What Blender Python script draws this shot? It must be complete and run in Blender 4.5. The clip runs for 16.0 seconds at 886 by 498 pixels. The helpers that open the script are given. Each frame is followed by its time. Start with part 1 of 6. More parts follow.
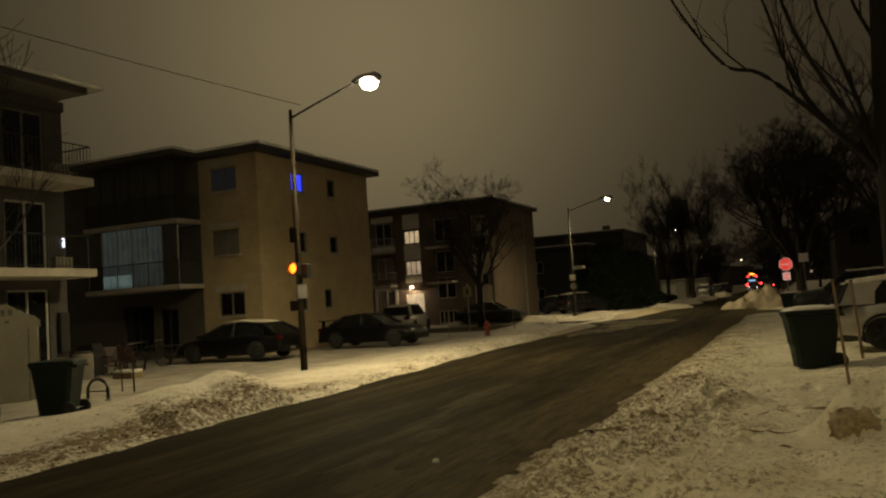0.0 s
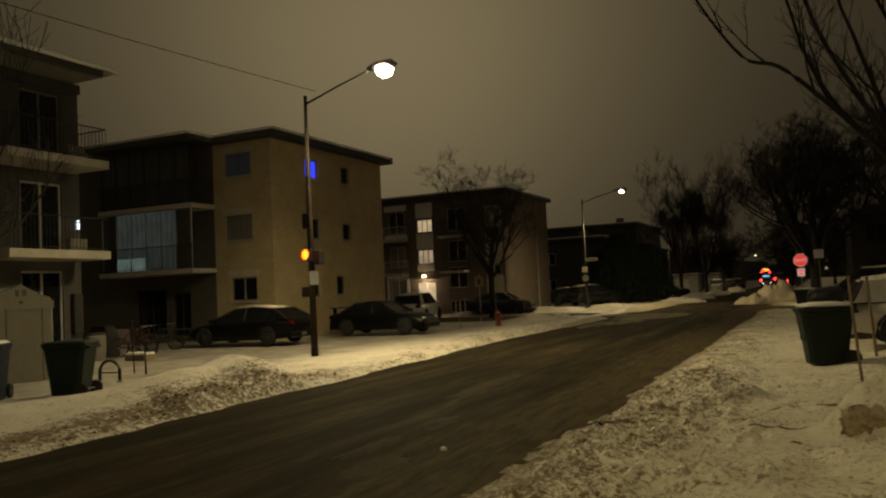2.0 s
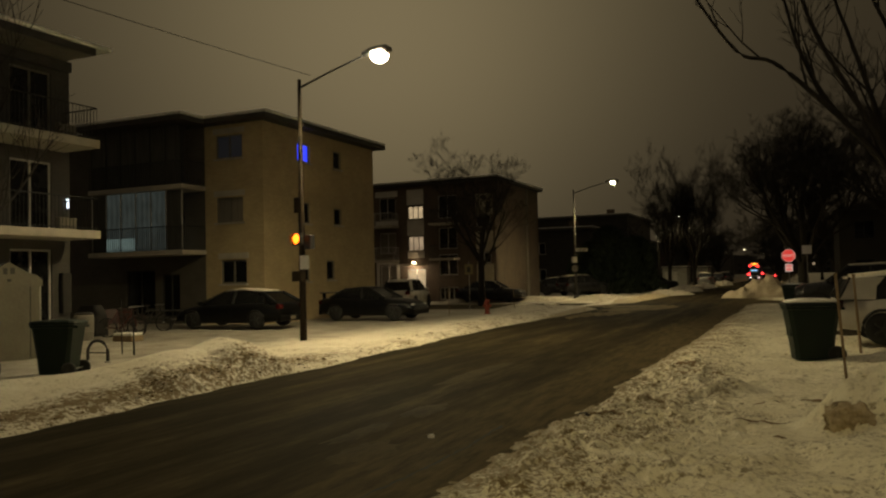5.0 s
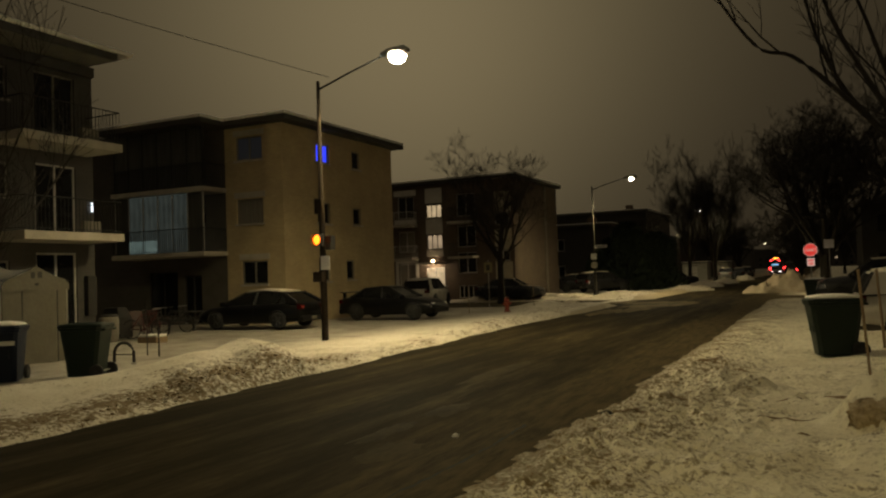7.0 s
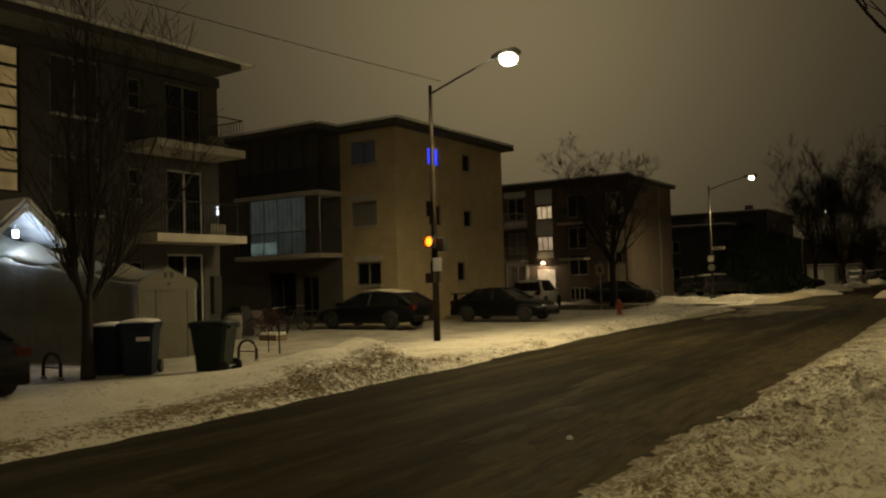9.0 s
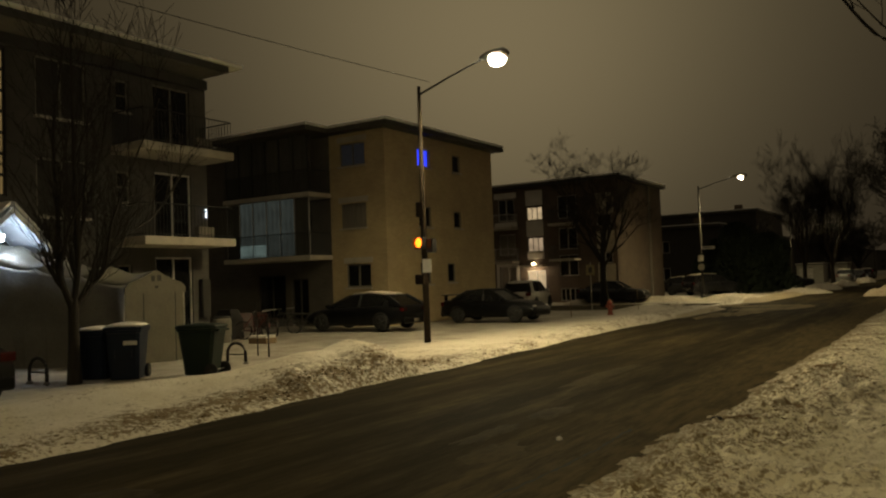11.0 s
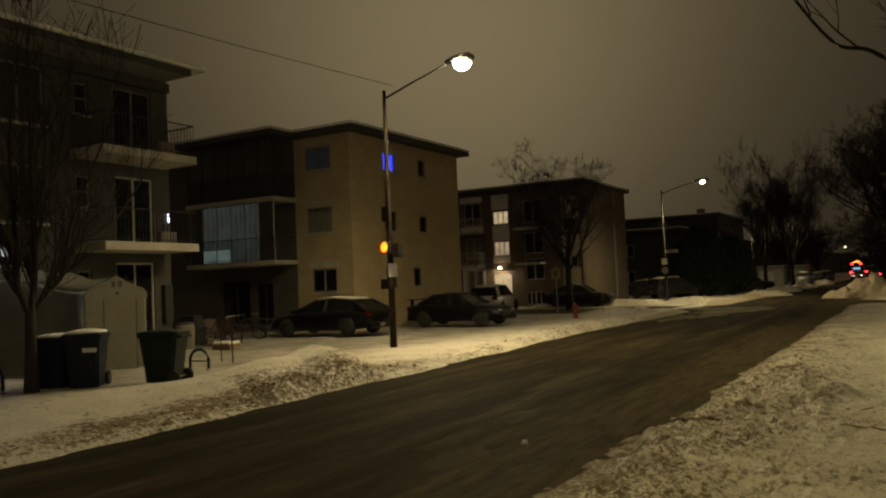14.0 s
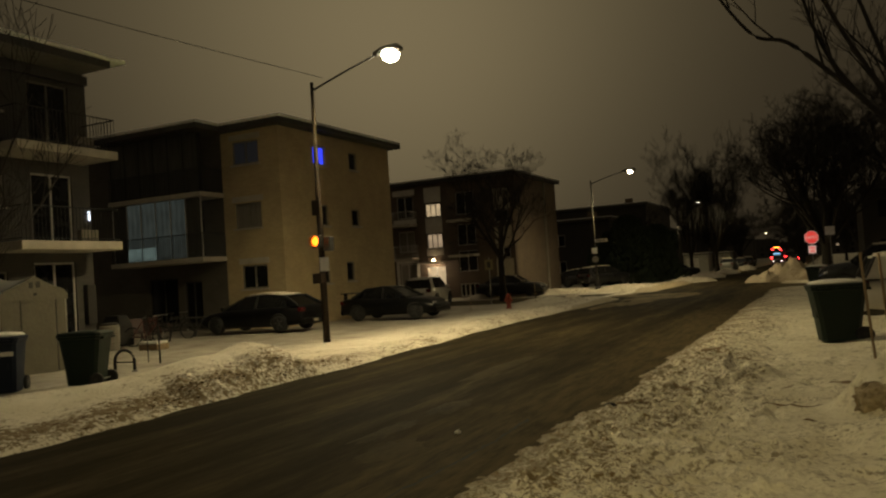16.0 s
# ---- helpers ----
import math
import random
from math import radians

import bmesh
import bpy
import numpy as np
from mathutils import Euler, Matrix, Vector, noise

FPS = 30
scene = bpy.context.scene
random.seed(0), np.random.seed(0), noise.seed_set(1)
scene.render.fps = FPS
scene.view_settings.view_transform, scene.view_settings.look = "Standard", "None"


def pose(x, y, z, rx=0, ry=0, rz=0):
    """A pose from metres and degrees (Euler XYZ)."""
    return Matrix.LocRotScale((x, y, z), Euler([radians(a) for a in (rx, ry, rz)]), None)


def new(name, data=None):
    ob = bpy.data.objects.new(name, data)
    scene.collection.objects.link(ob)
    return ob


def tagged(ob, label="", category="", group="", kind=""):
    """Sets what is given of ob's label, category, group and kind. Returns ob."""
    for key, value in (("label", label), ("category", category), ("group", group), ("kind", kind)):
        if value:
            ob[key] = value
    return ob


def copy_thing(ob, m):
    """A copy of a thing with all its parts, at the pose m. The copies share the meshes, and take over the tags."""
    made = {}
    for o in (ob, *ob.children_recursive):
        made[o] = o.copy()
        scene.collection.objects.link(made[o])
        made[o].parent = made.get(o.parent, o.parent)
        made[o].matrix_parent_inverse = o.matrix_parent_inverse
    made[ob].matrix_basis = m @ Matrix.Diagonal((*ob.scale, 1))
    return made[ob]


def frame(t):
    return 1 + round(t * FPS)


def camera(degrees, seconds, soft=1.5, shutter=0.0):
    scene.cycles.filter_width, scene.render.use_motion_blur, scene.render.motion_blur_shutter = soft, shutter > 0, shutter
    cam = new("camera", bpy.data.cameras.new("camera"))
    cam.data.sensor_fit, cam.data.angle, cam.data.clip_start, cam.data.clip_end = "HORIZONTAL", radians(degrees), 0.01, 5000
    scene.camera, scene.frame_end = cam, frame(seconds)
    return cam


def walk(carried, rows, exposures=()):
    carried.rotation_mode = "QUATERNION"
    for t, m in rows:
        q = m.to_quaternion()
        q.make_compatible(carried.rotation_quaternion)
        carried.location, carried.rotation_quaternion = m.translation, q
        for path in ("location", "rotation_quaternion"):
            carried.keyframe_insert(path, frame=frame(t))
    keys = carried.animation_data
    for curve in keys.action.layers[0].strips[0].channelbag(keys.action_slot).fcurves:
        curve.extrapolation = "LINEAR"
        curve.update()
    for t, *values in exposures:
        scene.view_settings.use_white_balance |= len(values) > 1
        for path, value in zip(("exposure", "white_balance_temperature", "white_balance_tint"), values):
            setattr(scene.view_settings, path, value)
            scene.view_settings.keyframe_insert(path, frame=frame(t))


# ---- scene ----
cam = camera(57.5, 16.0, soft=2.2)
ROWS = [
    (0, 0, 0, 1.75, 93.7, 3.792, 24.038),
    (0.5, -0.002, 0.013, 1.749, 93.048, 3.528, 24.422),
    (1, -0.008, 0.041, 1.726, 93.043, 2.882, 24.564),
    (1.5, -0.031, 0.029, 1.735, 93.111, 2.613, 24.655),
    (2, -0.004, 0.035, 1.736, 93.002, 2.645, 24.872),
    (2.5, -0.013, 0.077, 1.734, 93.19, 2.681, 24.637),
    (3, -0.023, 0.071, 1.74, 93.373, 2.653, 23.849),
    (3.5, -0.007, 0.062, 1.732, 93.236, 2.319, 23.683),
    (4, -0.014, 0.029, 1.744, 92.797, 1.633, 23.632),
    (6.5, -0.009, -0.057, 1.775, 91.613, 1.756, 24.698),
    (7, -0.01, -0.108, 1.796, 91.919, 1.971, 25.427),
    (7.5, 0.005, -0.112, 1.796, 92.024, 1.945, 27.362),
    (8, -0.02, -0.175, 1.821, 92.206, 1.686, 29.275),
    (8.5, -0.028, -0.15, 1.817, 92.35, 1.475, 33.149),
    (9, -0.02, -0.2, 1.794, 92.289, 1.66, 33.165),
    (11.5, -0.022, -0.101, 1.781, 92.489, 2.455, 32.001),
    (12, -0.026, -0.089, 1.79, 92.508, 2.504, 30.985),
    (12.5, -0.028, -0.096, 1.787, 92.512, 2.47, 30.97),
    (13, -0.017, -0.143, 1.806, 92.563, 2.26, 30.936),
    (13.5, -0.006, -0.114, 1.792, 92.622, 2.208, 30.66),
    (14, -0.022, -0.086, 1.778, 92.608, 2.383, 30.186),
    (14.5, -0.023, -0.063, 1.775, 92.351, 2.553, 29.187),
    (15, -0.019, -0.044, 1.765, 92.22, 2.811, 28.117),
    (15.5, -0.017, -0.036, 1.757, 92.113, 3.043, 27.016),
    (16, -0.011, 0.009, 1.747, 91.891, 3.706, 25.559),
]
walk(cam, [(t, pose(x, y, z, a, b, c)) for t, x, y, z, a, b, c in ROWS])

# ---- world and lights ----
LAMP = (1.0, 0.81, 0.41)          # warm street light
world = bpy.data.worlds.new("night_sky")
scene.world = world
world.use_nodes = True
wn, wl = world.node_tree.nodes, world.node_tree.links
bg = wn["Background"]
w_co = wn.new("ShaderNodeTexCoord")
w_sep = wn.new("ShaderNodeSeparateXYZ")
w_noise = wn.new("ShaderNodeTexNoise")
w_noise.inputs["Scale"].default_value = 2.2
w_noise.inputs["Detail"].default_value = 4.0
w_add = wn.new("ShaderNodeMath")
w_add.operation = "MULTIPLY_ADD"
w_add.inputs[1].default_value = 0.22
w_ramp = wn.new("ShaderNodeValToRGB")
w_ramp.color_ramp.elements[0].position = 0.10
w_ramp.color_ramp.elements[0].color = (0.0205, 0.0150, 0.0088, 1)
w_ramp.color_ramp.elements[1].position = 0.55
w_ramp.color_ramp.elements[1].color = (0.039, 0.0295, 0.0155, 1)
w_top = w_ramp.color_ramp.elements.new(1.0)     # brighter stop above the view, added to lift the shadows
w_top.color = (0.125, 0.102, 0.064, 1)
wl.new(w_co.outputs["Generated"], w_sep.inputs[0])
wl.new(w_co.outputs["Generated"], w_noise.inputs["Vector"])
wl.new(w_noise.outputs["Fac"], w_add.inputs[0])
w_west = wn.new("ShaderNodeMath")             # sky made slightly brighter to the west
w_west.operation = "MULTIPLY_ADD"
w_west.inputs[1].default_value = -0.06
wl.new(w_sep.outputs["X"], w_west.inputs[0])
wl.new(w_sep.outputs["Z"], w_west.inputs[2])
wl.new(w_west.outputs[0], w_add.inputs[2])
wl.new(w_add.outputs[0], w_ramp.inputs[0])
w_dir = wn.new("ShaderNodeVectorMath")        # haze glow around the street lamp, painted into the sky
w_dir.operation = "DOT_PRODUCT"
w_dir.inputs[1].default_value = (-0.45, 0.84, 0.30)
w_pow = wn.new("ShaderNodeMath")
w_pow.operation, w_pow.use_clamp = "POWER", True
w_pow.inputs[1].default_value = 24.0
w_pos = wn.new("ShaderNodeMath")
w_pos.operation = "MAXIMUM"
w_pos.inputs[1].default_value = 0.0
w_glow = wn.new("ShaderNodeMix")
w_glow.data_type, w_glow.blend_type = "RGBA", "ADD"
w_glow.inputs["B"].default_value = (0.155, 0.122, 0.064, 1)
wl.new(w_co.outputs["Generated"], w_dir.inputs[0])
wl.new(w_dir.outputs["Value"], w_pos.inputs[0])
wl.new(w_pos.outputs[0], w_pow.inputs[0])
wl.new(w_pow.outputs[0], w_glow.inputs["Factor"])
wl.new(w_ramp.outputs[0], w_glow.inputs["A"])
wl.new(w_glow.outputs["Result"], bg.inputs["Color"])
bg.inputs["Strength"].default_value = 1.0


def lamp_light(name, place, power, colour, radius, spread=None):
    data = bpy.data.lights.new(name, "SPOT" if spread else "POINT")
    data.energy, data.color, data.shadow_soft_size = power, colour, radius
    if spread:
        data.spot_size, data.spot_blend = radians(spread), 0.6
    ob = new(name, data)
    ob.location = place
    return ob


lamp_light("street_light", (-10.7, 19.87, 7.86), 5200, LAMP, 0.16, 168)
lamp_light("street_light", (0.2, -9.0, 7.86), 6000, (1.0, 0.785, 0.32), 0.16, 168)   # unseen lamp assumed behind the viewer, tinted warmer to suit the near snow
lamp_light("street_light", (-11.8, 55.3, 7.8), 2300, LAMP, 0.16, 168)
lamp_light("street_light", (-13.2, 97.8, 8.15), 1500, LAMP, 0.16, 168)


# ---- materials ----
def mat(name, a, b=None, rough=0.8, scale=3.0, fine=60.0, bump=0.2, metal=0.0, spec=0.5, stretch=(1, 1, 1), vary=0.0, dist=0.01):
    m = bpy.data.materials.new(name)
    m.use_nodes = True
    n, l = m.node_tree.nodes, m.node_tree.links
    p = n["Principled BSDF"]
    b = b or tuple(c * 0.7 for c in a)
    co = n.new("ShaderNodeTexCoord")
    mp = n.new("ShaderNodeMapping")
    mp.inputs["Scale"].default_value = stretch
    big, small = n.new("ShaderNodeTexNoise"), n.new("ShaderNodeTexNoise")
    big.inputs["Scale"].default_value, big.inputs["Detail"].default_value = scale, 6
    small.inputs["Scale"].default_value, small.inputs["Detail"].default_value = fine, 3
    mix = n.new("ShaderNodeMath")
    mix.operation = "MULTIPLY_ADD"
    mix.inputs[1].default_value = 0.45
    ramp = n.new("ShaderNodeValToRGB")
    ramp.color_ramp.elements[0].position, ramp.color_ramp.elements[1].position = 0.42, 0.92
    ramp.color_ramp.elements[0].color, ramp.color_ramp.elements[1].color = (*b, 1), (*a, 1)
    l.new(co.outputs["Object"], mp.inputs[0])
    l.new(mp.outputs[0], big.inputs["Vector"])
    l.new(mp.outputs[0], small.inputs["Vector"])
    l.new(small.outputs["Fac"], mix.inputs[0])
    l.new(big.outputs["Fac"], mix.inputs[2])
    l.new(mix.outputs[0], ramp.inputs[0])
    out = ramp.outputs[0]
    if vary:
        info, hsv, mul = n.new("ShaderNodeObjectInfo"), n.new("ShaderNodeHueSaturation"), n.new("ShaderNodeMapRange")
        mul.inputs["To Min"].default_value, mul.inputs["To Max"].default_value = 1 - vary, 1 + vary
        l.new(info.outputs["Random"], mul.inputs["Value"])
        l.new(mul.outputs[0], hsv.inputs["Value"])
        l.new(out, hsv.inputs["Color"])
        out = hsv.outputs[0]
    l.new(out, p.inputs["Base Color"])
    rr = n.new("ShaderNodeMapRange")
    rr.inputs["To Min"].default_value, rr.inputs["To Max"].default_value = max(0.03, rough - 0.12), min(1, rough + 0.12)
    l.new(big.outputs["Fac"], rr.inputs["Value"])
    l.new(rr.outputs[0], p.inputs["Roughness"])
    p.inputs["Metallic"].default_value = metal
    p.inputs["Specular IOR Level"].default_value = spec
    if bump:
        bp = n.new("ShaderNodeBump")
        bp.inputs["Strength"].default_value, bp.inputs["Distance"].default_value = bump, dist
        l.new(mix.outputs[0], bp.inputs["Height"])
        l.new(bp.outputs[0], p.inputs["Normal"])
    return m


def glow(name, colour, strength, base=0.2):
    m = bpy.data.materials.new(name)
    m.use_nodes = True
    p = m.node_tree.nodes["Principled BSDF"]
    p.inputs["Base Color"].default_value = (base, base, base, 1)
    p.inputs["Emission Color"].default_value = (*colour, 1)
    p.inputs["Emission Strength"].default_value = strength
    return m


def lit_room(name, colour, strength, scale):
    """A curtained, lamp-lit window: uneven glow with folds."""
    m = glow(name, colour, strength, 0.05)
    n, l = m.node_tree.nodes, m.node_tree.links
    p = n["Principled BSDF"]
    co, wv, no, mx = n.new("ShaderNodeTexCoord"), n.new("ShaderNodeTexWave"), n.new("ShaderNodeTexNoise"), n.new("ShaderNodeMath")
    wv.inputs["Scale"].default_value, wv.inputs["Distortion"].default_value = scale, 2.5
    no.inputs["Scale"].default_value = 1.6
    mx.operation = "MULTIPLY_ADD"
    mx.inputs[1].default_value = 0.35
    mr = n.new("ShaderNodeMapRange")
    mr.inputs["From Min"].default_value, mr.inputs["From Max"].default_value = 0.3, 0.95
    mr.inputs["To Min"].default_value, mr.inputs["To Max"].default_value = strength * 0.4, strength
    l.new(co.outputs["Object"], wv.inputs["Vector"])
    l.new(co.outputs["Object"], no.inputs["Vector"])
    l.new(wv.outputs["Fac"], mx.inputs[0])
    l.new(no.outputs["Fac"], mx.inputs[2])
    l.new(mx.outputs[0], mr.inputs["Value"])
    l.new(mr.outputs[0], p.inputs["Emission Strength"])
    return m


def snow_mat(name, dirt_edge=None, amount=0.5, tint=(0.80, 0.78, 0.74), lot=None, edge=0.22, pits=0.0, sign=1, slope=0.0, band=(0.0, 1.7), stretch=None, slush=None):
    """Packed snow with brown grit; dirt_edge: the x of the carriageway's edge where the plough left the most."""
    m = mat(name, tint, tuple(c * k for c, k in zip(tint, (0.82, 0.80, 0.74))), rough=0.75, scale=1.1, fine=22, bump=0.9, dist=0.05)
    n, l = m.node_tree.nodes, m.node_tree.links
    p = n["Principled BSDF"]
    clean = p.inputs["Base Color"].links[0].from_socket
    co = n.new("ShaderNodeTexCoord")
    a, b = n.new("ShaderNodeTexNoise"), n.new("ShaderNodeTexNoise")
    a.inputs["Scale"].default_value, a.inputs["Detail"].default_value, a.inputs["Roughness"].default_value = 0.9, 8, 0.65
    b.inputs["Scale"].default_value, b.inputs["Detail"].default_value, b.inputs["Roughness"].default_value = 5.0, 8, 0.75
    l.new(co.outputs["Object"], a.inputs["Vector"])
    l.new(co.outputs["Object"], b.inputs["Vector"])
    c = n.new("ShaderNodeTexNoise")
    c.inputs["Scale"].default_value, c.inputs["Detail"].default_value, c.inputs["Roughness"].default_value = 15.0, 4, 0.7
    l.new(co.outputs["Object"], c.inputs["Vector"])
    s0, s1, s = n.new("ShaderNodeMath"), n.new("ShaderNodeMath"), n.new("ShaderNodeMath")
    s0.operation, s1.operation, s.operation = "ADD", "MULTIPLY_ADD", "ADD"
    s1.inputs[1].default_value = 1.7
    s.inputs[1].default_value = -0.85
    l.new(a.outputs["Fac"], s0.inputs[0])
    l.new(b.outputs["Fac"], s0.inputs[1])
    l.new(c.outputs["Fac"], s1.inputs[0])
    l.new(s0.outputs[0], s1.inputs[2])
    l.new(s1.outputs[0], s.inputs[0])
    last = s
    if dirt_edge is not None:
        def math_node(op, x, y, z=None):
            k = n.new("ShaderNodeMath")
            k.operation = op
            for i, v in enumerate((x, y, z)):
                if v is None:
                    continue
                if isinstance(v, (int, float)):
                    k.inputs[i].default_value = v
                else:
                    l.new(v, k.inputs[i])
            return k.outputs[0]

        def ranged(v, a0, a1, b0, b1):
            k = n.new("ShaderNodeMapRange")
            for key, val in (("From Min", a0), ("From Max", a1), ("To Min", b0), ("To Max", b1)):
                k.inputs[key].default_value = val
            l.new(v, k.inputs["Value"])
            return k.outputs[0]

        sep = n.new("ShaderNodeSeparateXYZ")
        l.new(co.outputs["Object"], sep.inputs[0])
        line = math_node("MULTIPLY_ADD", sep.outputs["Y"], slope, sep.outputs["X"])
        inward = math_node("MULTIPLY", math_node("SUBTRACT", line, dirt_edge), float(sign))      # distance in from the carriageway
        dirty = ranged(math_node("ABSOLUTE", math_node("SUBTRACT", inward, band[0]), None), 0.0, band[1], edge, 0.0)
        if stretch:                           # the length of bank that the plough dirtied most
            dirty = math_node("MULTIPLY", dirty, ranged(math_node("ABSOLUTE", math_node("SUBTRACT", sep.outputs["Y"], stretch[0]), None), stretch[1] * 0.6, stretch[1], 1.0, 0.35))
        last = n.new("ShaderNodeMath")
        last.operation = "ADD"
        l.new(dirty, last.inputs[0])
        l.new(s.outputs[0], last.inputs[1])
    ramp = n.new("ShaderNodeMapRange")
    ramp.inputs["From Min"].default_value, ramp.inputs["From Max"].default_value = 1.14, 1.30
    ramp.inputs["To Min"].default_value, ramp.inputs["To Max"].default_value = 0.0, amount
    l.new(last.outputs[0], ramp.inputs["Value"])
    mx = n.new("ShaderNodeMix")
    mx.data_type = "RGBA"
    mx.inputs["B"].default_value = (0.150, 0.099, 0.036, 1)
    l.new(ramp.outputs[0], mx.inputs["Factor"])
    l.new(clean, mx.inputs["A"])
    l.new(mx.outputs["Result"], p.inputs["Base Color"])
    if slush:                                 # half-melted rim where the snow meets the asphalt
        wet = ranged(math_node("MULTIPLY_ADD", b.outputs["Fac"], -0.9, inward), slush[1] - 0.45, slush[0] - 0.45, 0.0, 1.0)
        rim = n.new("ShaderNodeMix")
        rim.data_type = "RGBA"
        rim.inputs["B"].default_value = slush[2] + (1,)
        l.new(wet, rim.inputs["Factor"])
        l.new(mx.outputs["Result"], rim.inputs["A"])
        l.new(rim.outputs["Result"], p.inputs["Base Color"])
        mx = rim
    if pits:                                  # shade of small hollows, with grit, painted as brown specks
        c3, mp3, mul3, mx3 = n.new("ShaderNodeTexNoise"), n.new("ShaderNodeMapRange"), n.new("ShaderNodeMath"), n.new("ShaderNodeMix")
        c3.inputs["Scale"].default_value, c3.inputs["Detail"].default_value, c3.inputs["Roughness"].default_value = 13.0, 6, 0.68
        mp3.inputs["From Min"].default_value, mp3.inputs["From Max"].default_value, mp3.inputs["To Max"].default_value = 0.52, 0.60, pits
        mul3.operation = "MULTIPLY"
        mx3.data_type = "RGBA"
        mx3.inputs["B"].default_value = (0.20, 0.142, 0.060, 1)
        l.new(co.outputs["Object"], c3.inputs["Vector"])
        l.new(c3.outputs["Fac"], mp3.inputs["Value"])
        l.new(math_node("MULTIPLY", mp3.outputs[0], ranged(inward, 1.1, 2.3, 1.0, 0.30)) if sign > 0 else mp3.outputs[0], mul3.inputs[0])
        l.new(a.outputs["Fac"], mul3.inputs[1])
        l.new(mul3.outputs[0], mx3.inputs["Factor"])
        l.new(mx.outputs["Result"], mx3.inputs["A"])
        l.new(mx3.outputs["Result"], p.inputs["Base Color"])
        mx = mx3
    if lot is not None:                       # packed lot snow, its colour darkened for weaker lamplight there
        sx, far, mul, mx2 = n.new("ShaderNodeSeparateXYZ"), n.new("ShaderNodeMapRange"), n.new("ShaderNodeMath"), n.new("ShaderNodeMix")
        far.inputs["From Min"].default_value, far.inputs["From Max"].default_value = lot, lot - 2.2
        far.inputs["To Min"].default_value, far.inputs["To Max"].default_value = 0.0, 1.5
        mul.operation, mul.use_clamp = "MULTIPLY", True
        mx2.data_type = "RGBA"
        mx2.inputs["B"].default_value = (0.24, 0.22, 0.185, 1)
        l.new(co.outputs["Object"], sx.inputs[0])
        l.new(sx.outputs["X"], far.inputs["Value"])
        l.new(far.outputs[0], mul.inputs[0])
        l.new(a.outputs["Fac"], mul.inputs[1])
        l.new(mul.outputs[0], mx2.inputs["Factor"])
        l.new(mx.outputs["Result"], mx2.inputs["A"])
        l.new(mx2.outputs["Result"], p.inputs["Base Color"])
    return m


M_SNOW = mat("fresh_snow", (0.82, 0.81, 0.78), (0.72, 0.70, 0.66), rough=0.8, scale=1.5, fine=30, bump=0.35, dist=0.02)
M_SNOW_L = snow_mat("ploughed_snow", -8.3, 0.95, (0.73, 0.69, 0.60), lot=-12.6, pits=0.35, edge=0.40, sign=-1, slope=0.052, band=(0.85, 1.15), stretch=(11.2, 5.2), slush=(-0.1, 0.10, (0.36, 0.30, 0.20)))
M_SNOW_R = snow_mat("trodden_snow", -3.02, 0.74, (0.90, 0.855, 0.70), edge=0.24, pits=2.2, band=(0.5, 1.7), slush=(0.0, 0.70, (0.16, 0.118, 0.058)))
M_SNOW_D = snow_mat("dirty_snow", None, 0.8, (0.62, 0.57, 0.48))
M_ASPHALT = mat("wet_asphalt", (0.036, 0.029, 0.017), (0.012, 0.0099, 0.006), rough=0.8, scale=0.7, fine=30, bump=0.6, stretch=(1.0, 0.22, 1), dist=0.01, spec=0.03)
an, al = M_ASPHALT.node_tree.nodes, M_ASPHALT.node_tree.links
a_co, a_mp, a_no, a_rp, a_mx = an.new("ShaderNodeTexCoord"), an.new("ShaderNodeMapping"), an.new("ShaderNodeTexNoise"), an.new("ShaderNodeMapRange"), an.new("ShaderNodeMix")
a_mp.inputs["Scale"].default_value = (1.6, 0.16, 1)
a_no.inputs["Scale"].default_value, a_no.inputs["Detail"].default_value, a_no.inputs["Roughness"].default_value = 1.0, 7, 0.68
a_rp.inputs["From Min"].default_value, a_rp.inputs["From Max"].default_value, a_rp.inputs["To Max"].default_value = 0.44, 0.72, 0.66
a_mx.data_type = "RGBA"
a_mx.inputs["B"].default_value = (0.140, 0.110, 0.060, 1)      # salt film and packed snow in the wheel tracks
al.new(a_co.outputs["Object"], a_mp.inputs[0])
al.new(a_mp.outputs[0], a_no.inputs["Vector"])
al.new(a_no.outputs["Fac"], a_rp.inputs["Value"])
a_m2, a_n2, a_r2, a_sx, a_rim, a_ad, a_nm = an.new("ShaderNodeMapping"), an.new("ShaderNodeTexNoise"), an.new("ShaderNodeMapRange"), an.new("ShaderNodeSeparateXYZ"), an.new("ShaderNodeMapRange"), an.new("ShaderNodeMath"), an.new("ShaderNodeMath")
a_m2.inputs["Scale"].default_value = (7.0, 1.1, 1)
a_n2.inputs["Scale"].default_value, a_n2.inputs["Detail"].default_value, a_n2.inputs["Roughness"].default_value = 1.0, 6, 0.72
a_r2.inputs["From Min"].default_value, a_r2.inputs["From Max"].default_value, a_r2.inputs["To Min"].default_value, a_r2.inputs["To Max"].default_value = 0.36, 0.66, 0.35, 1.25
a_rim.inputs["From Min"].default_value, a_rim.inputs["From Max"].default_value, a_rim.inputs["To Max"].default_value = -4.4, -2.9, 0.40    # slush thickens towards the edge
a_ad.operation, a_nm.operation, a_nm.use_clamp = "ADD", "MULTIPLY", True
al.new(a_co.outputs["Object"], a_m2.inputs[0])
al.new(a_m2.outputs[0], a_n2.inputs["Vector"])
al.new(a_n2.outputs["Fac"], a_r2.inputs["Value"])
al.new(a_co.outputs["Object"], a_sx.inputs[0])
al.new(a_sx.outputs["X"], a_rim.inputs["Value"])
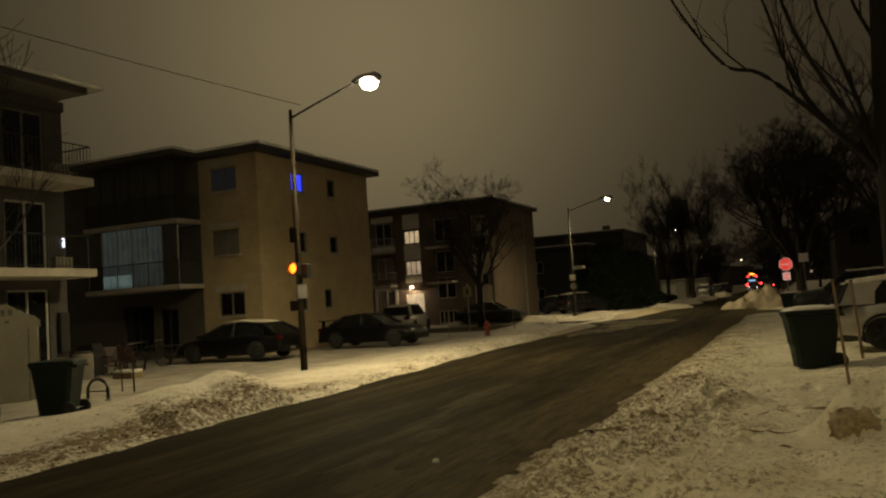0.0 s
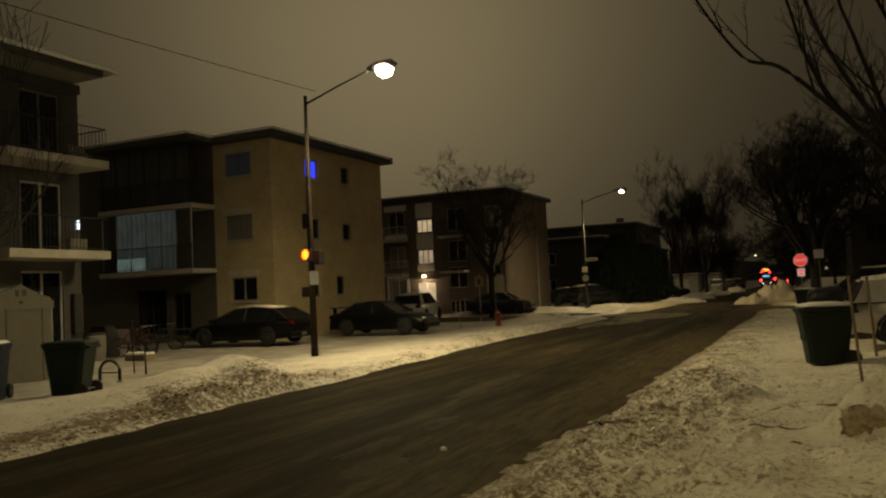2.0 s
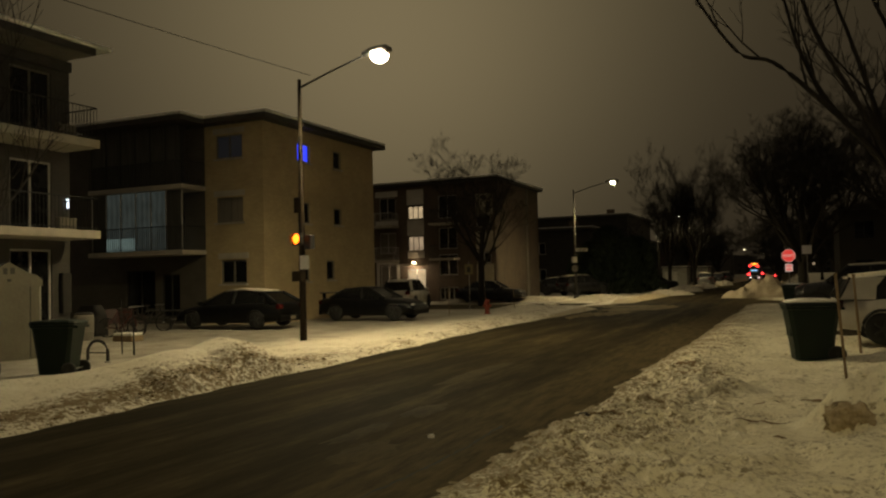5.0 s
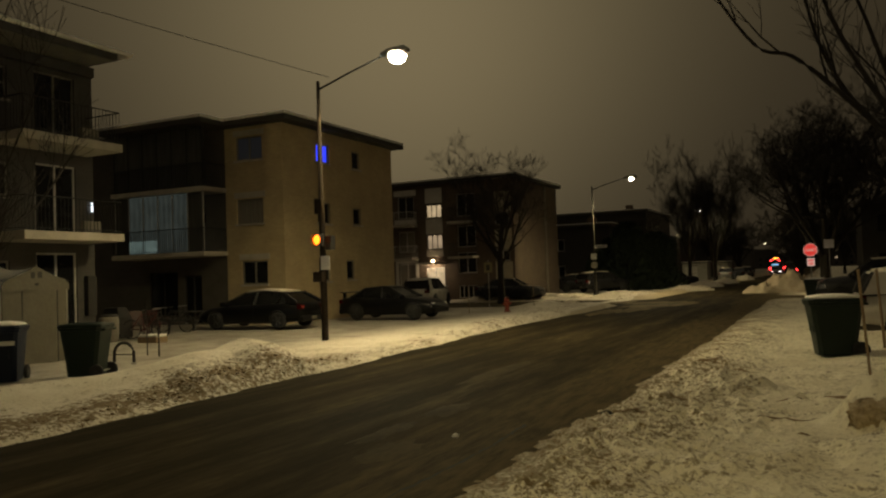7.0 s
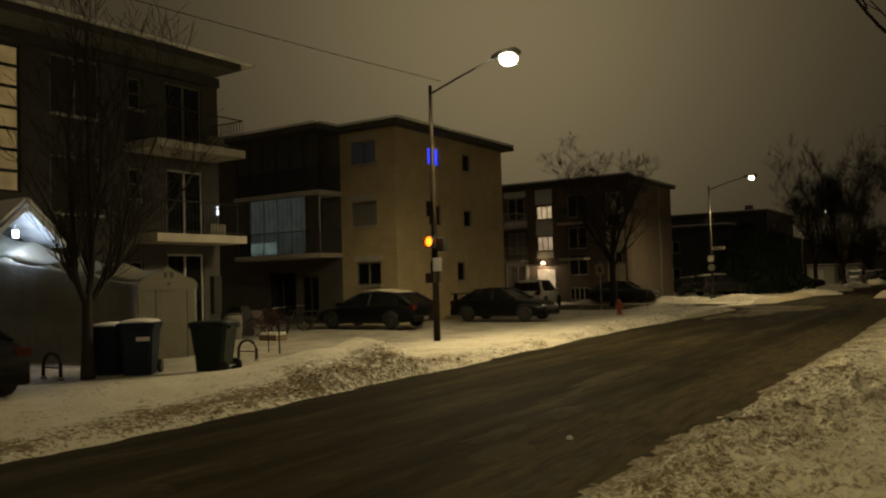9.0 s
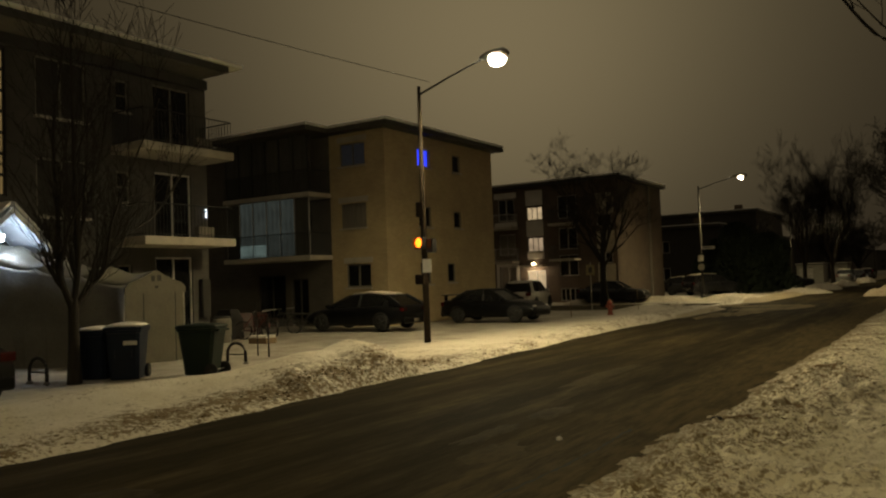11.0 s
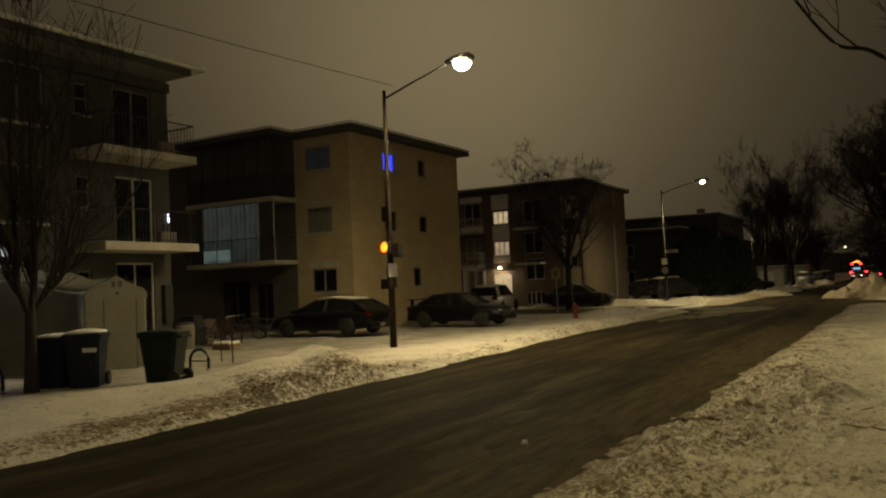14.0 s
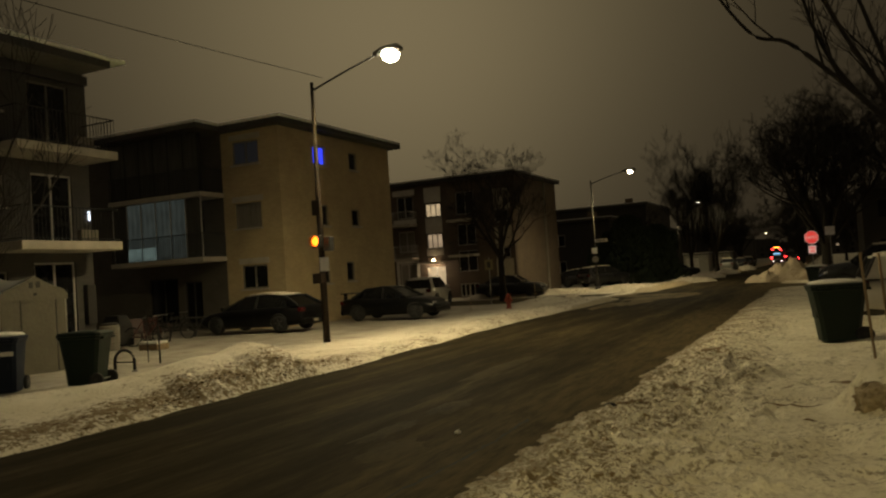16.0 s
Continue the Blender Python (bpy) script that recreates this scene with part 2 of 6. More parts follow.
al.new(a_no.outputs["Fac"], a_ad.inputs[0])
al.new(a_rim.outputs[0], a_ad.inputs[1])
al.new(a_ad.outputs[0], a_rp.inputs["Value"])
al.new(a_rp.outputs[0], a_nm.inputs[0])
al.new(a_r2.outputs[0], a_nm.inputs[1])
al.new(a_nm.outputs[0], a_mx.inputs["Factor"])
a_pb = an["Principled BSDF"]
al.new(a_pb.inputs["Base Color"].links[0].from_socket, a_mx.inputs["A"])
al.new(a_mx.outputs["Result"], a_pb.inputs["Base Color"])
M_SLUSH = mat("slush_and_shine", (0.24, 0.185, 0.10), (0.035, 0.028, 0.016), rough=0.8, scale=1.3, fine=14, bump=0.3, stretch=(1, 0.3, 1), spec=0.05)
M_YARDDARK = mat("dark_yard_sheet", (0.065, 0.052, 0.030), (0.014, 0.0115, 0.007), rough=0.8, scale=1.6, fine=18, bump=0.3, stretch=(1, 0.35, 1), spec=0.05)
M_ICE = mat("road_ice", (0.085, 0.068, 0.040), (0.02, 0.0165, 0.010), rough=0.8, scale=1.6, fine=18, bump=0.3, stretch=(1, 0.35, 1), spec=0.05)
M_TAN = mat("tan_brick", (0.50, 0.40, 0.235), (0.40, 0.315, 0.185), rough=0.88, scale=1.3, fine=40, bump=0.3)
M_GREYB = mat("grey_brick", (0.088, 0.083, 0.077), (0.056, 0.053, 0.049), rough=0.9, scale=1.2, fine=40, bump=0.3)
M_BROWNB = mat("brown_brick", (0.135, 0.102, 0.075), (0.085, 0.064, 0.05), rough=0.9, scale=1.5, fine=40, bump=0.3)
M_DARKB = mat("dark_cladding", (0.05, 0.045, 0.04), (0.03, 0.028, 0.025), rough=0.85, scale=2, fine=30)
M_CONC = mat("concrete", (0.48, 0.44, 0.37), (0.34, 0.31, 0.26), rough=0.85, scale=2.2, fine=50, bump=0.25)
M_WHITEP = mat("white_panel", (0.62, 0.60, 0.56), (0.48, 0.46, 0.42), rough=0.6, scale=2, fine=30, bump=0.1)
M_FRAME = mat("window_frame", (0.50, 0.48, 0.45), (0.36, 0.34, 0.32), rough=0.5, scale=5, fine=60, bump=0.05)
M_DULLFRAME = mat("dull_window_frame", (0.20, 0.185, 0.15), (0.14, 0.13, 0.105), rough=0.6, scale=5, fine=60, bump=0.05)
M_FASCIA = mat("roof_fascia", (0.055, 0.05, 0.045), (0.03, 0.028, 0.026), rough=0.6, scale=2, fine=40, bump=0.1)
M_GLASS = mat("dark_glass", (0.014, 0.0145, 0.015), (0.009, 0.009, 0.0095), rough=0.02, scale=1.0, fine=4, bump=0.0, spec=0.4)
M_CURTAIN = mat("drawn_curtain", (0.22, 0.20, 0.17), (0.13, 0.12, 0.10), rough=0.9, scale=4, fine=20, stretch=(6, 6, 0.4))
M_METAL = mat("galvanised_steel", (0.42, 0.41, 0.38), (0.28, 0.27, 0.25), rough=0.5, scale=4, fine=60, metal=0.7, bump=0.08)
M_BLACKM = mat("black_metal", (0.03, 0.03, 0.03), (0.018, 0.018, 0.018), rough=0.5, scale=5, fine=60, metal=0.3, bump=0.05)
M_WOOD = mat("weathered_wood", (0.27, 0.20, 0.12), (0.16, 0.115, 0.07), rough=0.85, scale=3, fine=40, bump=0.4, stretch=(8, 8, 0.6))
M_POLE = mat("creosoted_pole", (0.030, 0.022, 0.015), (0.016, 0.012, 0.009), spec=0.1, rough=0.9, scale=3, fine=40, bump=0.5, stretch=(8, 8, 0.5))
M_BARK = mat("bark", (0.034, 0.028, 0.022), (0.017, 0.0145, 0.011), rough=0.95, scale=5, fine=40, bump=0.6, stretch=(4, 4, 0.7), dist=0.03)
M_GREENBIN = mat("green_plastic", (0.010, 0.020, 0.0145), (0.007, 0.0135, 0.010), rough=0.55, scale=3, fine=50, bump=0.12, spec=0.25)
M_BLUEBIN = mat("blue_plastic", (0.009, 0.016, 0.038), (0.006, 0.011, 0.025), rough=0.55, scale=3, fine=50, bump=0.12, spec=0.25)
M_RUBBER = mat("rubber", (0.02, 0.02, 0.02), (0.012, 0.012, 0.012), rough=0.85, scale=6, fine=60, bump=0.2)
# shelter front: same cover, darkened in colour because the lamp overlights it
M_TARP = mat("dimmed_front_fabric", (0.115, 0.103, 0.075), (0.078, 0.070, 0.051), rough=0.6, scale=1.8, fine=12, bump=0.4, dist=0.03)
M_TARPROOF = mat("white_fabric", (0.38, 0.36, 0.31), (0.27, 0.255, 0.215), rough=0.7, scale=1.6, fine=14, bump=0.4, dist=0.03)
M_SOFFIT = mat("dull_soffit", (0.20, 0.19, 0.165), (0.13, 0.12, 0.105), rough=0.7, scale=2, fine=30, bump=0.1)
M_SHEET = mat("clear_balcony_sheeting", (0.085, 0.085, 0.075), (0.04, 0.04, 0.036), rough=0.45, scale=1.2, fine=9, bump=0.2, stretch=(5, 5, 0.5), spec=0.3)
M_CREAM = mat("cream_panel", (0.50, 0.45, 0.34), (0.38, 0.34, 0.26), rough=0.7, scale=2, fine=30, bump=0.1)
M_GARAGE = mat("pale_garage_siding", (0.42, 0.41, 0.36), (0.28, 0.27, 0.24), rough=0.8, scale=1.5, fine=20, bump=0.2, stretch=(1, 1, 6))
M_TOYRED = mat("faded_red_plastic", (0.055, 0.022, 0.018), (0.03, 0.014, 0.012), rough=0.6, scale=4, fine=30, bump=0.2)
M_CANOPY = mat("white_metal_soffit", (0.74, 0.75, 0.77), (0.62, 0.63, 0.66), rough=0.55, scale=3, fine=30, bump=0.1)
M_HYD = mat("red_paint", (0.24, 0.045, 0.022), (0.14, 0.026, 0.016), rough=0.5, scale=6, fine=50, bump=0.15)
M_BLACKCAR = mat("black_car_paint", (0.004, 0.004, 0.0042), (0.0025, 0.0025, 0.0025), rough=0.38, scale=2, fine=40, bump=0.02, spec=0.2)
M_WHITECAR = mat("white_car_paint", (0.50, 0.48, 0.44), (0.36, 0.34, 0.30), rough=0.35, scale=2, fine=40, bump=0.03)
M_GREYCAR = mat("grey_car_paint", (0.16, 0.16, 0.16), (0.10, 0.10, 0.10), rough=0.35, scale=2, fine=40, bump=0.03, metal=0.3)
M_DARKCAR = mat("dark_car_paint", (0.014, 0.014, 0.016), (0.009, 0.009, 0.010), rough=0.3, scale=2, fine=40, bump=0.03)
M_TAIL = mat("red_lens", (0.07, 0.005, 0.005), (0.04, 0.004, 0.004), rough=0.15, scale=8, fine=60, bump=0.05)
M_LENS = mat("clear_lens", (0.62, 0.62, 0.60), (0.45, 0.45, 0.43), rough=0.1, scale=8, fine=60, bump=0.05)
M_SIGNWHITE = mat("white_sign_sheeting", (0.80, 0.79, 0.76), (0.70, 0.69, 0.66), rough=0.4, scale=4, fine=40, bump=0.03)
M_SIGNYEL = mat("faded_yellow_sheeting", (0.26, 0.22, 0.10), (0.2, 0.17, 0.08), rough=0.4, scale=4, fine=40, bump=0.03)
M_LEAF = mat("evergreen_needles", (0.022, 0.034, 0.018), (0.012, 0.02, 0.011), rough=0.9, scale=4, fine=40, bump=0.3)
M_EARTHSNOW = mat("earth_stained_snow", (0.54, 0.45, 0.31), (0.24, 0.18, 0.10), rough=0.95, scale=11, fine=40, bump=0.8, dist=0.05)
M_DIRT = mat("frozen_earth", (0.27, 0.19, 0.10), (0.14, 0.095, 0.05), rough=0.95, scale=6, fine=40, bump=0.7, dist=0.04)
# stop sign sheeting: emission stands in for light it throws back
M_SIGNGLOW = glow("red_sheeting_glow", (0.95, 0.05, 0.04), 0.62)
M_SIGNGLOWW = glow("white_sheeting_glow", (1.0, 0.66, 0.54), 0.55)
M_DARKMETAL = mat("dark_steel", (0.045, 0.042, 0.038), (0.028, 0.026, 0.024), rough=0.65, scale=4, fine=50, metal=0.3, bump=0.08)
M_COVER = mat("grey_cover", (0.04, 0.037, 0.033), (0.022, 0.021, 0.019), rough=0.8, scale=4, fine=30, bump=0.3)
M_COOLLOW = lit_room("balcony_lamplight_panel", (0.70, 0.96, 0.86), 0.17, 5.0)
M_BLUEDIM = glow("dim_blue_room", (0.36, 0.38, 0.44), 0.013, 0.04)
M_DARKRED = mat("dull_red_paint", (0.10, 0.022, 0.018), (0.06, 0.014, 0.012), rough=0.6, scale=5, fine=40, bump=0.1)
M_SLIMLAMP = glow("slim_lamp", (0.8, 0.9, 1.0), 2.5)
M_FARLAMP = glow("far_lamp_lens", (1.0, 0.82, 0.5), 5)
M_HEAP = snow_mat("old_dirty_snow", None, 0.9, (0.46, 0.39, 0.29))
M_SHADEBRICK = mat("shaded_bay_brick", (0.12, 0.108, 0.092), (0.08, 0.072, 0.062), rough=0.9, scale=1.3, fine=40, bump=0.3)
M_RIM = mat("dark_alloy", (0.045, 0.045, 0.045), (0.028, 0.028, 0.028), rough=0.45, scale=5, fine=50, metal=0.6, bump=0.05)
M_LAMP = glow("lamp_lens", (1.0, 0.90, 0.62), 60)
M_AMBER = glow("amber_signal", (1.0, 0.17, 0.008), 5)
M_BLUEWIN = glow("blue_lit_blind", (0.03, 0.05, 0.95), 1.3, 0.04)
M_WARMWIN = lit_room("warm_lit_curtain", (1.0, 0.66, 0.24), 0.22, 3.0)
M_HALLWIN = lit_room("hall_light", (1.0, 0.74, 0.42), 0.62, 2.0)
M_HALLDIM = lit_room("dim_hall_light", (1.0, 0.72, 0.44), 0.42, 2.0)
M_COOLWIN = lit_room("cool_lit_blind", (0.80, 0.96, 0.84), 0.034, 1.1)
M_PORCH = glow("porch_bulb", (0.72, 0.86, 1.0), 22)
M_WALLLAMP = glow("wall_bulb", (1.0, 0.72, 0.40), 10)
M_REDGLOW = glow("tail_lamp", (1.0, 0.03, 0.03), 9)
M_ORANGEGLOW = glow("warning_lamp", (1.0, 0.30, 0.03), 8)
M_CYANGLOW = glow("lit_rear_panel", (0.30, 0.65, 1.0), 0.9)
M_WHITEGLOW = glow("head_lamp", (1.0, 0.92, 0.85), 5)


# ---- mesh helpers ----
def box(bm, x0, x1, y0, y1, z0, z1):
    v = [bm.verts.new((x, y, z)) for z in (z0, z1) for y in (y0, y1) for x in (x0, x1)]
    for f in ((0, 2, 3, 1), (4, 5, 7, 6), (0, 1, 5, 4), (2, 6, 7, 3), (0, 4, 6, 2), (1, 3, 7, 5)):
        bm.faces.new([v[i] for i in f])
    return v


def boxes(*items):
    bm = bmesh.new()
    for it in items:
        box(bm, *it)
    return bm


def bevelled(bm, width=0.01, segments=1):
    bmesh.ops.bevel(bm, geom=bm.edges[:], offset=width, segments=segments, affect="EDGES", profile=0.6)
    return bm


def tube(bm, pts, radii, sides=8, cap=True):
    rings = []
    n = len(pts)
    pts = [Vector(p) for p in pts]
    for i, p in enumerate(pts):
        d = (pts[min(i + 1, n - 1)] - pts[max(i - 1, 0)]).normalized()
        u = d.orthogonal().normalized() if abs(d.z) < 0.95 else (Vector((1, 0, 0)) - d * d.x).normalized()
        w = d.cross(u)
        rings.append([bm.verts.new(p + (u * math.cos(a) + w * math.sin(a)) * radii[i]) for a in (2 * math.pi * k / sides for k in range(sides))])
    for a, b in zip(rings, rings[1:]):
        for k in range(sides):
            bm.faces.new((a[k], a[(k + 1) % sides], b[(k + 1) % sides], b[k]))
    if cap:
        bm.faces.new(rings[0][::-1])
        bm.faces.new(rings[-1])
    return bm


def rod(p, q, r, sides=8, r2=None):
    return tube(bmesh.new(), (p, q), (r, r if r2 is None else r2), sides)


def lathe(profile, sides=16, centre=(0, 0, 0)):
    bm = bmesh.new()
    rings = [[bm.verts.new((centre[0] + r * math.cos(a), centre[1] + r * math.sin(a), centre[2] + z)) for a in (2 * math.pi * k / sides for k in range(sides))] for r, z in profile]
    for a, b in zip(rings, rings[1:]):
        for k in range(sides):
            bm.faces.new((a[k], a[(k + 1) % sides], b[(k + 1) % sides], b[k]))
    bm.faces.new(rings[0][::-1])
    bm.faces.new(rings[-1])
    return bm


def loft(rings, close_ends=True):
    bm = bmesh.new()
    vs = [[bm.verts.new(p) for p in r] for r in rings]
    n = len(vs[0])
    for a, b in zip(vs, vs[1:]):
        for k in range(n):
            bm.faces.new((a[k], a[(k + 1) % n], b[(k + 1) % n], b[k]))
    if close_ends:
        bm.faces.new(vs[0][::-1])
        bm.faces.new(vs[-1])
    return bm


def mesh_of(name, bm, material, smooth=False):
    bmesh.ops.recalc_face_normals(bm, faces=bm.faces[:])
    me = bpy.data.meshes.new(name)
    bm.to_mesh(me)
    bm.free()
    me.materials.append(material)
    if smooth:
        me.shade_smooth()
    return me


def part(name, bm, material, parent, label="", smooth=False):
    ob = new(name, mesh_of(name, bm, material, smooth))
    ob.parent = parent
    return tagged(ob, label)


def solid(name, bm, material, label, category="", kind="", smooth=False, group=""):
    return tagged(new(name, mesh_of(name, bm, material, smooth)), label, category, group, kind)


def thing(name, place, label, category, group="", kind="", turn=0):
    ob = new(name)
    ob.empty_display_size = 0.2
    ob.matrix_basis = pose(*place, 0, 0, turn)
    return tagged(ob, label, category, group, kind)


def from_lists(name, verts, faces, material, smooth=True):
    me = bpy.data.meshes.new(name)
    me.from_pydata(verts, [], faces)
    me.materials.append(material)
    if smooth:
        me.shade_smooth()
    return me


LATTICE = np.random.RandomState(5).rand(256, 256)


def vnoise(x, y):
    """Smooth value noise, 0 to 1, on arrays."""
    xi, yi = np.floor(x).astype(int), np.floor(y).astype(int)
    fx, fy = x - xi, y - yi
    fx, fy = fx * fx * (3 - 2 * fx), fy * fy * (3 - 2 * fy)
    g = lambda a, b: LATTICE[a % 256, b % 256]
    return (g(xi, yi) * (1 - fx) + g(xi + 1, yi) * fx) * (1 - fy) + (g(xi, yi + 1) * (1 - fx) + g(xi + 1, yi + 1) * fx) * fy


def fractal(x, y, octaves=4):
    return sum(vnoise(x * 2 ** k + 17 * k, y * 2 ** k + 31 * k) / 2 ** k for k in range(octaves)) / (2 - 0.5 ** (octaves - 1))


def height_sheet(name, xs, ys, height, material):
    X, Y = np.meshgrid(xs, ys)
    Z = height(X, Y)
    w, h = len(xs), len(ys)
    verts = np.stack([X.ravel(), Y.ravel(), Z.ravel()], 1).tolist()
    i = (np.arange(h - 1)[:, None] * w + np.arange(w - 1)[None]).ravel()
    faces = np.stack([i, i + 1, i + w + 1, i + w], 1).tolist()
    return new(name, from_lists(name, verts, faces, material))


def bump_at(X, Y, x, y, rx, ry, h, p=1.0):
    return h * np.exp(-(((X - x) / rx) ** 2 + ((Y - y) / ry) ** 2) ** p)


def smooth(a, lo, hi):
    t = np.clip((a - lo) / (hi - lo), 0, 1)
    return t * t * (3 - 2 * t)


def graded(stops):
    """Values along a line: (start, step), ..., (end, 0)."""
    out = []
    for (a, s), (b, _) in zip(stops, stops[1:]):
        out += list(np.arange(a, b - 1e-6, s))
    return np.array(out + [stops[-1][0]])


def courses(m, depth=0.2):
    """Lay running-bond brick courses into a wall material."""
    n, l = m.node_tree.nodes, m.node_tree.links
    p = n["Principled BSDF"]
    co, sep, add, comb, br, mul = n.new("ShaderNodeTexCoord"), n.new("ShaderNodeSeparateXYZ"), n.new("ShaderNodeMath"), n.new("ShaderNodeCombineXYZ"), n.new("ShaderNodeTexBrick"), n.new("ShaderNodeMix")
    br.inputs["Scale"].default_value, br.inputs["Mortar Size"].default_value = 1.0, 0.008
    br.inputs["Brick Width"].default_value, br.inputs["Row Height"].default_value = 0.24, 0.08
    br.inputs["Color1"].default_value, br.inputs["Color2"].default_value = (1.04, 1.03, 1.02, 1), (0.90, 0.895, 0.88, 1)
    br.inputs["Mortar"].default_value = (0.82, 0.82, 0.82, 1)
    l.new(co.outputs["Object"], sep.inputs[0])
    l.new(sep.outputs["X"], add.inputs[0])
    l.new(sep.outputs["Y"], add.inputs[1])
    l.new(add.outputs[0], comb.inputs["X"])
    l.new(sep.outputs["Z"], comb.inputs["Y"])
    l.new(comb.outputs[0], br.inputs["Vector"])
    mul.data_type, mul.blend_type = "RGBA", "MULTIPLY"
    mul.inputs["Factor"].default_value = 1.0
    l.new(p.inputs["Base Color"].links[0].from_socket, mul.inputs["A"])
    l.new(br.outputs["Color"], mul.inputs["B"])
    l.new(mul.outputs["Result"], p.inputs["Base Color"])
    bp = n.new("ShaderNodeBump")
    bp.inputs["Strength"].default_value, bp.inputs["Distance"].default_value, bp.invert = depth, 0.01, True
    l.new(br.outputs["Fac"], bp.inputs["Height"])
    if p.inputs["Normal"].links:
        l.new(p.inputs["Normal"].links[0].from_socket, bp.inputs["Normal"])
    l.new(bp.outputs[0], p.inputs["Normal"])


for wall_material in (M_TAN, M_BROWNB, M_GREYB, M_SHADEBRICK):
    courses(wall_material)


# ---- ground ----
RIGHT = -3.08                       # east edge of the cleared carriageway


def far_ground(X, Y):
    return -0.10 + 0.0 * X


tagged(height_sheet("ground", graded([(-1200, 120), (-120, 20), (120, 120), (1200, 0)]), graded([(-300, 60), (0, 20), (240, 120), (1800, 0)]), far_ground, M_SNOW), "snow-covered ground reaching to the horizon", "ground", kind="structure")


def road_height(X, Y):
    return 0.015 * fractal(X * 0.8, Y * 0.2) - 0.02 - 0.03 * ((X + 6) / 4) ** 2 * smooth(np.abs(X + 6), 0, 4)


tagged(height_sheet("road", np.arange(-12.0, -0.4, 0.2), graded([(-40, 2), (0, 0.25), (60, 1.0), (160, 10), (420, 0)]), road_height, M_ASPHALT), "dark wet asphalt road between ploughed snowbanks", "road", kind="structure")


def edge_ragged(Y, seed):
    return 0.35 * (fractal(Y * 0.35 + seed, Y * 0 + seed) - 0.5) + 0.16 * (fractal(Y * 2.1 + seed, Y * 0 + 3.3) - 0.5)


def left_edge(Y):
    return np.interp(Y, [0, 6, 13, 27, 44, 60, 420], [-8.4, -8.6, -8.95, -9.85, -9.5, -9.3, -9.3])


def side_street(Y):
    """1 inside the mouth of the cross street."""
    return smooth(Y, 40.5, 42.0) * (1 - smooth(Y, 49.0, 50.5))


def snow_left(X, Y):
    d = (left_edge(Y) + edge_ragged(Y, 4.0)) - X   # distance in from the edge
    rough = fractal(X * 1.6, Y * 1.6, 5) - 0.5
    lump = fractal(X * 0.5 + 9, Y * 0.35, 3)
    ridge = (0.05 + 0.17 * lump) * np.exp(-((d - 1.1) / 0.75) ** 2) * (0.35 + 0.65 * smooth(Y, 19, 26))
    z = smooth(d, 0, 0.55) * (0.08 + ridge + 0.12 * rough * np.exp(-(d / 2.2) ** 2) + 0.05 * rough)
    # heap thrown up by the plough: clean rounded back, broken dirty face over the road
    H = np.interp(Y - 0.7 * (d - 2.7), [9.2, 10.6, 11.8, 12.7, 13.3, 14.1, 14.6, 15.3, 16.0], [0.0, 0.13, 0.34, 0.44, 0.43, 0.62, 0.52, 0.12, 0.0])
    face = smooth(d, 0.28, 2.5)
    z += 0.9 * H * (0.25 * smooth(d, 0.22, 0.42) + 0.75 * face) * (1 - smooth(d, 2.9, 4.3))
    broken = smooth(H, 0.08, 0.35) * smooth(d, 0.2, 0.5) * (1 - smooth(d, 1.5, 2.4))
    z += broken * (0.26 * (fractal(X * 2.6 + 3, Y * 2.6, 3) - 0.5) + 0.13 * (fractal(X * 8 + 1, Y * 8, 3) - 0.5))
    crumbs = smooth(d, 0.15, 0.5) * (1 - smooth(d, 1.2, 2.2)) * smooth(Y, 3, 5)
    z += crumbs * 0.10 * np.clip(fractal(X * 5 + 7, Y * 4, 4) - 0.52, 0, 1)
    z += smooth(d, 0.1, 1.2) * (bump_at(X, Y, -12.5, 9.2, 1.0, 2.2, 0.17) + bump_at(X, Y, -12.8, 38.5, 1.5, 1.6, 0.35))
    z -= bump_at(X, Y, -16, 22.0, 9, 1.1, 0.05)
    z *= 1 - 0.98 * side_street(Y)
    return z - 0.06 + 0.0 * X


YS = graded([(-6, 0.5), (3, 0.06), (18, 0.10), (24, 0.2), (60, 0.6), (100, 2.5), (200, 10), (420, 0)])
tagged(height_sheet("snowbank_west", graded([(-60, 2.0), (-24, 0.4), (-17, 0.14), (-12.4, 0.06), (-8.4, 0)]), YS, snow_left, M_SNOW_L), "ploughed dirty snowbank and snowy verge along the road", "snowbank", kind="structure")


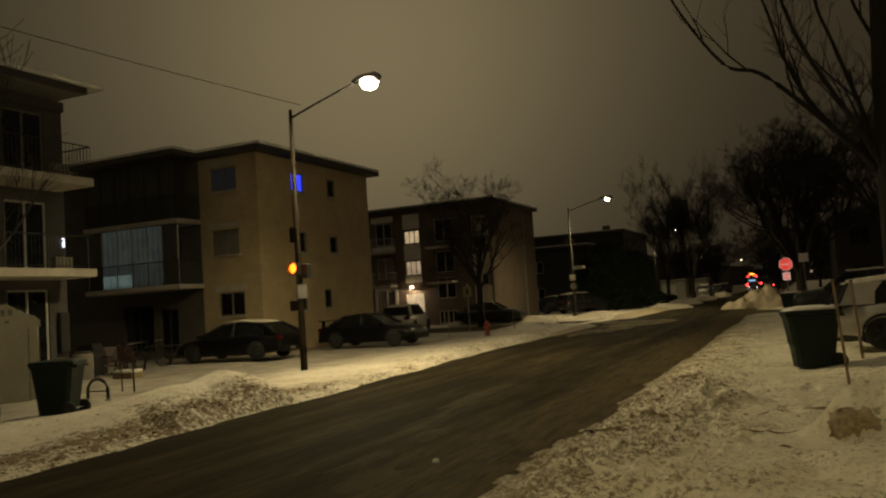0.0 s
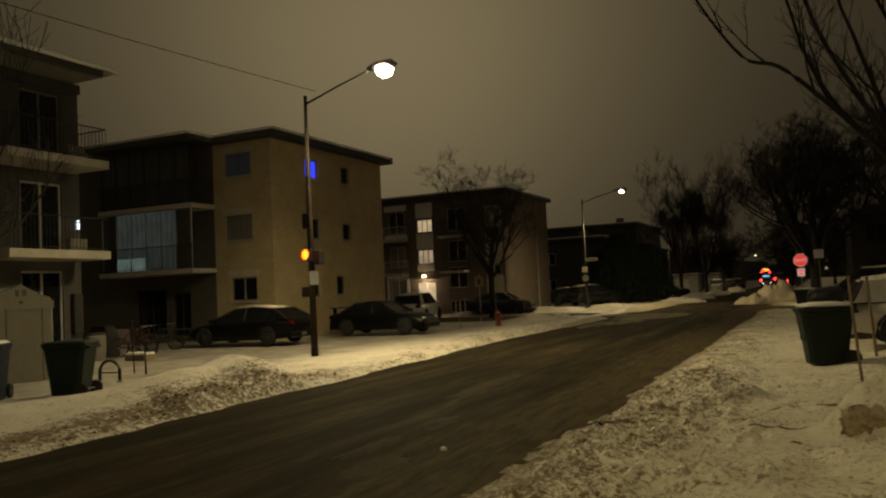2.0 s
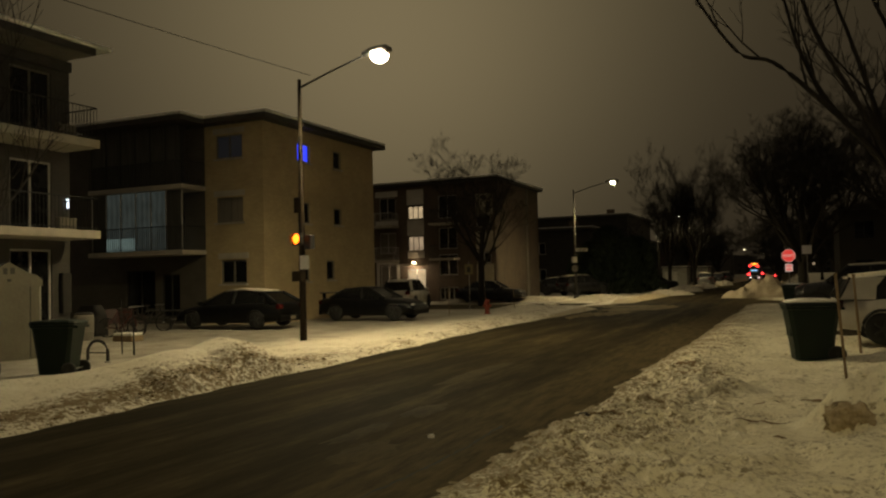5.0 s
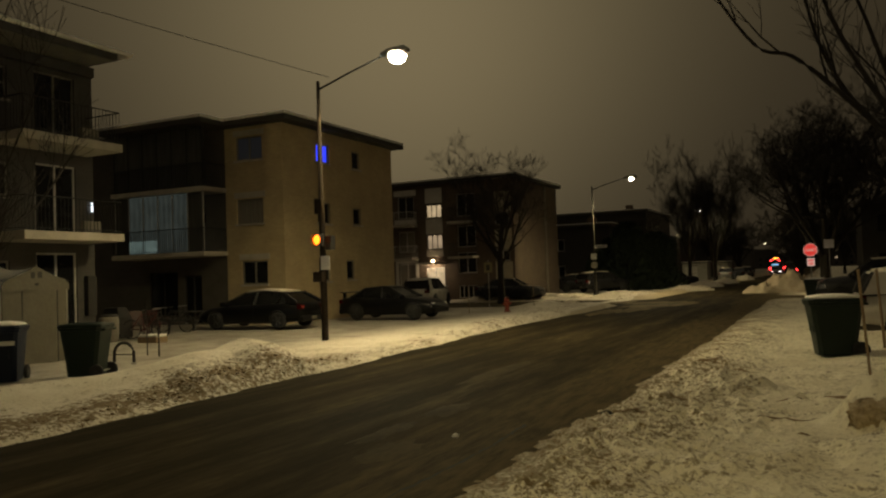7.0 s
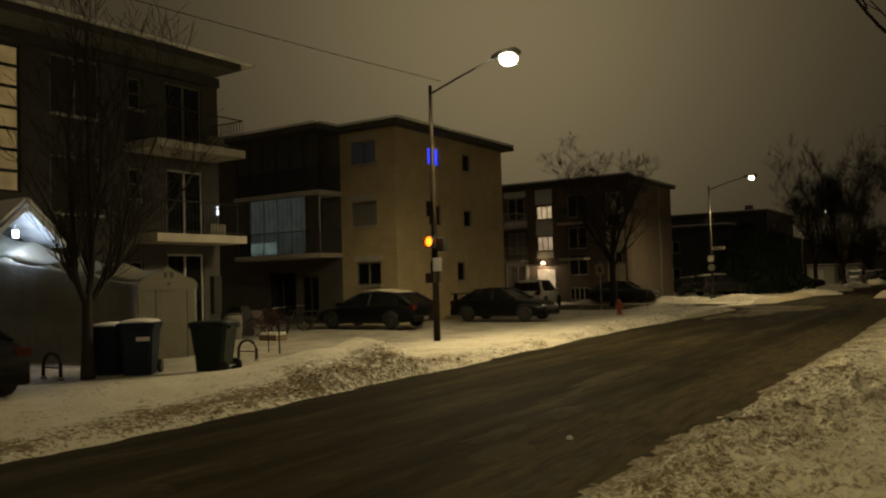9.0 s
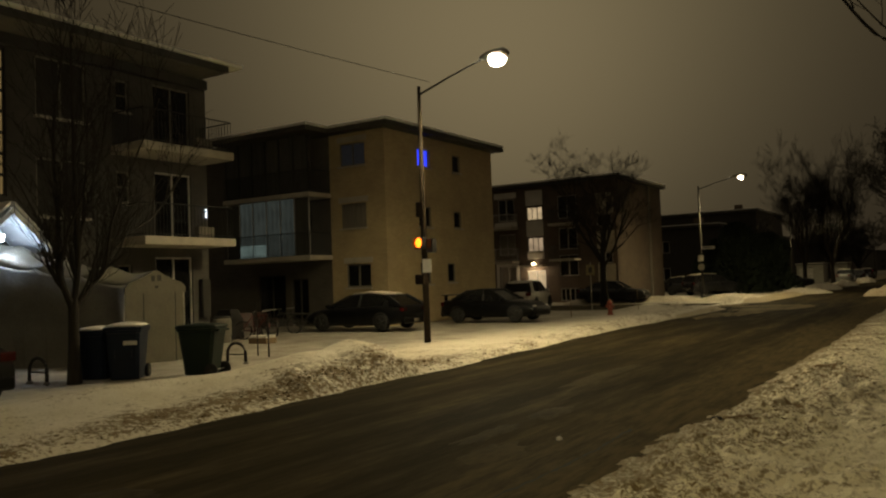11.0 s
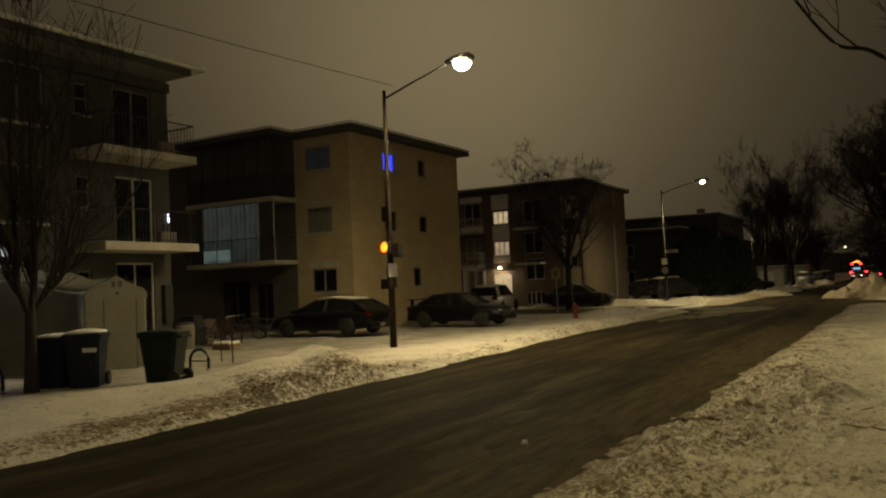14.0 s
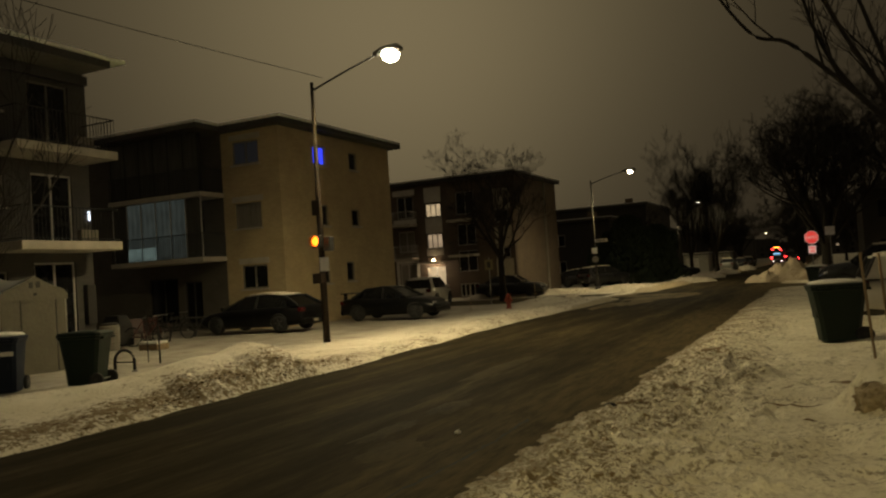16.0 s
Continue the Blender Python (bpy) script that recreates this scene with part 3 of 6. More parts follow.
def snow_right(X, Y):
    d = X - (RIGHT + edge_ragged(Y, 11.0))
    rough = fractal(X * 2.3, Y * 2.3, 5) - 0.5
    foot = fractal(X * 4.5 + 3, Y * 3.2 + 8, 3) - 0.5
    near = 1 - smooth(Y, 20, 40)
    z = smooth(d, -0.1, 1.2) * (0.08 + 0.05 * rough + 0.05 * near * foot * (1 - 0.75 * smooth(X, -1.2, -0.4) * smooth(Y, 9, 12)))
    z += 0.05 * np.exp(-((d - 0.8) / 0.6) ** 2) * fractal(Y * 0.7, X * 0.4) * smooth(d, 0, 0.5)
    lump = 0.8 + 0.4 * fractal(X * 2.0 + 5, Y * 2.0, 4)
    z += (bump_at(X, Y, 0.92, 9.85, 0.84, 0.66, 0.66, 2.2) + bump_at(X, Y, 2.4, 9.7, 1.2, 0.8, 0.5, 1.6)) * lump
    z += bump_at(X, Y, 1.35, 8.35, 1.32, 1.02, 0.15, 5.0)
    loose = near * smooth(d, 0.1, 0.6) * (1 - 0.85 * smooth(X + 0.10 * (Y - 8), -0.9, -0.1)) * (1 - smooth(Y, 13, 20))
    z += loose * (0.060 * (fractal(X * 6.5 + 2, Y * 5.5, 3) - 0.5) + 0.26 * np.clip(fractal(X * 10 + 5, Y * 8, 3) - 0.53, 0, 1))
    z -= 0.05 * near * smooth(d, 0.5, 1.0) * np.clip(fractal(X * 3.1 + 61, Y * 2.4 + 9, 2) - 0.60, 0, 1) / 0.2
    z += bump_at(X, Y, -1.75, 17.0, 0.5, 1.2, 0.15) * (0.5 + fractal(X * 3, Y * 3))
    z += bump_at(X, Y, 1.9, 16.6, 1.4, 0.9, 0.26) + bump_at(X, Y, 4.0, 13.0, 2.0, 3.0, 0.35)
    z += bump_at(X, Y, -1.3, 12.4, 0.55, 0.6, 0.20, 1.6) * (0.5 + fractal(X * 3, Y * 3)) + 0.05 * near * smooth(d, 0.2, 0.9) * (fractal(X * 1.1 + 40, Y * 0.8, 2) - 0.5)
    z *= 1 - 0.95 * smooth(Y, 45.5, 46.5) * (1 - smooth(Y, 52, 53))
    return z - 0.06


tagged(height_sheet("snowbank_east", graded([(-3.5, 0.035), (0.2, 0.05), (2.2, 0.15), (6, 0.6), (12, 3), (60, 0)]), graded([(-6, 0.6), (3.5, 0.035), (11, 0.06), (15, 0.12), (26, 0.3), (60, 0.8), (100, 2.5), (200, 10), (420, 0)]), snow_right, M_SNOW_R), "trodden dirty snow over the sidewalk beside the road", "snowbank", kind="structure")


def cross_height(X, Y):
    return -0.04 + 0.012 * fractal(X * 0.3, Y * 0.8)


tagged(height_sheet("road_west", graded([(-70, 2.0), (-12.0, 0)]), np.arange(41.4, 50.4, 0.3), cross_height, M_ASPHALT), "slushy brown side street meeting the road", "road", kind="structure")
tagged(height_sheet("road_east", graded([(-0.6, 1.0), (60, 0)]), np.arange(45.6, 53.0, 0.3), cross_height, M_ASPHALT), "slushy brown side street meeting the road", "road", kind="structure")


# ---- buildings ----
def wall_with_holes(bm, axis, at, depth, a0, a1, z0, z1, holes):
    """A wall slab along one axis with rectangular openings (a0, a1, z0, z1) cut through it."""
    aa = sorted({a0, a1, *[h[0] for h in holes], *[h[1] for h in holes]})
    zz = sorted({z0, z1, *[h[2] for h in holes], *[h[3] for h in holes]})
    for p, q in zip(aa, aa[1:]):
        for r, s in zip(zz, zz[1:]):
            if any(h[0] <= p and q <= h[1] and h[2] <= r and s <= h[3] for h in holes):
                continue
            if axis == "y":
                box(bm, at - depth, at, p, q, r, s)
            else:
                box(bm, p, q, at, at + depth, r, s)
    bmesh.ops.remove_doubles(bm, verts=bm.verts[:], dist=0.0005)
    seen = {}
    for f in bm.faces:
        seen.setdefault(tuple(round(c, 3) for c in f.calc_center_median()), []).append(f)
    bmesh.ops.delete(bm, geom=[f for fs in seen.values() if len(fs) > 1 for f in fs], context="FACES_ONLY")
    return bm


def window(parent, axis, at, a0, a1, z0, z1, pane=None, mullions=1, sill=True, rails=0, frame_mat=None, name="window", bar=0.02):
    """A window set back in its opening: frame, panes, sill."""
    frame_mat = frame_mat or M_FRAME
    pane = pane or M_GLASS
    fw = 0.06
    win = thing(name, (0, 0, 0), "", "")
    win.parent = parent
    out = 1 if axis == "y" else -1

    def b(p, q, d0, d1, r, s):
        lo, hi = sorted((at + out * d0, at + out * d1))
        return (lo, hi, p, q, r, s) if axis == "y" else (p, q, lo, hi, r, s)
    bars = [b(a0, a1, -0.14, -0.06, z0, z0 + fw), b(a0, a1, -0.14, -0.06, z1 - fw, z1), b(a0, a0 + fw, -0.14, -0.06, z0 + fw, z1 - fw), b(a1 - fw, a1, -0.14, -0.06, z0 + fw, z1 - fw)]
    cuts = [a0 + fw] + [a0 + (a1 - a0) * (k + 1) / (mullions + 1) for k in range(mullions)] + [a1 - fw]
    for c in cuts[1:-1]:
        bars.append(b(c - 0.03, c + 0.03, -0.13, -0.055, z0 + fw, z1 - fw))
    zc = [z0 + fw] + [z0 + (z1 - z0) * (k + 1) / (rails + 1) for k in range(rails)] + [z1 - fw]
    for c in zc[1:-1]:
        bars.append(b(a0 + fw, a1 - fw, -0.128, -0.058, c - bar, c + bar))
    part("window_frame", boxes(*bars), frame_mat, win)
    for p, q in zip(cuts, cuts[1:]):
        part("pane", boxes(b(p, q, -0.115, -0.10, z0 + fw, z1 - fw)), pane, win)
    if sill:
        part("sill", boxes(b(a0 - 0.06, a1 + 0.06, 0.002, 0.09, z0 - 0.08, z0 - 0.005)), M_CONC, win)
    return win


def railing(parent, pts, z0, z1, material, gap=0.12, r=0.011, name="railing"):
    bm = bmesh.new()
    for (xa, ya), (xb, yb) in zip(pts, pts[1:]):
        tube(bm, ((xa, ya, z1), (xb, yb, z1)), (0.022, 0.022), 6)
        tube(bm, ((xa, ya, z0 + 0.08), (xb, yb, z0 + 0.08)), (0.015, 0.015), 4)
        n = max(2, int(math.hypot(xb - xa, yb - ya) / gap))
        for k in range(n + 1):
            f = k / n
            x, y = xa + (xb - xa) * f, ya + (yb - ya) * f
            tube(bm, ((x, y, z0), (x, y, z1)), (r, r), 4)
    return part(name, bm, material, parent)


def interior(parent, x0, x1, y0, y1, z0, z1):
    """Dark rooms behind the openings."""
    part("interior", boxes((x0, x1, y0, y1, z0, z1)), M_DARKB, parent)


# grey apartment block with balconies, south
b1 = thing("apartment_building", (0, 0, 0), "three-storey grey brick apartment building with concrete balconies", "building")
doors1 = [(17.0, 18.5, 0.55, 2.95), (17.0, 18.5, 3.52, 5.75), (17.0, 18.5, 6.42, 8.65)]
small1 = [(15.6, 16.1, 4.65, 5.65), (15.6, 16.1, 7.55, 8.55), (15.6, 16.1, 1.7, 2.7)]
wide1 = [(13.0, 14.6, 7.0, 8.75), (13.0, 14.6, 4.1, 5.8)]
stair1 = [(9.7, 12.15, 4.6, 8.72)]
wall = wall_with_holes(bmesh.new(), "y", -22.0, 0.3, -4.0, 19.2, -0.1, 9.1, doors1 + small1 + wide1 + stair1)
part("wall", wall, M_GREYB, b1)
part("wall", boxes((-36, -22.3, 18.9, 19.2, -0.1, 9.1)), M_GREYB, b1)
part("wall", boxes((-36, -22.3, -4.0, -3.7, -0.1, 9.1)), M_GREYB, b1)
interior(b1, -35.9, -22.5, -3.6, 18.8, 0, 9.0)
for o in doors1:
    window(b1, "y", -22.0, *o, mullions=1, sill=False, name="patio_door", frame_mat=M_FRAME if o[2] < 5 else M_DULLFRAME)
for o in small1:
    window(b1, "y", -22.0, *o, mullions=0, rails=1, frame_mat=M_DULLFRAME)
for o in wide1:
    window(b1, "y", -22.0, *o, mullions=1, frame_mat=M_DULLFRAME, pane=M_COVER)
window(b1, "y", -22.0, *stair1[0], pane=M_WARMWIN, mullions=1, rails=6, sill=False, frame_mat=M_BLACKM, name="stair_window", bar=0.045)
roof1 = boxes((-36.3, -20.5, -4.4, 18.95, 9.14, 9.36))
part("roof", roof1, M_FASCIA, b1)
part("soffit", boxes((-36.2, -20.58, -4.3, 18.87, 9.115, 9.135)), M_SOFFIT, b1, "pale soffit under the eaves")
part("roof_snow", bevelled(boxes((-36.0, -20.42, -4.3, 19.55, 9.365, 9.50)), 0.05, 2), M_SNOW, b1, "snow along the roof edge")
# dark strip standing in for the eaves' shadow on the wall
part("eave_shade_strip", boxes((-21.995, -21.75, -4.0, 19.1, 8.78, 9.10)), M_FASCIA, b1)
for z in (3.25, 6.14):
    bal = thing("balcony", (0, 0, 0), "", "")
    bal.parent = b1
    part("slab", bevelled(boxes((-21.998, -20.4, 15.4, 19.0, z, z + 0.26)), 0.015), M_CONC, bal)
    railing(bal, [(-21.95, 15.47), (-20.47, 15.47), (-20.47, 18.93), (-21.95, 18.93)], z + 0.26, z + 1.28, M_BLACKM, 0.13)
    part("planter_box", bevelled(boxes((-20.75, -20.52, 17.55, 18.2, z + 0.27, z + 0.62)), 0.02), M_CURTAIN, bal)
part("light_fixture", boxes((-21.995, -21.93, 19.06, 19.11, 4.33, 4.62)), M_SLIMLAMP, b1, "narrow lit wall lamp")
for y, z in ((18.9, 1.0),):
    part("utility_box", bevelled(boxes((-21.995, -21.8, 18.75, 19.1, 0.9, 2.2)), 0.02), M_COVER, b1)

# tan apartment block
b2 = thing("apartment_building", (0, 0, 0), "three-storey tan brick apartment building with enclosed balconies", "building")
F2, C2 = 27.5, -20.4
south = [(-22.85, -21.45, 7.05, 8.05), (-22.85, -21.45, 4.32, 5.38), (-22.65, -21.3, 1.72, 2.72)]
south_b = [(-28.0, -26.3, 0.35, 2.4), (-25.9, -24.9, 0.1, 2.2), (-27.6, -24.6, 3.3, 5.5), (-27.6, -24.6, 6.1, 8.2)]
wall = wall_with_holes(bmesh.new(), "x", F2, 0.3, -23.45, C2, -0.1, 8.5, south)
street = [(30.0, 31.0, 7.1, 7.95), (33.0, 33.7, 7.1, 7.95), (30.0, 31.0, 4.35, 5.3), (33.0, 33.7, 4.4, 5.2), (30.0, 30.9, 1.75, 2.75), (32.3, 33.0, 1.8, 2.7)]
part("wall", wall, M_TAN, b2)
# balcony recess: the bay's shade is put into a darker brick colour
wall = wall_with_holes(bmesh.new(), "x", F2, 0.3, -34.0, -23.45, -0.1, 8.5, south_b)
part("wall", wall, M_SHADEBRICK, b2, "wall behind the balconies, darkened as their shade")
wall = wall_with_holes(bmesh.new(), "y", C2, 0.3, F2 + 0.3, 36.9, -0.1, 8.5, street)
part("wall", wall, M_TAN, b2)
part("wall", boxes((-34, C2 - 0.3, 36.6, 36.9, -0.1, 8.5)), M_TAN, b2)
interior(b2, -33.9, C2 - 0.5, F2 + 0.5, 36.4, 0, 8.4)
for i, o in enumerate(south):
    window(b2, "x", F2, *o, pane=(M_BLUEDIM, M_CURTAIN, M_GLASS)[i], frame_mat=M_DULLFRAME)
    part("lintel", boxes((o[0] - 0.12, o[1] + 0.12, F2 - 0.02, F2 - 0.002, o[3] + 0.05, o[3] + 0.30)), M_CONC, b2)
for i, o in enumerate(south_b):
    window(b2, "x", F2, *o, pane=M_GLASS, sill=False, frame_mat=M_COVER, name="patio_door")
for i, o in enumerate(street):
    window(b2, "y", C2, *o, pane=M_BLUEWIN if i == 0 else M_GLASS, mullions=1 if o[1] - o[0] > 0.8 else 0, frame_mat=M_DULLFRAME)
part("roof", boxes((-34.4, C2 + 0.55, F2 - 0.55, 37.3, 8.52, 8.72)), M_FASCIA, b2)
part("roof_snow", bevelled(boxes((-34.3, C2 + 0.6, F2 - 0.6, 37.25, 8.725, 8.84)), 0.04, 2), M_SNOW, b2, "thin snow on the flat roof")
part("bay_roof", boxes((-29.0, -23.0, F2 - 2.0, F2 - 0.56, 8.50, 8.70)), M_FASCIA, b2)
part("bay_roof_snow", bevelled(boxes((-28.95, -22.95, F2 - 2.05, F2 - 0.61, 8.705, 8.82)), 0.04, 2), M_SNOW, b2)
BX0, BX1, BY0 = -28.7, -23.4, F2 - 1.5
for i, z in enumerate((2.98, 5.72)):
    bal = thing("balcony", (0, 0, 0), "", "")
    bal.parent = b2
    part("slab", bevelled(boxes((BX0, BX1, BY0, F2 - 0.003, z, z + 0.2)), 0.015), M_CONC, bal)
    railing(bal, [(BX0 + 0.06, F2 - 0.05), (BX0 + 0.06, BY0 + 0.06), (BX1 - 0.06, BY0 + 0.06), (BX1 - 0.06, F2 - 0.05)], z + 0.2, z + 1.2, M_BLACKM, 0.12, 0.018)
    # enclosure of posts and thin sheeting
    top = z + 2.72
    n = 6
    for k in range(n + 1):
        x = BX0 + 0.12 + (BX1 - BX0 - 0.24) * k / n
        part("post", boxes((x - 0.025, x + 0.025, BY0 + 0.12, BY0 + 0.17, z + 0.21, top)), M_FRAME if i == 0 else M_BLACKM, bal)
    for k in range(n):
        xa = BX0 + 0.12 + (BX1 - BX0 - 0.24) * k / n + 0.03
        xb = BX0 + 0.12 + (BX1 - BX0 - 0.24) * (k + 1) / n - 0.03
        if i == 0:
            part("sheeting", boxes((xa, xb, BY0 + 0.14, BY0 + 0.15, z + 0.22, top - 0.01)), M_COOLWIN if k in (1, 2, 3, 4) else M_SHEET, bal, "translucent balcony sheeting")
            # panel added to glow as light inside the balcony would
            if k in (1, 2):
                part("low_panel", boxes((xa + 0.02, xb - 0.02, BY0 + 0.10, BY0 + 0.11, z + 0.24, z + 0.78)), M_COOLLOW, bal, "lower panel glowing in place of balcony lamplight")
        else:
            part("sheeting", boxes((xa, xb, BY0 + 0.14, BY0 + 0.15, z + 0.22, top - 0.01)), M_SHEET, bal, "translucent balcony sheeting")
    if i == 1:
        part("corner_column", boxes((BX1 - 0.75, BX1 - 0.35, BY0 + 0.2, BY0 + 0.6, z + 0.21, 8.49)), M_COVER, bal)

# brown apartment block beyond the cross street
b3 = thing("apartment_building", (0, 0, 0), "three-storey brown brick apartment building with a lit entrance", "building")
F3, C3 = 55.0, -20.4
hall = [(-27.45, -26.15, 6.25, 7.25), (-27.45, -26.15, 3.85, 4.95), (-27.55, -26.05, 0.55, 2.45)]
units = [(-29.9, -28.5, 6.3, 8.0), (-29.9, -28.5, 3.7, 5.3), (-29.9, -28.5, 1.1, 2.8), (-24.9, -23.4, 6.2, 7.9), (-24.9, -23.4, 3.9, 5.5), (-24.9, -23.4, 1.95, 3.5), (-24.9, -23.4, 0.1, 1.05)]
strip = [(-21.85, -20.75, 0.45, 1.15), (-21.85, -20.75, 2.75, 3.55), (-21.85, -20.75, 5.4, 6.3)]
wall = wall_with_holes(bmesh.new(), "x", F3, 0.3, -33, C3, -0.1, 8.8, hall + units + strip)
part("wall", wall, M_BROWNB, b3)
for w in ((C3 - 0.3, C3, F3 + 0.3, 65.5, -0.1, 8.8), (-33, C3 - 0.3, 65.2, 65.5, -0.1, 8.8), (-33, -32.7, F3 + 0.3, 65.2, -0.1, 8.8)):
    part("wall", boxes(w), M_BROWNB, b3)
interior(b3, -32.6, C3 - 0.5, F3 + 0.5, 65.0, 0, 8.7)
for o, p in zip(hall, (M_HALLWIN, M_HALLDIM, M_HALLWIN)):
    window(b3, "x", F3, *o, pane=p, mullions=2 if o[3] > 3 else 1, sill=o[3] > 3, name="hall_window" if o[3] > 3 else "entrance_door")
part("hall_panel", boxes((-27.5, -26.1, F3 - 0.03, F3 - 0.003, 5.0, 6.2)), M_WHITEP, b3)
part("hall_panel", boxes((-27.5, -26.1, F3 - 0.03, F3 - 0.003, 7.35, 8.5)), M_WHITEP, b3)
part("hall_panel", boxes((-27.5, -26.1, F3 - 0.03, F3 - 0.003, 3.3, 3.78)), M_WHITEP, b3)
for z0, z1 in ((0.8, 1.05), (2.85, 3.04)):
    part("balcony_panel", boxes((-30.2, -28.3, F3 - 0.05, F3 - 0.003, z0, z1)), M_WHITEP, b3)
for z0, z1 in ((5.62, 6.22), (8.05, 8.5)):
    part("balcony_panel", boxes((-30.2, -28.3, F3 - 0.05, F3 - 0.003, z0, z1)), M_WHITEP, b3)
for x in (-30.2, -28.45):
    part("balcony_panel", boxes((x, x + 0.25, F3 - 0.05, F3 - 0.003, 1.06, 2.84)), M_WHITEP, b3)
part("entrance_canopy", boxes((-27.8, -25.9, F3 - 0.9, F3 - 0.003, 2.72, 2.86)), M_CONC, b3)
part("entrance_lamp", lathe([(0.02, -0.12), (0.13, -0.08), (0.15, 0), (0.1, 0.08), (0.02, 0.1)], 12, (-26.9, F3 - 0.25, 2.95)), M_WALLLAMP, b3, "lit round wall lamp", True)
for o in units:
    window(b3, "x", F3, *o, pane=M_GLASS if o[0] > -26 or o[2] > 5 else M_CURTAIN, sill=False, mullions=1 if o[2] > 0.5 else 3, frame_mat=M_FRAME)
for o in strip:
    window(b3, "x", F3, *o, sill=False, mullions=1)
    part("strip_panel", boxes((-21.88, -20.56, F3 - 0.03, F3 - 0.003, o[3] + 0.04, o[3] + 1.55)), M_CREAM, b3, "cream panel between the windows")
for z in (3.05, 5.65):
    for xa, xb in ((-30.3, -28.2), (-25.2, -23.2)):
        bal = thing("balcony", (0, 0, 0), "", "")
        bal.parent = b3
        part("slab", boxes((xa, xb, F3 - 1.2, F3 - 0.003, z, z + 0.16)), M_CONC, bal)
        railing(bal, [(xa + 0.05, F3 - 0.05), (xa + 0.05, F3 - 1.15), (xb - 0.05, F3 - 1.15), (xb - 0.05, F3 - 0.05)], z + 0.16, z + 1.1, M_FRAME if xa < -28 else M_BLACKM, 0.16, 0.012)
part("roof", boxes((-33.3, C3 + 0.35, F3 - 0.4, 65.8, 8.82, 9.02)), M_FASCIA, b3)
part("roof_snow", bevelled(boxes((-33.2, C3 + 0.40, F3 - 0.45, 65.85, 9.025, 9.14)), 0.03, 2), M_SNOW, b3)
part("downpipe", rod((C3 + 0.08, 62.2, 0), (C3 + 0.08, 62.2, 8.8), 0.09, 8), M_CURTAIN, b3)
lamp_light("entrance_light", (-26.9, F3 - 0.5, 2.6), 60, (1.0, 0.75, 0.45), 0.1)

# dark flat-roofed blocks further along the street
for (x0, x1, y0, y1, h, lab) in ((-34, -19.5, 80, 92, 6.3, "dark low flat-roofed building behind the evergreens"), (-30, -19, 96, 112, 8.6, "dark three-storey building with pale upper band")):
    bx = thing("apartment_building", (0, 0, 0), lab, "building")
    holes = [(x0 + 2 + 3.2 * k, x0 + 3.4 + 3.2 * k, z, z + 1.2) for k in range(3) for z in (1.2, 3.9)]
    wl2 = wall_with_holes(bmesh.new(), "x", y0, 0.3, x0, x1, -0.1, h, holes)
    part("wall", wl2, M_DARKB, bx)
    part("wall", boxes((x1 - 0.3, x1, y0 + 0.3, y1, -0.1, h)), M_DARKB, bx)
    for o in holes:
        window(bx, "x", y0, *o, sill=False)
    interior(bx, x0 + 0.1, x1 - 0.5, y0 + 0.5, y1, 0, h - 0.1)
    part("roof", boxes((x0 - 0.3, x1 + 0.3, y0 - 0.3, y1 + 0.3, h + 0.02, h + 0.25)), M_FASCIA, bx)
    part("roof_snow", boxes((x0 - 0.25, x1 + 0.25, y0 - 0.25, y1 + 0.25, h + 0.26, h + 0.34)), M_SNOW, bx)
    part("chimney", boxes((x1 - 3.0, x1 - 2.2, y0 + 3, y0 + 3.8, h + 0.2, h + 1.1)), M_BROWNB, bx)


# ---- street lamps ----
def street_lamp(place, wood, arm_to, label, size=1.0, lens=None):
    """A pole with a bracket arm and a lit head; place at the pole's foot."""
    x, y = place
    hx, hy, hz = arm_to
    t = thing("street_lamp", (x, y, 0), label, "street lamp", "street lamps")
    top = 7.7
    if wood:
        part("pole", tube(bmesh.new(), ((0, 0, -0.2), (0, 0, 4), (0, 0, top)), (0.105, 0.085, 0.05), 12), M_POLE, t, "weathered timber pole", True)
    else:
        part("pole", tube(bmesh.new(), ((0, 0, -0.2), (0, 0, 4), (0, 0, top)), (0.10, 0.08, 0.05), 12), M_DARKMETAL, t, "", True)
        part("base_cover", lathe([(0.2, -0.1), (0.2, 0.25), (0.13, 0.35), (0.12, 0.36)], 12), M_DARKMETAL, t)
    dx, dy = hx - x, hy - y
    part("arm", tube(bmesh.new(), ((0, 0, top - 0.25), (dx * 0.4, dy * 0.4, top + 0.1), (dx * 0.85, dy * 0.85, hz + 0.05)), (0.035, 0.03, 0.028), 8), M_DARKMETAL, t, "", True)
    head = part("head", tube(bmesh.new(), ((dx * 0.8, dy * 0.8, hz + 0.06), (dx * 0.9, dy * 0.9, hz + 0.09), (dx * 1.08, dy * 1.08, hz + 0.09), (dx * 1.14, dy * 1.14, hz + 0.06)), (0.06, 0.13, 0.15, 0.05), 10), M_METAL, t, "", True)
    part("lens", lathe([(0.08 * size, -0.25 * size), (0.2 * size, -0.19 * size), (0.26 * size, -0.06 * size), (0.24 * size, 0.03)], 14, (dx, dy, hz)), lens or M_LAMP, head, "glowing lamp lens", True)
    return t


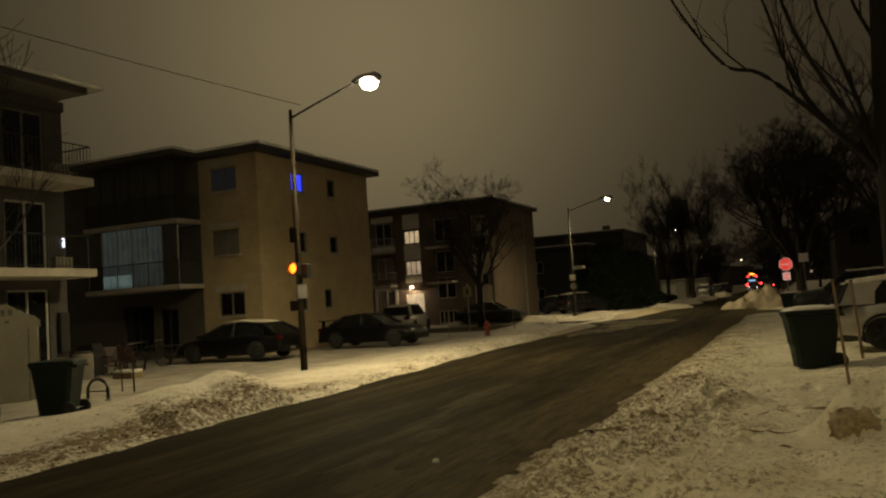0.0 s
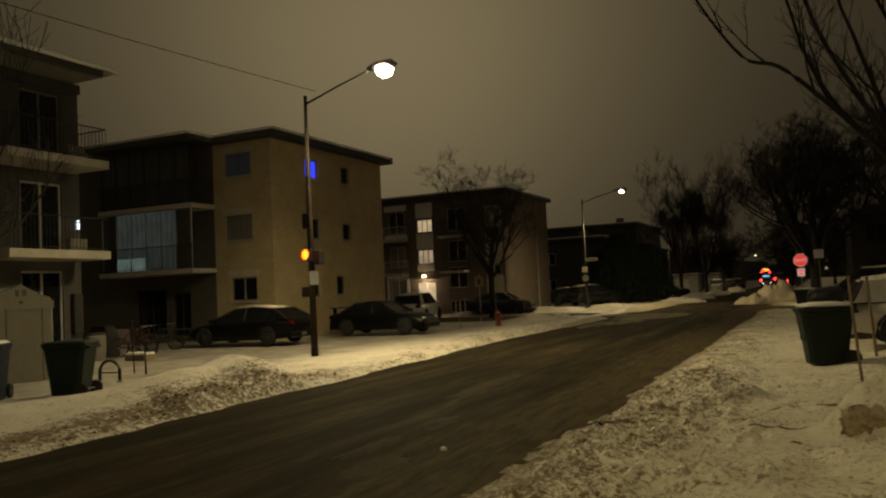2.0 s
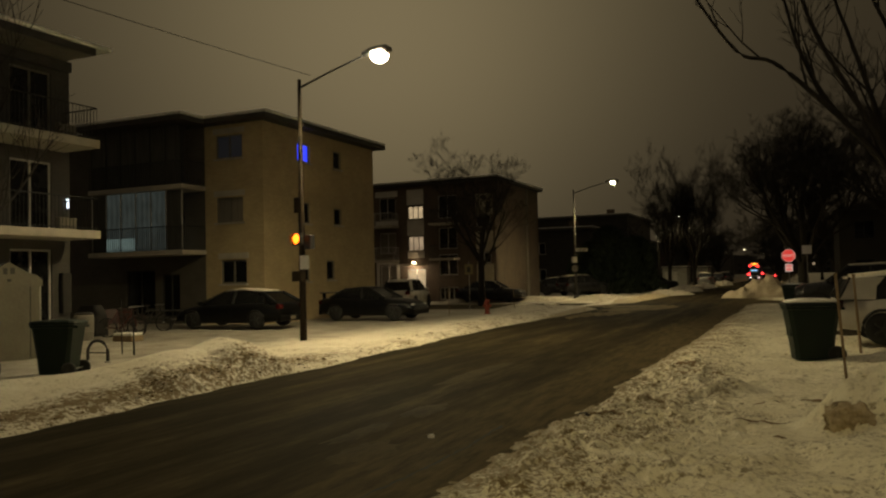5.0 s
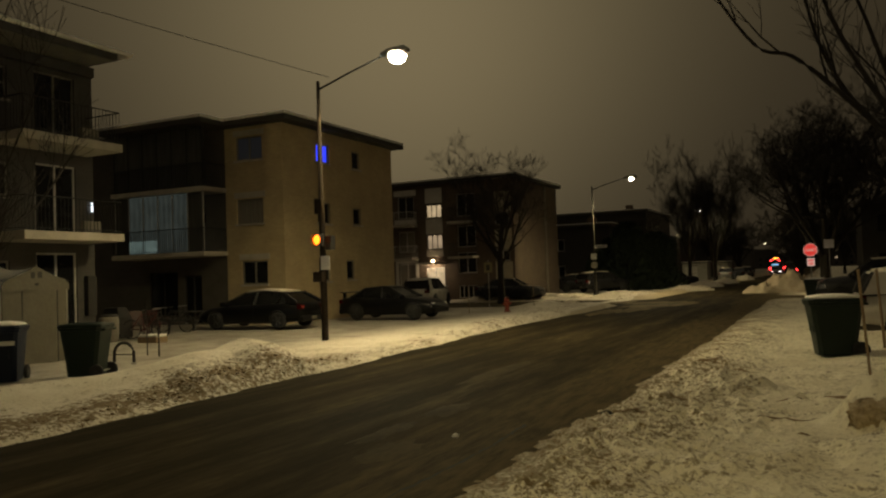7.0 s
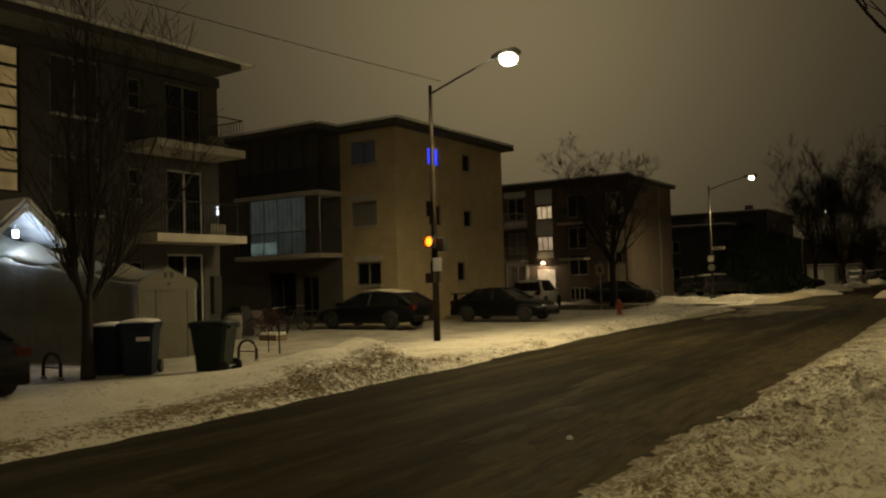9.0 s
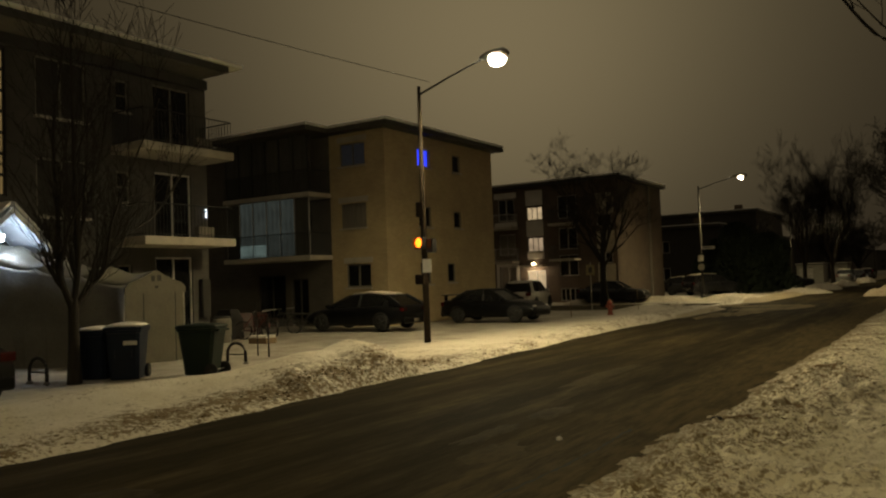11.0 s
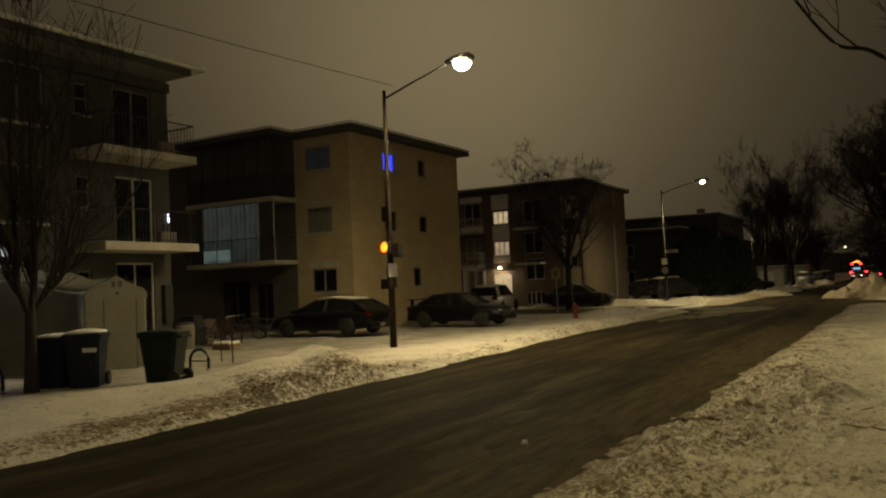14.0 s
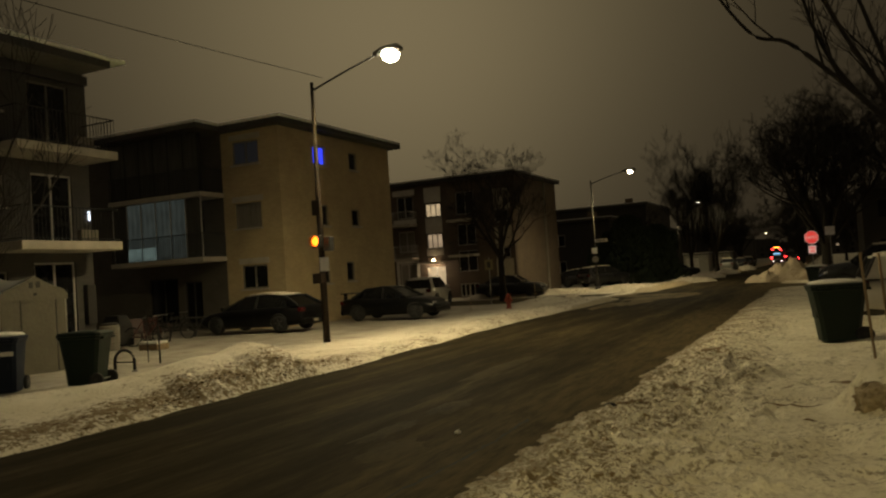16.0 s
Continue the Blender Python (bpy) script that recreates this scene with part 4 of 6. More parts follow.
street_lamp((-13.42, 19.9), True, (-10.7, 19.87, 8.1), "weathered timber utility pole with a lit street lamp")
street_lamp((-14.6, 55.3), False, (-11.8, 55.3, 8.05), "slim steel street lamp with a lit head", 0.62)
street_lamp((-15.8, 97.8), False, (-13.2, 97.8, 8.4), "slim steel street lamp with a lit head", 0.6)
# unseen post behind the viewer, added to carry the assumed lamp
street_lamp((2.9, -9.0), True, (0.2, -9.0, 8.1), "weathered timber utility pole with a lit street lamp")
for (x, y, z) in ((-12.0, 190, 6.5), (-10.5, 240, 6.5)):
    street_lamp((x - 2.6, y), False, (x, y, z), "slim steel street lamp with a lit head", 0.7, M_FARLAMP)


def row_house(x0, x1, y0, y1, h, seed, label):
    """A plain dark house in the distance."""
    rng = random.Random(seed)
    t = thing("house", (0, 0, 0), label, "house", "houses down the street")
    n = max(2, int((x1 - x0) / 3.5))
    holes = [(x0 + 1 + (x1 - x0 - 2) * k / n, x0 + 2.3 + (x1 - x0 - 2) * k / n, z, z + 1.3) for k in range(n) for z in (1.1, 3.9) if z + 1.6 < h]
    part("wall", wall_with_holes(bmesh.new(), "x", y0, 0.3, x0, x1, -0.1, h, holes), M_DARKB, t)
    sx = x0 if x0 > 0 else x1 - 0.3
    part("wall", boxes((sx, sx + 0.3, y0 + 0.31, y1, -0.1, h)), M_DARKB, t)
    for o in holes:
        window(t, "x", y0, *o, pane=M_HALLDIM if rng.random() < 0.08 else M_GLASS, sill=False, frame_mat=M_COVER)
    interior(t, x0 + 0.4, x1 - 0.4, y0 + 0.5, y1, 0, h - 0.1)
    part("roof", loft([[(x0 - 0.4, y, h + 0.02), (x1 + 0.4, y, h + 0.02), ((x0 + x1) / 2 + 1.5, y, h + 1.4), ((x0 + x1) / 2 - 1.5, y, h + 1.4)] for y in (y0 - 0.4, y1)]), M_FASCIA, t)
    return t


# houses added as dark backdrop, placed to hide pale ground from the camera
for k, (x0, x1, y0, y1, h) in enumerate(((2.4, 19, 66, 78, 6.0), (8, 20, 84, 98, 5.6), (7.5, 19, 104, 118, 6.2), (8, 20, 126, 142, 5.8), (8, 20, 150, 170, 6.0), (8, 22, 180, 220, 6.2), (21, 40, 46, 60, 6.5), (-31, -19, 120, 134, 6.0), (-31, -18, 142, 158, 5.8), (-32, -18, 168, 190, 6.2), (-32, -18, 200, 240, 6.0))):
    row_house(x0, x1, y0, y1, h, k, "dark house added as backdrop along the snowy street")
for k, (x0, x1, h) in enumerate(((-60, -22, 9), (-24, 8, 7), (6, 50, 10), (48, 120, 8), (-140, -58, 9))):
    row_house(x0, x1, 430 + 9 * k, 445 + 9 * k, h, 30 + k, "dark row of houses added to close the far end of the street")


# ---- vehicles ----
STYLES = {  # stations: x share of half length, height of the body's top; then roof line: x share, z; all for height 1
    "sedan": dict(body=[(-1.0, 0.56), (-0.96, 0.66), (-0.62, 0.70), (-0.1, 0.66), (0.38, 0.65), (0.8, 0.58), (0.95, 0.50), (1.0, 0.40)], roof=[(-0.74, 0.68), (-0.42, 0.96), (-0.12, 1.0), (0.10, 0.97), (0.44, 0.645)]),
    "hatch": dict(body=[(-1.0, 0.50), (-0.97, 0.66), (-0.6, 0.68), (-0.1, 0.65), (0.40, 0.63), (0.8, 0.54), (0.95, 0.46), (1.0, 0.36)], roof=[(-0.95, 0.67), (-0.66, 0.94), (-0.25, 1.0), (0.06, 0.96), (0.52, 0.625)]),
    "van": dict(body=[(-1.0, 0.45), (-0.98, 0.64), (-0.6, 0.66), (-0.1, 0.65), (0.55, 0.65), (0.84, 0.60), (0.96, 0.53), (1.0, 0.38)], roof=[(-0.97, 0.65), (-0.86, 0.94), (-0.4, 1.0), (0.26, 0.98), (0.68, 0.63)]),
    "suv": dict(body=[(-1.0, 0.45), (-0.98, 0.64), (-0.6, 0.66), (-0.1, 0.65), (0.45, 0.65), (0.82, 0.60), (0.96, 0.54), (1.0, 0.38)], roof=[(-0.97, 0.65), (-0.86, 0.94), (-0.4, 1.0), (0.12, 0.98), (0.48, 0.645)]),
}


def car(place, turn, style, size, paint, label, snow=False, wing=False, lit="", category="car"):
    """A parked car, nose along its own +x."""
    L, W, H = size
    st = STYLES[style]
    t = thing("car", place, label, category, "parked vehicles", turn=turn)
    hl, hw = L / 2, W / 2
    zb = 0.2 if style not in ("suv", "van") else 0.26
    rings = []
    for sx, sz in st["body"]:
        top = sz * H
        pinch = 1 - 0.16 * max(0, abs(sx) - 0.7) / 0.3
        w = hw * pinch
        zb2 = zb + 0.12 * max(0, abs(sx) - 0.85) / 0.15
        rings.append([(sx * hl, -w * 0.92, zb2), (sx * hl, -w, zb2 + 0.16), (sx * hl, -w, top * 0.72), (sx * hl, -w * 0.95, top * 0.93), (sx * hl, -w * 0.78, top), (sx * hl, w * 0.78, top), (sx * hl, w * 0.95, top * 0.93), (sx * hl, w, top * 0.72), (sx * hl, w, zb2 + 0.16), (sx * hl, w * 0.92, zb2)])
    part("body", loft(rings), paint, t, "", True)
    roof = st["roof"]
    base = 0.62 * H
    gl = []
    for i, (sx, sz) in enumerate(roof):
        up = (sz * H - base) / (H - base)
        w0, w1 = hw * 0.88, hw * (0.88 - 0.2 * up)
        gl.append([(sx * hl, -w0, base), (sx * hl, -w1, sz * H - 0.03), (sx * hl, w1, sz * H - 0.03), (sx * hl, w0, base)])
    part("greenhouse", loft(gl), M_GLASS, t, "dark glass")
    top = []
    for sx, sz in roof[1:-1]:
        up = (sz * H - base) / (H - base)
        w1 = hw * (0.88 - 0.2 * up) + 0.01
        top.append([(sx * hl, -w1, sz * H - 0.035), (sx * hl, -w1 * 0.9, sz * H + 0.012), (sx * hl, w1 * 0.9, sz * H + 0.012), (sx * hl, w1, sz * H - 0.035)])
    part("roof", loft(top), paint, t, "", True)
    for side in (-1, 1):
        (xa, za), (xb, zb_), (xc, zc), (xd, zd), (xe, ze) = [(sx * hl, sz * H) for sx, sz in roof]
        yb, yt = side * hw * 0.89, side * hw * 0.69
        for p, q in (((xe, yb, ze + 0.01), (xd, yt, zd)), ((xa, yb, za + 0.01), (xb, yt, zb_)), (((xc + xd) / 2 - 0.1, yb, base + 0.03), ((xc + xd) / 2 - 0.15, yt, zc - 0.02))):
            part("pillar", rod(p, q, 0.04, 6), M_RUBBER, t)
        back = 0.16 * L if style in ("van", "suv") else 0.07 * L
        y0, y1 = side * hw * 0.885, side * hw * 0.70
        quad = [(xa, y0, za - 0.02), (xa + back, y0, base + 0.02), (xa + back * 1.05, y0 * 0.4 + y1 * 0.6, base * 0.4 + zb_ * 0.6), (xb + back * 0.95, y1, zb_ + 0.01), (xb, y1, zb_)]
        part("quarter_panel", loft([[(x, y - side * 0.02, z) for x, y, z in quad], [(x, y + side * 0.014, z) for x, y, z in quad]]), paint, t)
        part("door_seam", boxes(((xc + xd) / 2 - 0.12, (xc + xd) / 2 - 0.105, side * hw - 0.004 if side > 0 else side * hw - 0.003, side * hw + 0.003 if side > 0 else side * hw + 0.004, zb + 0.18, base - 0.12)), M_RUBBER, t)
        part("mirror", bevelled(boxes((xe - 0.22, xe - 0.08, side * hw * 0.9 if side > 0 else side * hw * 0.9 - 0.2, side * hw * 0.9 + 0.2 if side > 0 else side * hw * 0.9, 0.62 * H, 0.62 * H + 0.14)), 0.03), paint, t)
        for sx in (-0.60, 0.62):
            r = 0.31 if style not in ("suv", "van") else 0.36
            wh = thing("wheel", (sx * hl, side * (hw - 0.02), r), "", "")
            wh.parent = t
            wh.matrix_basis = pose(sx * hl, side * (hw - 0.10), r, 90, 0, 0)
            part("tyre", lathe([(r * 0.62, -0.11), (r * 0.97, -0.11), (r, -0.08), (r, 0.08), (r * 0.97, 0.11), (r * 0.62, 0.11)], 22), M_RUBBER, wh, "", True)
            part("rim", lathe([(r * 0.10, -0.118), (r * 0.60, -0.105), (r * 0.64, -0.09), (r * 0.64, 0.09), (r * 0.60, 0.105), (r * 0.10, 0.118)], 16), M_RUBBER, wh)
            for k in range(5):
                a = 2 * math.pi * k / 5
                part("spoke", rod((0, 0, -side * 0.116), (r * 0.6 * math.cos(a), r * 0.6 * math.sin(a), -side * 0.112), 0.03, 4, 0.04), M_RIM, wh)
            arch = bmesh.new()
            tube(arch, [(sx * hl + (r + 0.05) * math.cos(a), side * (hw - 0.01), r + (r + 0.05) * math.sin(a)) for a in np.linspace(-0.2, math.pi + 0.2, 14)], [0.035] * 14, 5)
            part("wheel_arch", arch, M_RUBBER, t)
        hz = st["body"][-2][1] * H
        part("headlight", bevelled(boxes((hl * 0.90, hl * 0.975, side * hw * 0.62 - 0.16, side * hw * 0.62 + 0.16, hz - 0.16, hz - 0.02)), 0.03), M_WHITEGLOW if "head" in lit else M_LENS, t, "clear headlight")
        part("tail_light", bevelled(boxes((-hl * 1.003, -hl * 0.93, side * hw * 0.72 - 0.14, side * hw * 0.72 + 0.14, 0.5 * H, 0.62 * H)), 0.02), M_REDGLOW if "tail" in lit else M_TAIL, t, "red tail light")
    part("front_bumper", bevelled(boxes((hl * 0.93, hl * 1.015, -hw * 0.8, hw * 0.8, zb + 0.05, zb + 0.26)), 0.04), M_RUBBER if style == "suv" else paint, t)
    part("rear_bumper", bevelled(boxes((-hl * 1.02, -hl * 0.94, -hw * 0.84, hw * 0.84, zb + 0.05, zb + 0.28)), 0.04), M_RUBBER if style == "suv" else paint, t)
    part("licence_plate", boxes((-hl * 1.025, -hl * 1.02 - 0.004, -0.15, 0.15, zb + 0.32, zb + 0.46)) if lit != "" else boxes((-hl * 1.03, -hl * 1.02, -0.15, 0.15, zb + 0.12, zb + 0.24)), M_DULLFRAME, t)
    if wing:
        part("spoiler", loft([[(-hl * 0.99, y, 0.66 * H + 0.23), (-hl * 0.99, y, 0.66 * H + 0.27), (-hl * 0.86, y, 0.66 * H + 0.25), (-hl * 0.86, y, 0.66 * H + 0.22)] for y in (-hw * 0.82, hw * 0.82)]), paint, t, "rear wing")
        for side in (-1, 1):
            part("spoiler_post", boxes((-hl * 0.97, -hl * 0.90, side * hw * 0.6 - 0.02, side * hw * 0.6 + 0.02, 0.64 * H, 0.66 * H + 0.24)), paint, t)
    if snow:
        sn = []
        for sx, sz in roof[1:-1]:
            w1 = hw * 0.62
            sn.append([(sx * hl * 0.95, -w1, sz * H + 0.012), (sx * hl * 0.95, -w1 * 0.8, sz * H + 0.07), (sx * hl * 0.95, w1 * 0.8, sz * H + 0.075), (sx * hl * 0.95, w1, sz * H + 0.012)])
        part("roof_snow", loft(sn), M_SNOW_D, t, "thin snow left on the roof", True)
    return t


car((-16.8, 30.2, 0.06), 0, "sedan", (4.5, 1.78, 1.40), M_BLACKCAR, "black sports sedan with a rear wing parked on snow", wing=True)
car((-19.75, 25.0, 0.06), 180, "hatch", (4.8, 1.82, 1.42), M_BLACKCAR, "black hatchback with thin snow on its roof", snow=True)
car((-20.9, 41.6, 0.04), 100, "suv", (4.4, 1.8, 1.68), M_WHITECAR, "white sport utility vehicle parked beside the building")
car((-19.3, 51.0, 0.08), 5, "sedan", (4.5, 1.78, 1.42), M_DARKCAR, "dark sedan half hidden behind a snowbank", snow=False)
car((-19.0, 67.5, 0.05), 10, "hatch", (4.4, 1.8, 1.5), M_DARKCAR, "dark parked hatchback near the evergreens", snow=True)
car((-16.9, 66.2, 0.05), 55, "suv", (4.5, 1.8, 1.65), M_DARKCAR, "dark sport utility vehicle near the evergreens", snow=True)
car((-15.7, 6.65, 0.02), 180, "sedan", (4.7, 1.82, 1.42), M_BLACKCAR, "black sedan parked nose-in by the shelter")
car((2.83, 21.0, 0.06), 4, "van", (4.6, 1.86, 1.58), M_WHITECAR, "white sport utility vehicle parked in a driveway", snow=True)
car((1.9, 36.6, 0.05), 180, "suv", (4.7, 1.9, 1.85), M_DARKCAR, "dark sport utility vehicle with snow on its roof", snow=True)
car((-5.2, 150, 0), 90, "sedan", (4.6, 1.8, 1.45), M_DARKCAR, "car with lit tail lights waiting on the road", lit="tail")
car((-6.1, 158, 0), 90, "van", (5.2, 2.0, 2.2), M_DARKCAR, "car with lit tail lights waiting on the road", lit="tail")
car((-7.3, 140, 0), -90, "sedan", (4.6, 1.8, 1.45), M_DARKCAR, "oncoming car with its headlights on", lit="head")
for i, (x, y) in enumerate(((-14.0, 84), (-11.2, 105), (-10.9, 118), (-11.0, 131))):
    car((x, y, 0.03), 90 if i else 20, ("suv", "sedan", "hatch", "suv")[i], (4.5, 1.8, 1.5 + 0.1 * (i % 2)), M_GREYCAR if i % 2 else M_DARKCAR, "parked car half sunk in snow far down the street", snow=True)

for x, y, tl in ((-6.9, 182, "tail"), (-5.6, 178, "tail"), (-7.4, 200, "tail head")):
    car((x, y, 0), 90, "van", (5.4, 2.1, 2.5), M_DARKCAR, "tall van with its lamps lit waiting far down the road", lit=tl)


def garage(x0, x1, y0, y1, h, label):
    """A low pale garage with a door and a snowy flat roof."""
    t = thing("garage", (0, 0, 0), label, "garage", "garages down the street")
    part("wall", wall_with_holes(bmesh.new(), "x", y0, 0.2, x0, x1, -0.1, h, [(x0 + 0.3, x0 + (x1 - x0) * 0.62, -0.05, h - 0.35)]), M_GARAGE, t)
    part("wall", boxes((x1 - 0.2, x1, y0 + 0.2, y1, -0.1, h)), M_GARAGE, t)
    part("wall", boxes((x0, x0 + 0.2, y0 + 0.2, y1, -0.1, h)), M_GARAGE, t)
    for k in range(4):
        z = 0.0 + (h - 0.4) * k / 4
        part("door_panel", boxes((x0 + 0.3, x0 + (x1 - x0) * 0.62, y0 + 0.08, y0 + 0.12, z, z + (h - 0.4) / 4 - 0.015)), M_WHITEP, t)
    part("roof", boxes((x0 - 0.15, x1 + 0.15, y0 - 0.15, y1, h + 0.004, h + 0.14)), M_FASCIA, t)
    part("roof_snow", boxes((x0 - 0.1, x1 + 0.1, y0 - 0.1, y1, h + 0.144, h + 0.24)), M_SNOW, t)
    return t


garage(-17.9, -14.7, 114.0, 118.5, 2.35, "pale garage with a snowy roof beside the far street")
garage(-14.1, -12.2, 117.0, 121.0, 2.3, "small pale garage with a snowy roof beside the far street")

# service truck with warning lights, far off
truck = thing("service_truck", (-8.9, 170, 0), "service truck with lit amber and red warning lamps", "truck", "parked vehicles")
part("body", bevelled(boxes((-1.2, 1.2, -3.0, 3.0, 0.6, 2.9)), 0.06), M_DARKCAR, truck)
part("cab", bevelled(boxes((-1.1, 1.1, 3.01, 4.8, 0.6, 2.3)), 0.1), M_DARKCAR, truck)
part("rear_panel", boxes((-0.6, 0.6, -3.05, -3.005, 1.65, 1.95)), M_CYANGLOW, truck, "glowing pale blue rear panel")
part("light_bar", bevelled(boxes((-0.5, 0.6, -2.9, -2.5, 2.91, 3.12)), 0.03), M_ORANGEGLOW, truck, "amber light bar")
for s in (-1, 1):
    part("tail_light", bevelled(boxes((s * 0.95 - 0.2, s * 0.95 + 0.2, -3.06, -3.005, 0.85, 1.25)), 0.02), M_REDGLOW, truck)
    part("roof_marker", bevelled(boxes((s * 0.7 - 0.22, s * 0.7 + 0.22, -3.06, -3.005, 2.45, 2.8)), 0.02), M_REDGLOW, truck)
    for y in (-2.0, 3.6):
        wh = part("wheel", tube(bmesh.new(), ((s * 0.85, y, 0.5), (s * 1.15, y, 0.5)), (0.5, 0.5), 16), M_RUBBER, truck)


# sheet added to keep the yard dark where lamplight would brighten it
yard = height_sheet("driveway", graded([(0.3, 0.3), (6, 1.0), (14, 0)]), graded([(23.2, 0.4), (44.0, 0)]), lambda X, Y: snow_right(X, Y) + 0.025 - 0.06 * (X < 0.5) - 0.06 * (Y < 23.4), M_YARDDARK)
tagged(yard, "dark sheet added over the snow behind the parked cars", "driveway", kind="structure")


# ---- trees ----
def tree(place, height, radius, seed, label, fork=0.3, spread=0.75, levels=5, first=6, limbs=None, lean=(0, 0), up=0.25, twig=0.006, name="tree", children=(3, 4), cut=0.72, leader=False, limb_scale=0.62, sprays=2, spray_length=(1.4, 3.0)):
    rng = random.Random(seed)
    coarse, fine = ([], []), ([], [])

    def ring_tube(store, pts, radii, sides):
        verts, faces = store
        start = len(verts)
        n = len(pts)
        for i, p in enumerate(pts):
            d = (pts[min(i + 1, n - 1)] - pts[max(i - 1, 0)]).normalized()
            u = d.orthogonal().normalized()
            w = d.cross(u)
            for k in range(sides):
                a = 2 * math.pi * k / sides
                verts.append(tuple(p + (u * math.cos(a) + w * math.sin(a)) * radii[i]))
        for i in range(n - 1):
            for k in range(sides):
                a, b = start + i * sides + k, start + i * sides + (k + 1) % sides
                faces.append((a, b, b + sides, a + sides))

    def grow(p, d, length, r, level):
        n = 5 if level < 2 else 3
        pts, rad = [p.copy()], [r]
        q = p.copy()
        for i in range(n):
            d = (d + Vector((rng.uniform(-1, 1), rng.uniform(-1, 1), rng.uniform(-0.6, 1))) * 0.16 + Vector((0, 0, up * 0.18))).normalized()
            q = q + d * length / n
            pts.append(q.copy())
            rad.append(max(twig, r * (1 - 0.62 * (i + 1) / n)))
        ring_tube(coarse if level < 2 else fine, pts, rad, 7 if level < 1 else 5 if level < 3 else 3)
        if level >= levels:
            return
        for c in range(rng.randint(*children) + (2 if level == 0 else 0)):
            f = rng.uniform(0.28, 1.0)
            i = min(n - 1, int(f * n))
            o = pts[i].lerp(pts[i + 1], f * n - i)
            side = Vector((rng.uniform(-1, 1), rng.uniform(-1, 1), rng.uniform(-0.5, 0.7))).normalized()
            nd = (d * 0.75 + side * spread).normalized()
            grow(o, nd, length * rng.uniform(0.42, cut), max(twig, rad[i] * 0.58), level + 1)

    z0 = -0.15
    zf = height * fork
    trunk = [Vector((0, 0, z0)), Vector((lean[0] * 0.3, lean[1] * 0.3, zf * 0.35)), Vector((lean[0] * 0.7, lean[1] * 0.7, zf * 0.7)), Vector((lean[0], lean[1], zf))]
    ring_tube(coarse, trunk, [radius * 1.35, radius, radius * 0.92, radius * 0.85], 10)
    if leader:
        ring_tube(coarse, [trunk[-1] + Vector((0, 0, -0.1)), Vector((0.05, 0, 6.5)), Vector((0.15, 0.1, 9.0)), Vector((0.1, 0.1, 12.5)), Vector((0.2, 0, 15.0))], [radius * 0.84, radius * 0.74, radius * 0.6, radius * 0.4, 0.05], 10)
    if limbs:
        for k, pts in enumerate(limbs):
            vs = [trunk[-1] + Vector((0, 0, -0.2))] + [Vector(p) for p in pts]
            r0 = radius * 0.42 * (0.55 if limb_scale > 1 and k > 2 else 1.0)
            rad = [r0 * limb_scale * (1 - 0.75 * i / (len(vs) - 1)) for i in range(len(vs))]
            fv, fr = [], []
            for i in range(len(vs) - 1):                # rounded course through the limb's bends
                p0, p1, p2, p3 = vs[max(i - 1, 0)], vs[i], vs[i + 1], vs[min(i + 2, len(vs) - 1)]
                for k in range(5):
                    q = k / 5
                    fv.append(0.5 * (2 * p1 + (p2 - p0) * q + (2 * p0 - 5 * p1 + 4 * p2 - p3) * q * q + (3 * p1 - p0 - 3 * p2 + p3) * q ** 3))
                    fr.append(rad[i] + (rad[i + 1] - rad[i]) * q)
            ring_tube(coarse, fv + [vs[-1]], fr + [rad[-1]], 7)
            for i in range(1, len(vs)):
                for c in range(sprays):
                    f = rng.random()
                    o = vs[i - 1].lerp(vs[i], f)
                    d = (vs[i] - vs[i - 1]).normalized()
                    side = Vector((rng.uniform(-1, 0.8), rng.uniform(-0.7, 0.7), rng.uniform(0.2, 1.3))).normalized()
                    grow(o, (d * 0.8 + side * 0.55).normalized(), rng.uniform(*spray_length), rad[i] * 0.5 + (0.008 if spray_length[1] > 2 else 0.003), 2)
    else:
        for k in range(first):
            a = 2 * math.pi * (k + rng.uniform(-0.3, 0.3)) / first
            tilt = rng.uniform(0.25, 0.95) * spread
            d = Vector((math.cos(a) * tilt, math.sin(a) * tilt, 1)).normalized()
            o = trunk[-1] + Vector((0, 0, -rng.uniform(0, 0.25) * zf))
            grow(o, d, (height - zf) * rng.uniform(0.55, 0.8), radius * rng.uniform(0.42, 0.62), 0)
    t = thing(name, place, label, "tree")
    trunk_ob = new("trunk", from_lists("trunk", *coarse, M_BARK))
    trunk_ob.parent = t
    crown = new("crown", from_lists("crown", *fine, M_BARK))
    crown.parent = t
    tagged(crown, "bare winter twigs", kind="stuff")
    return t


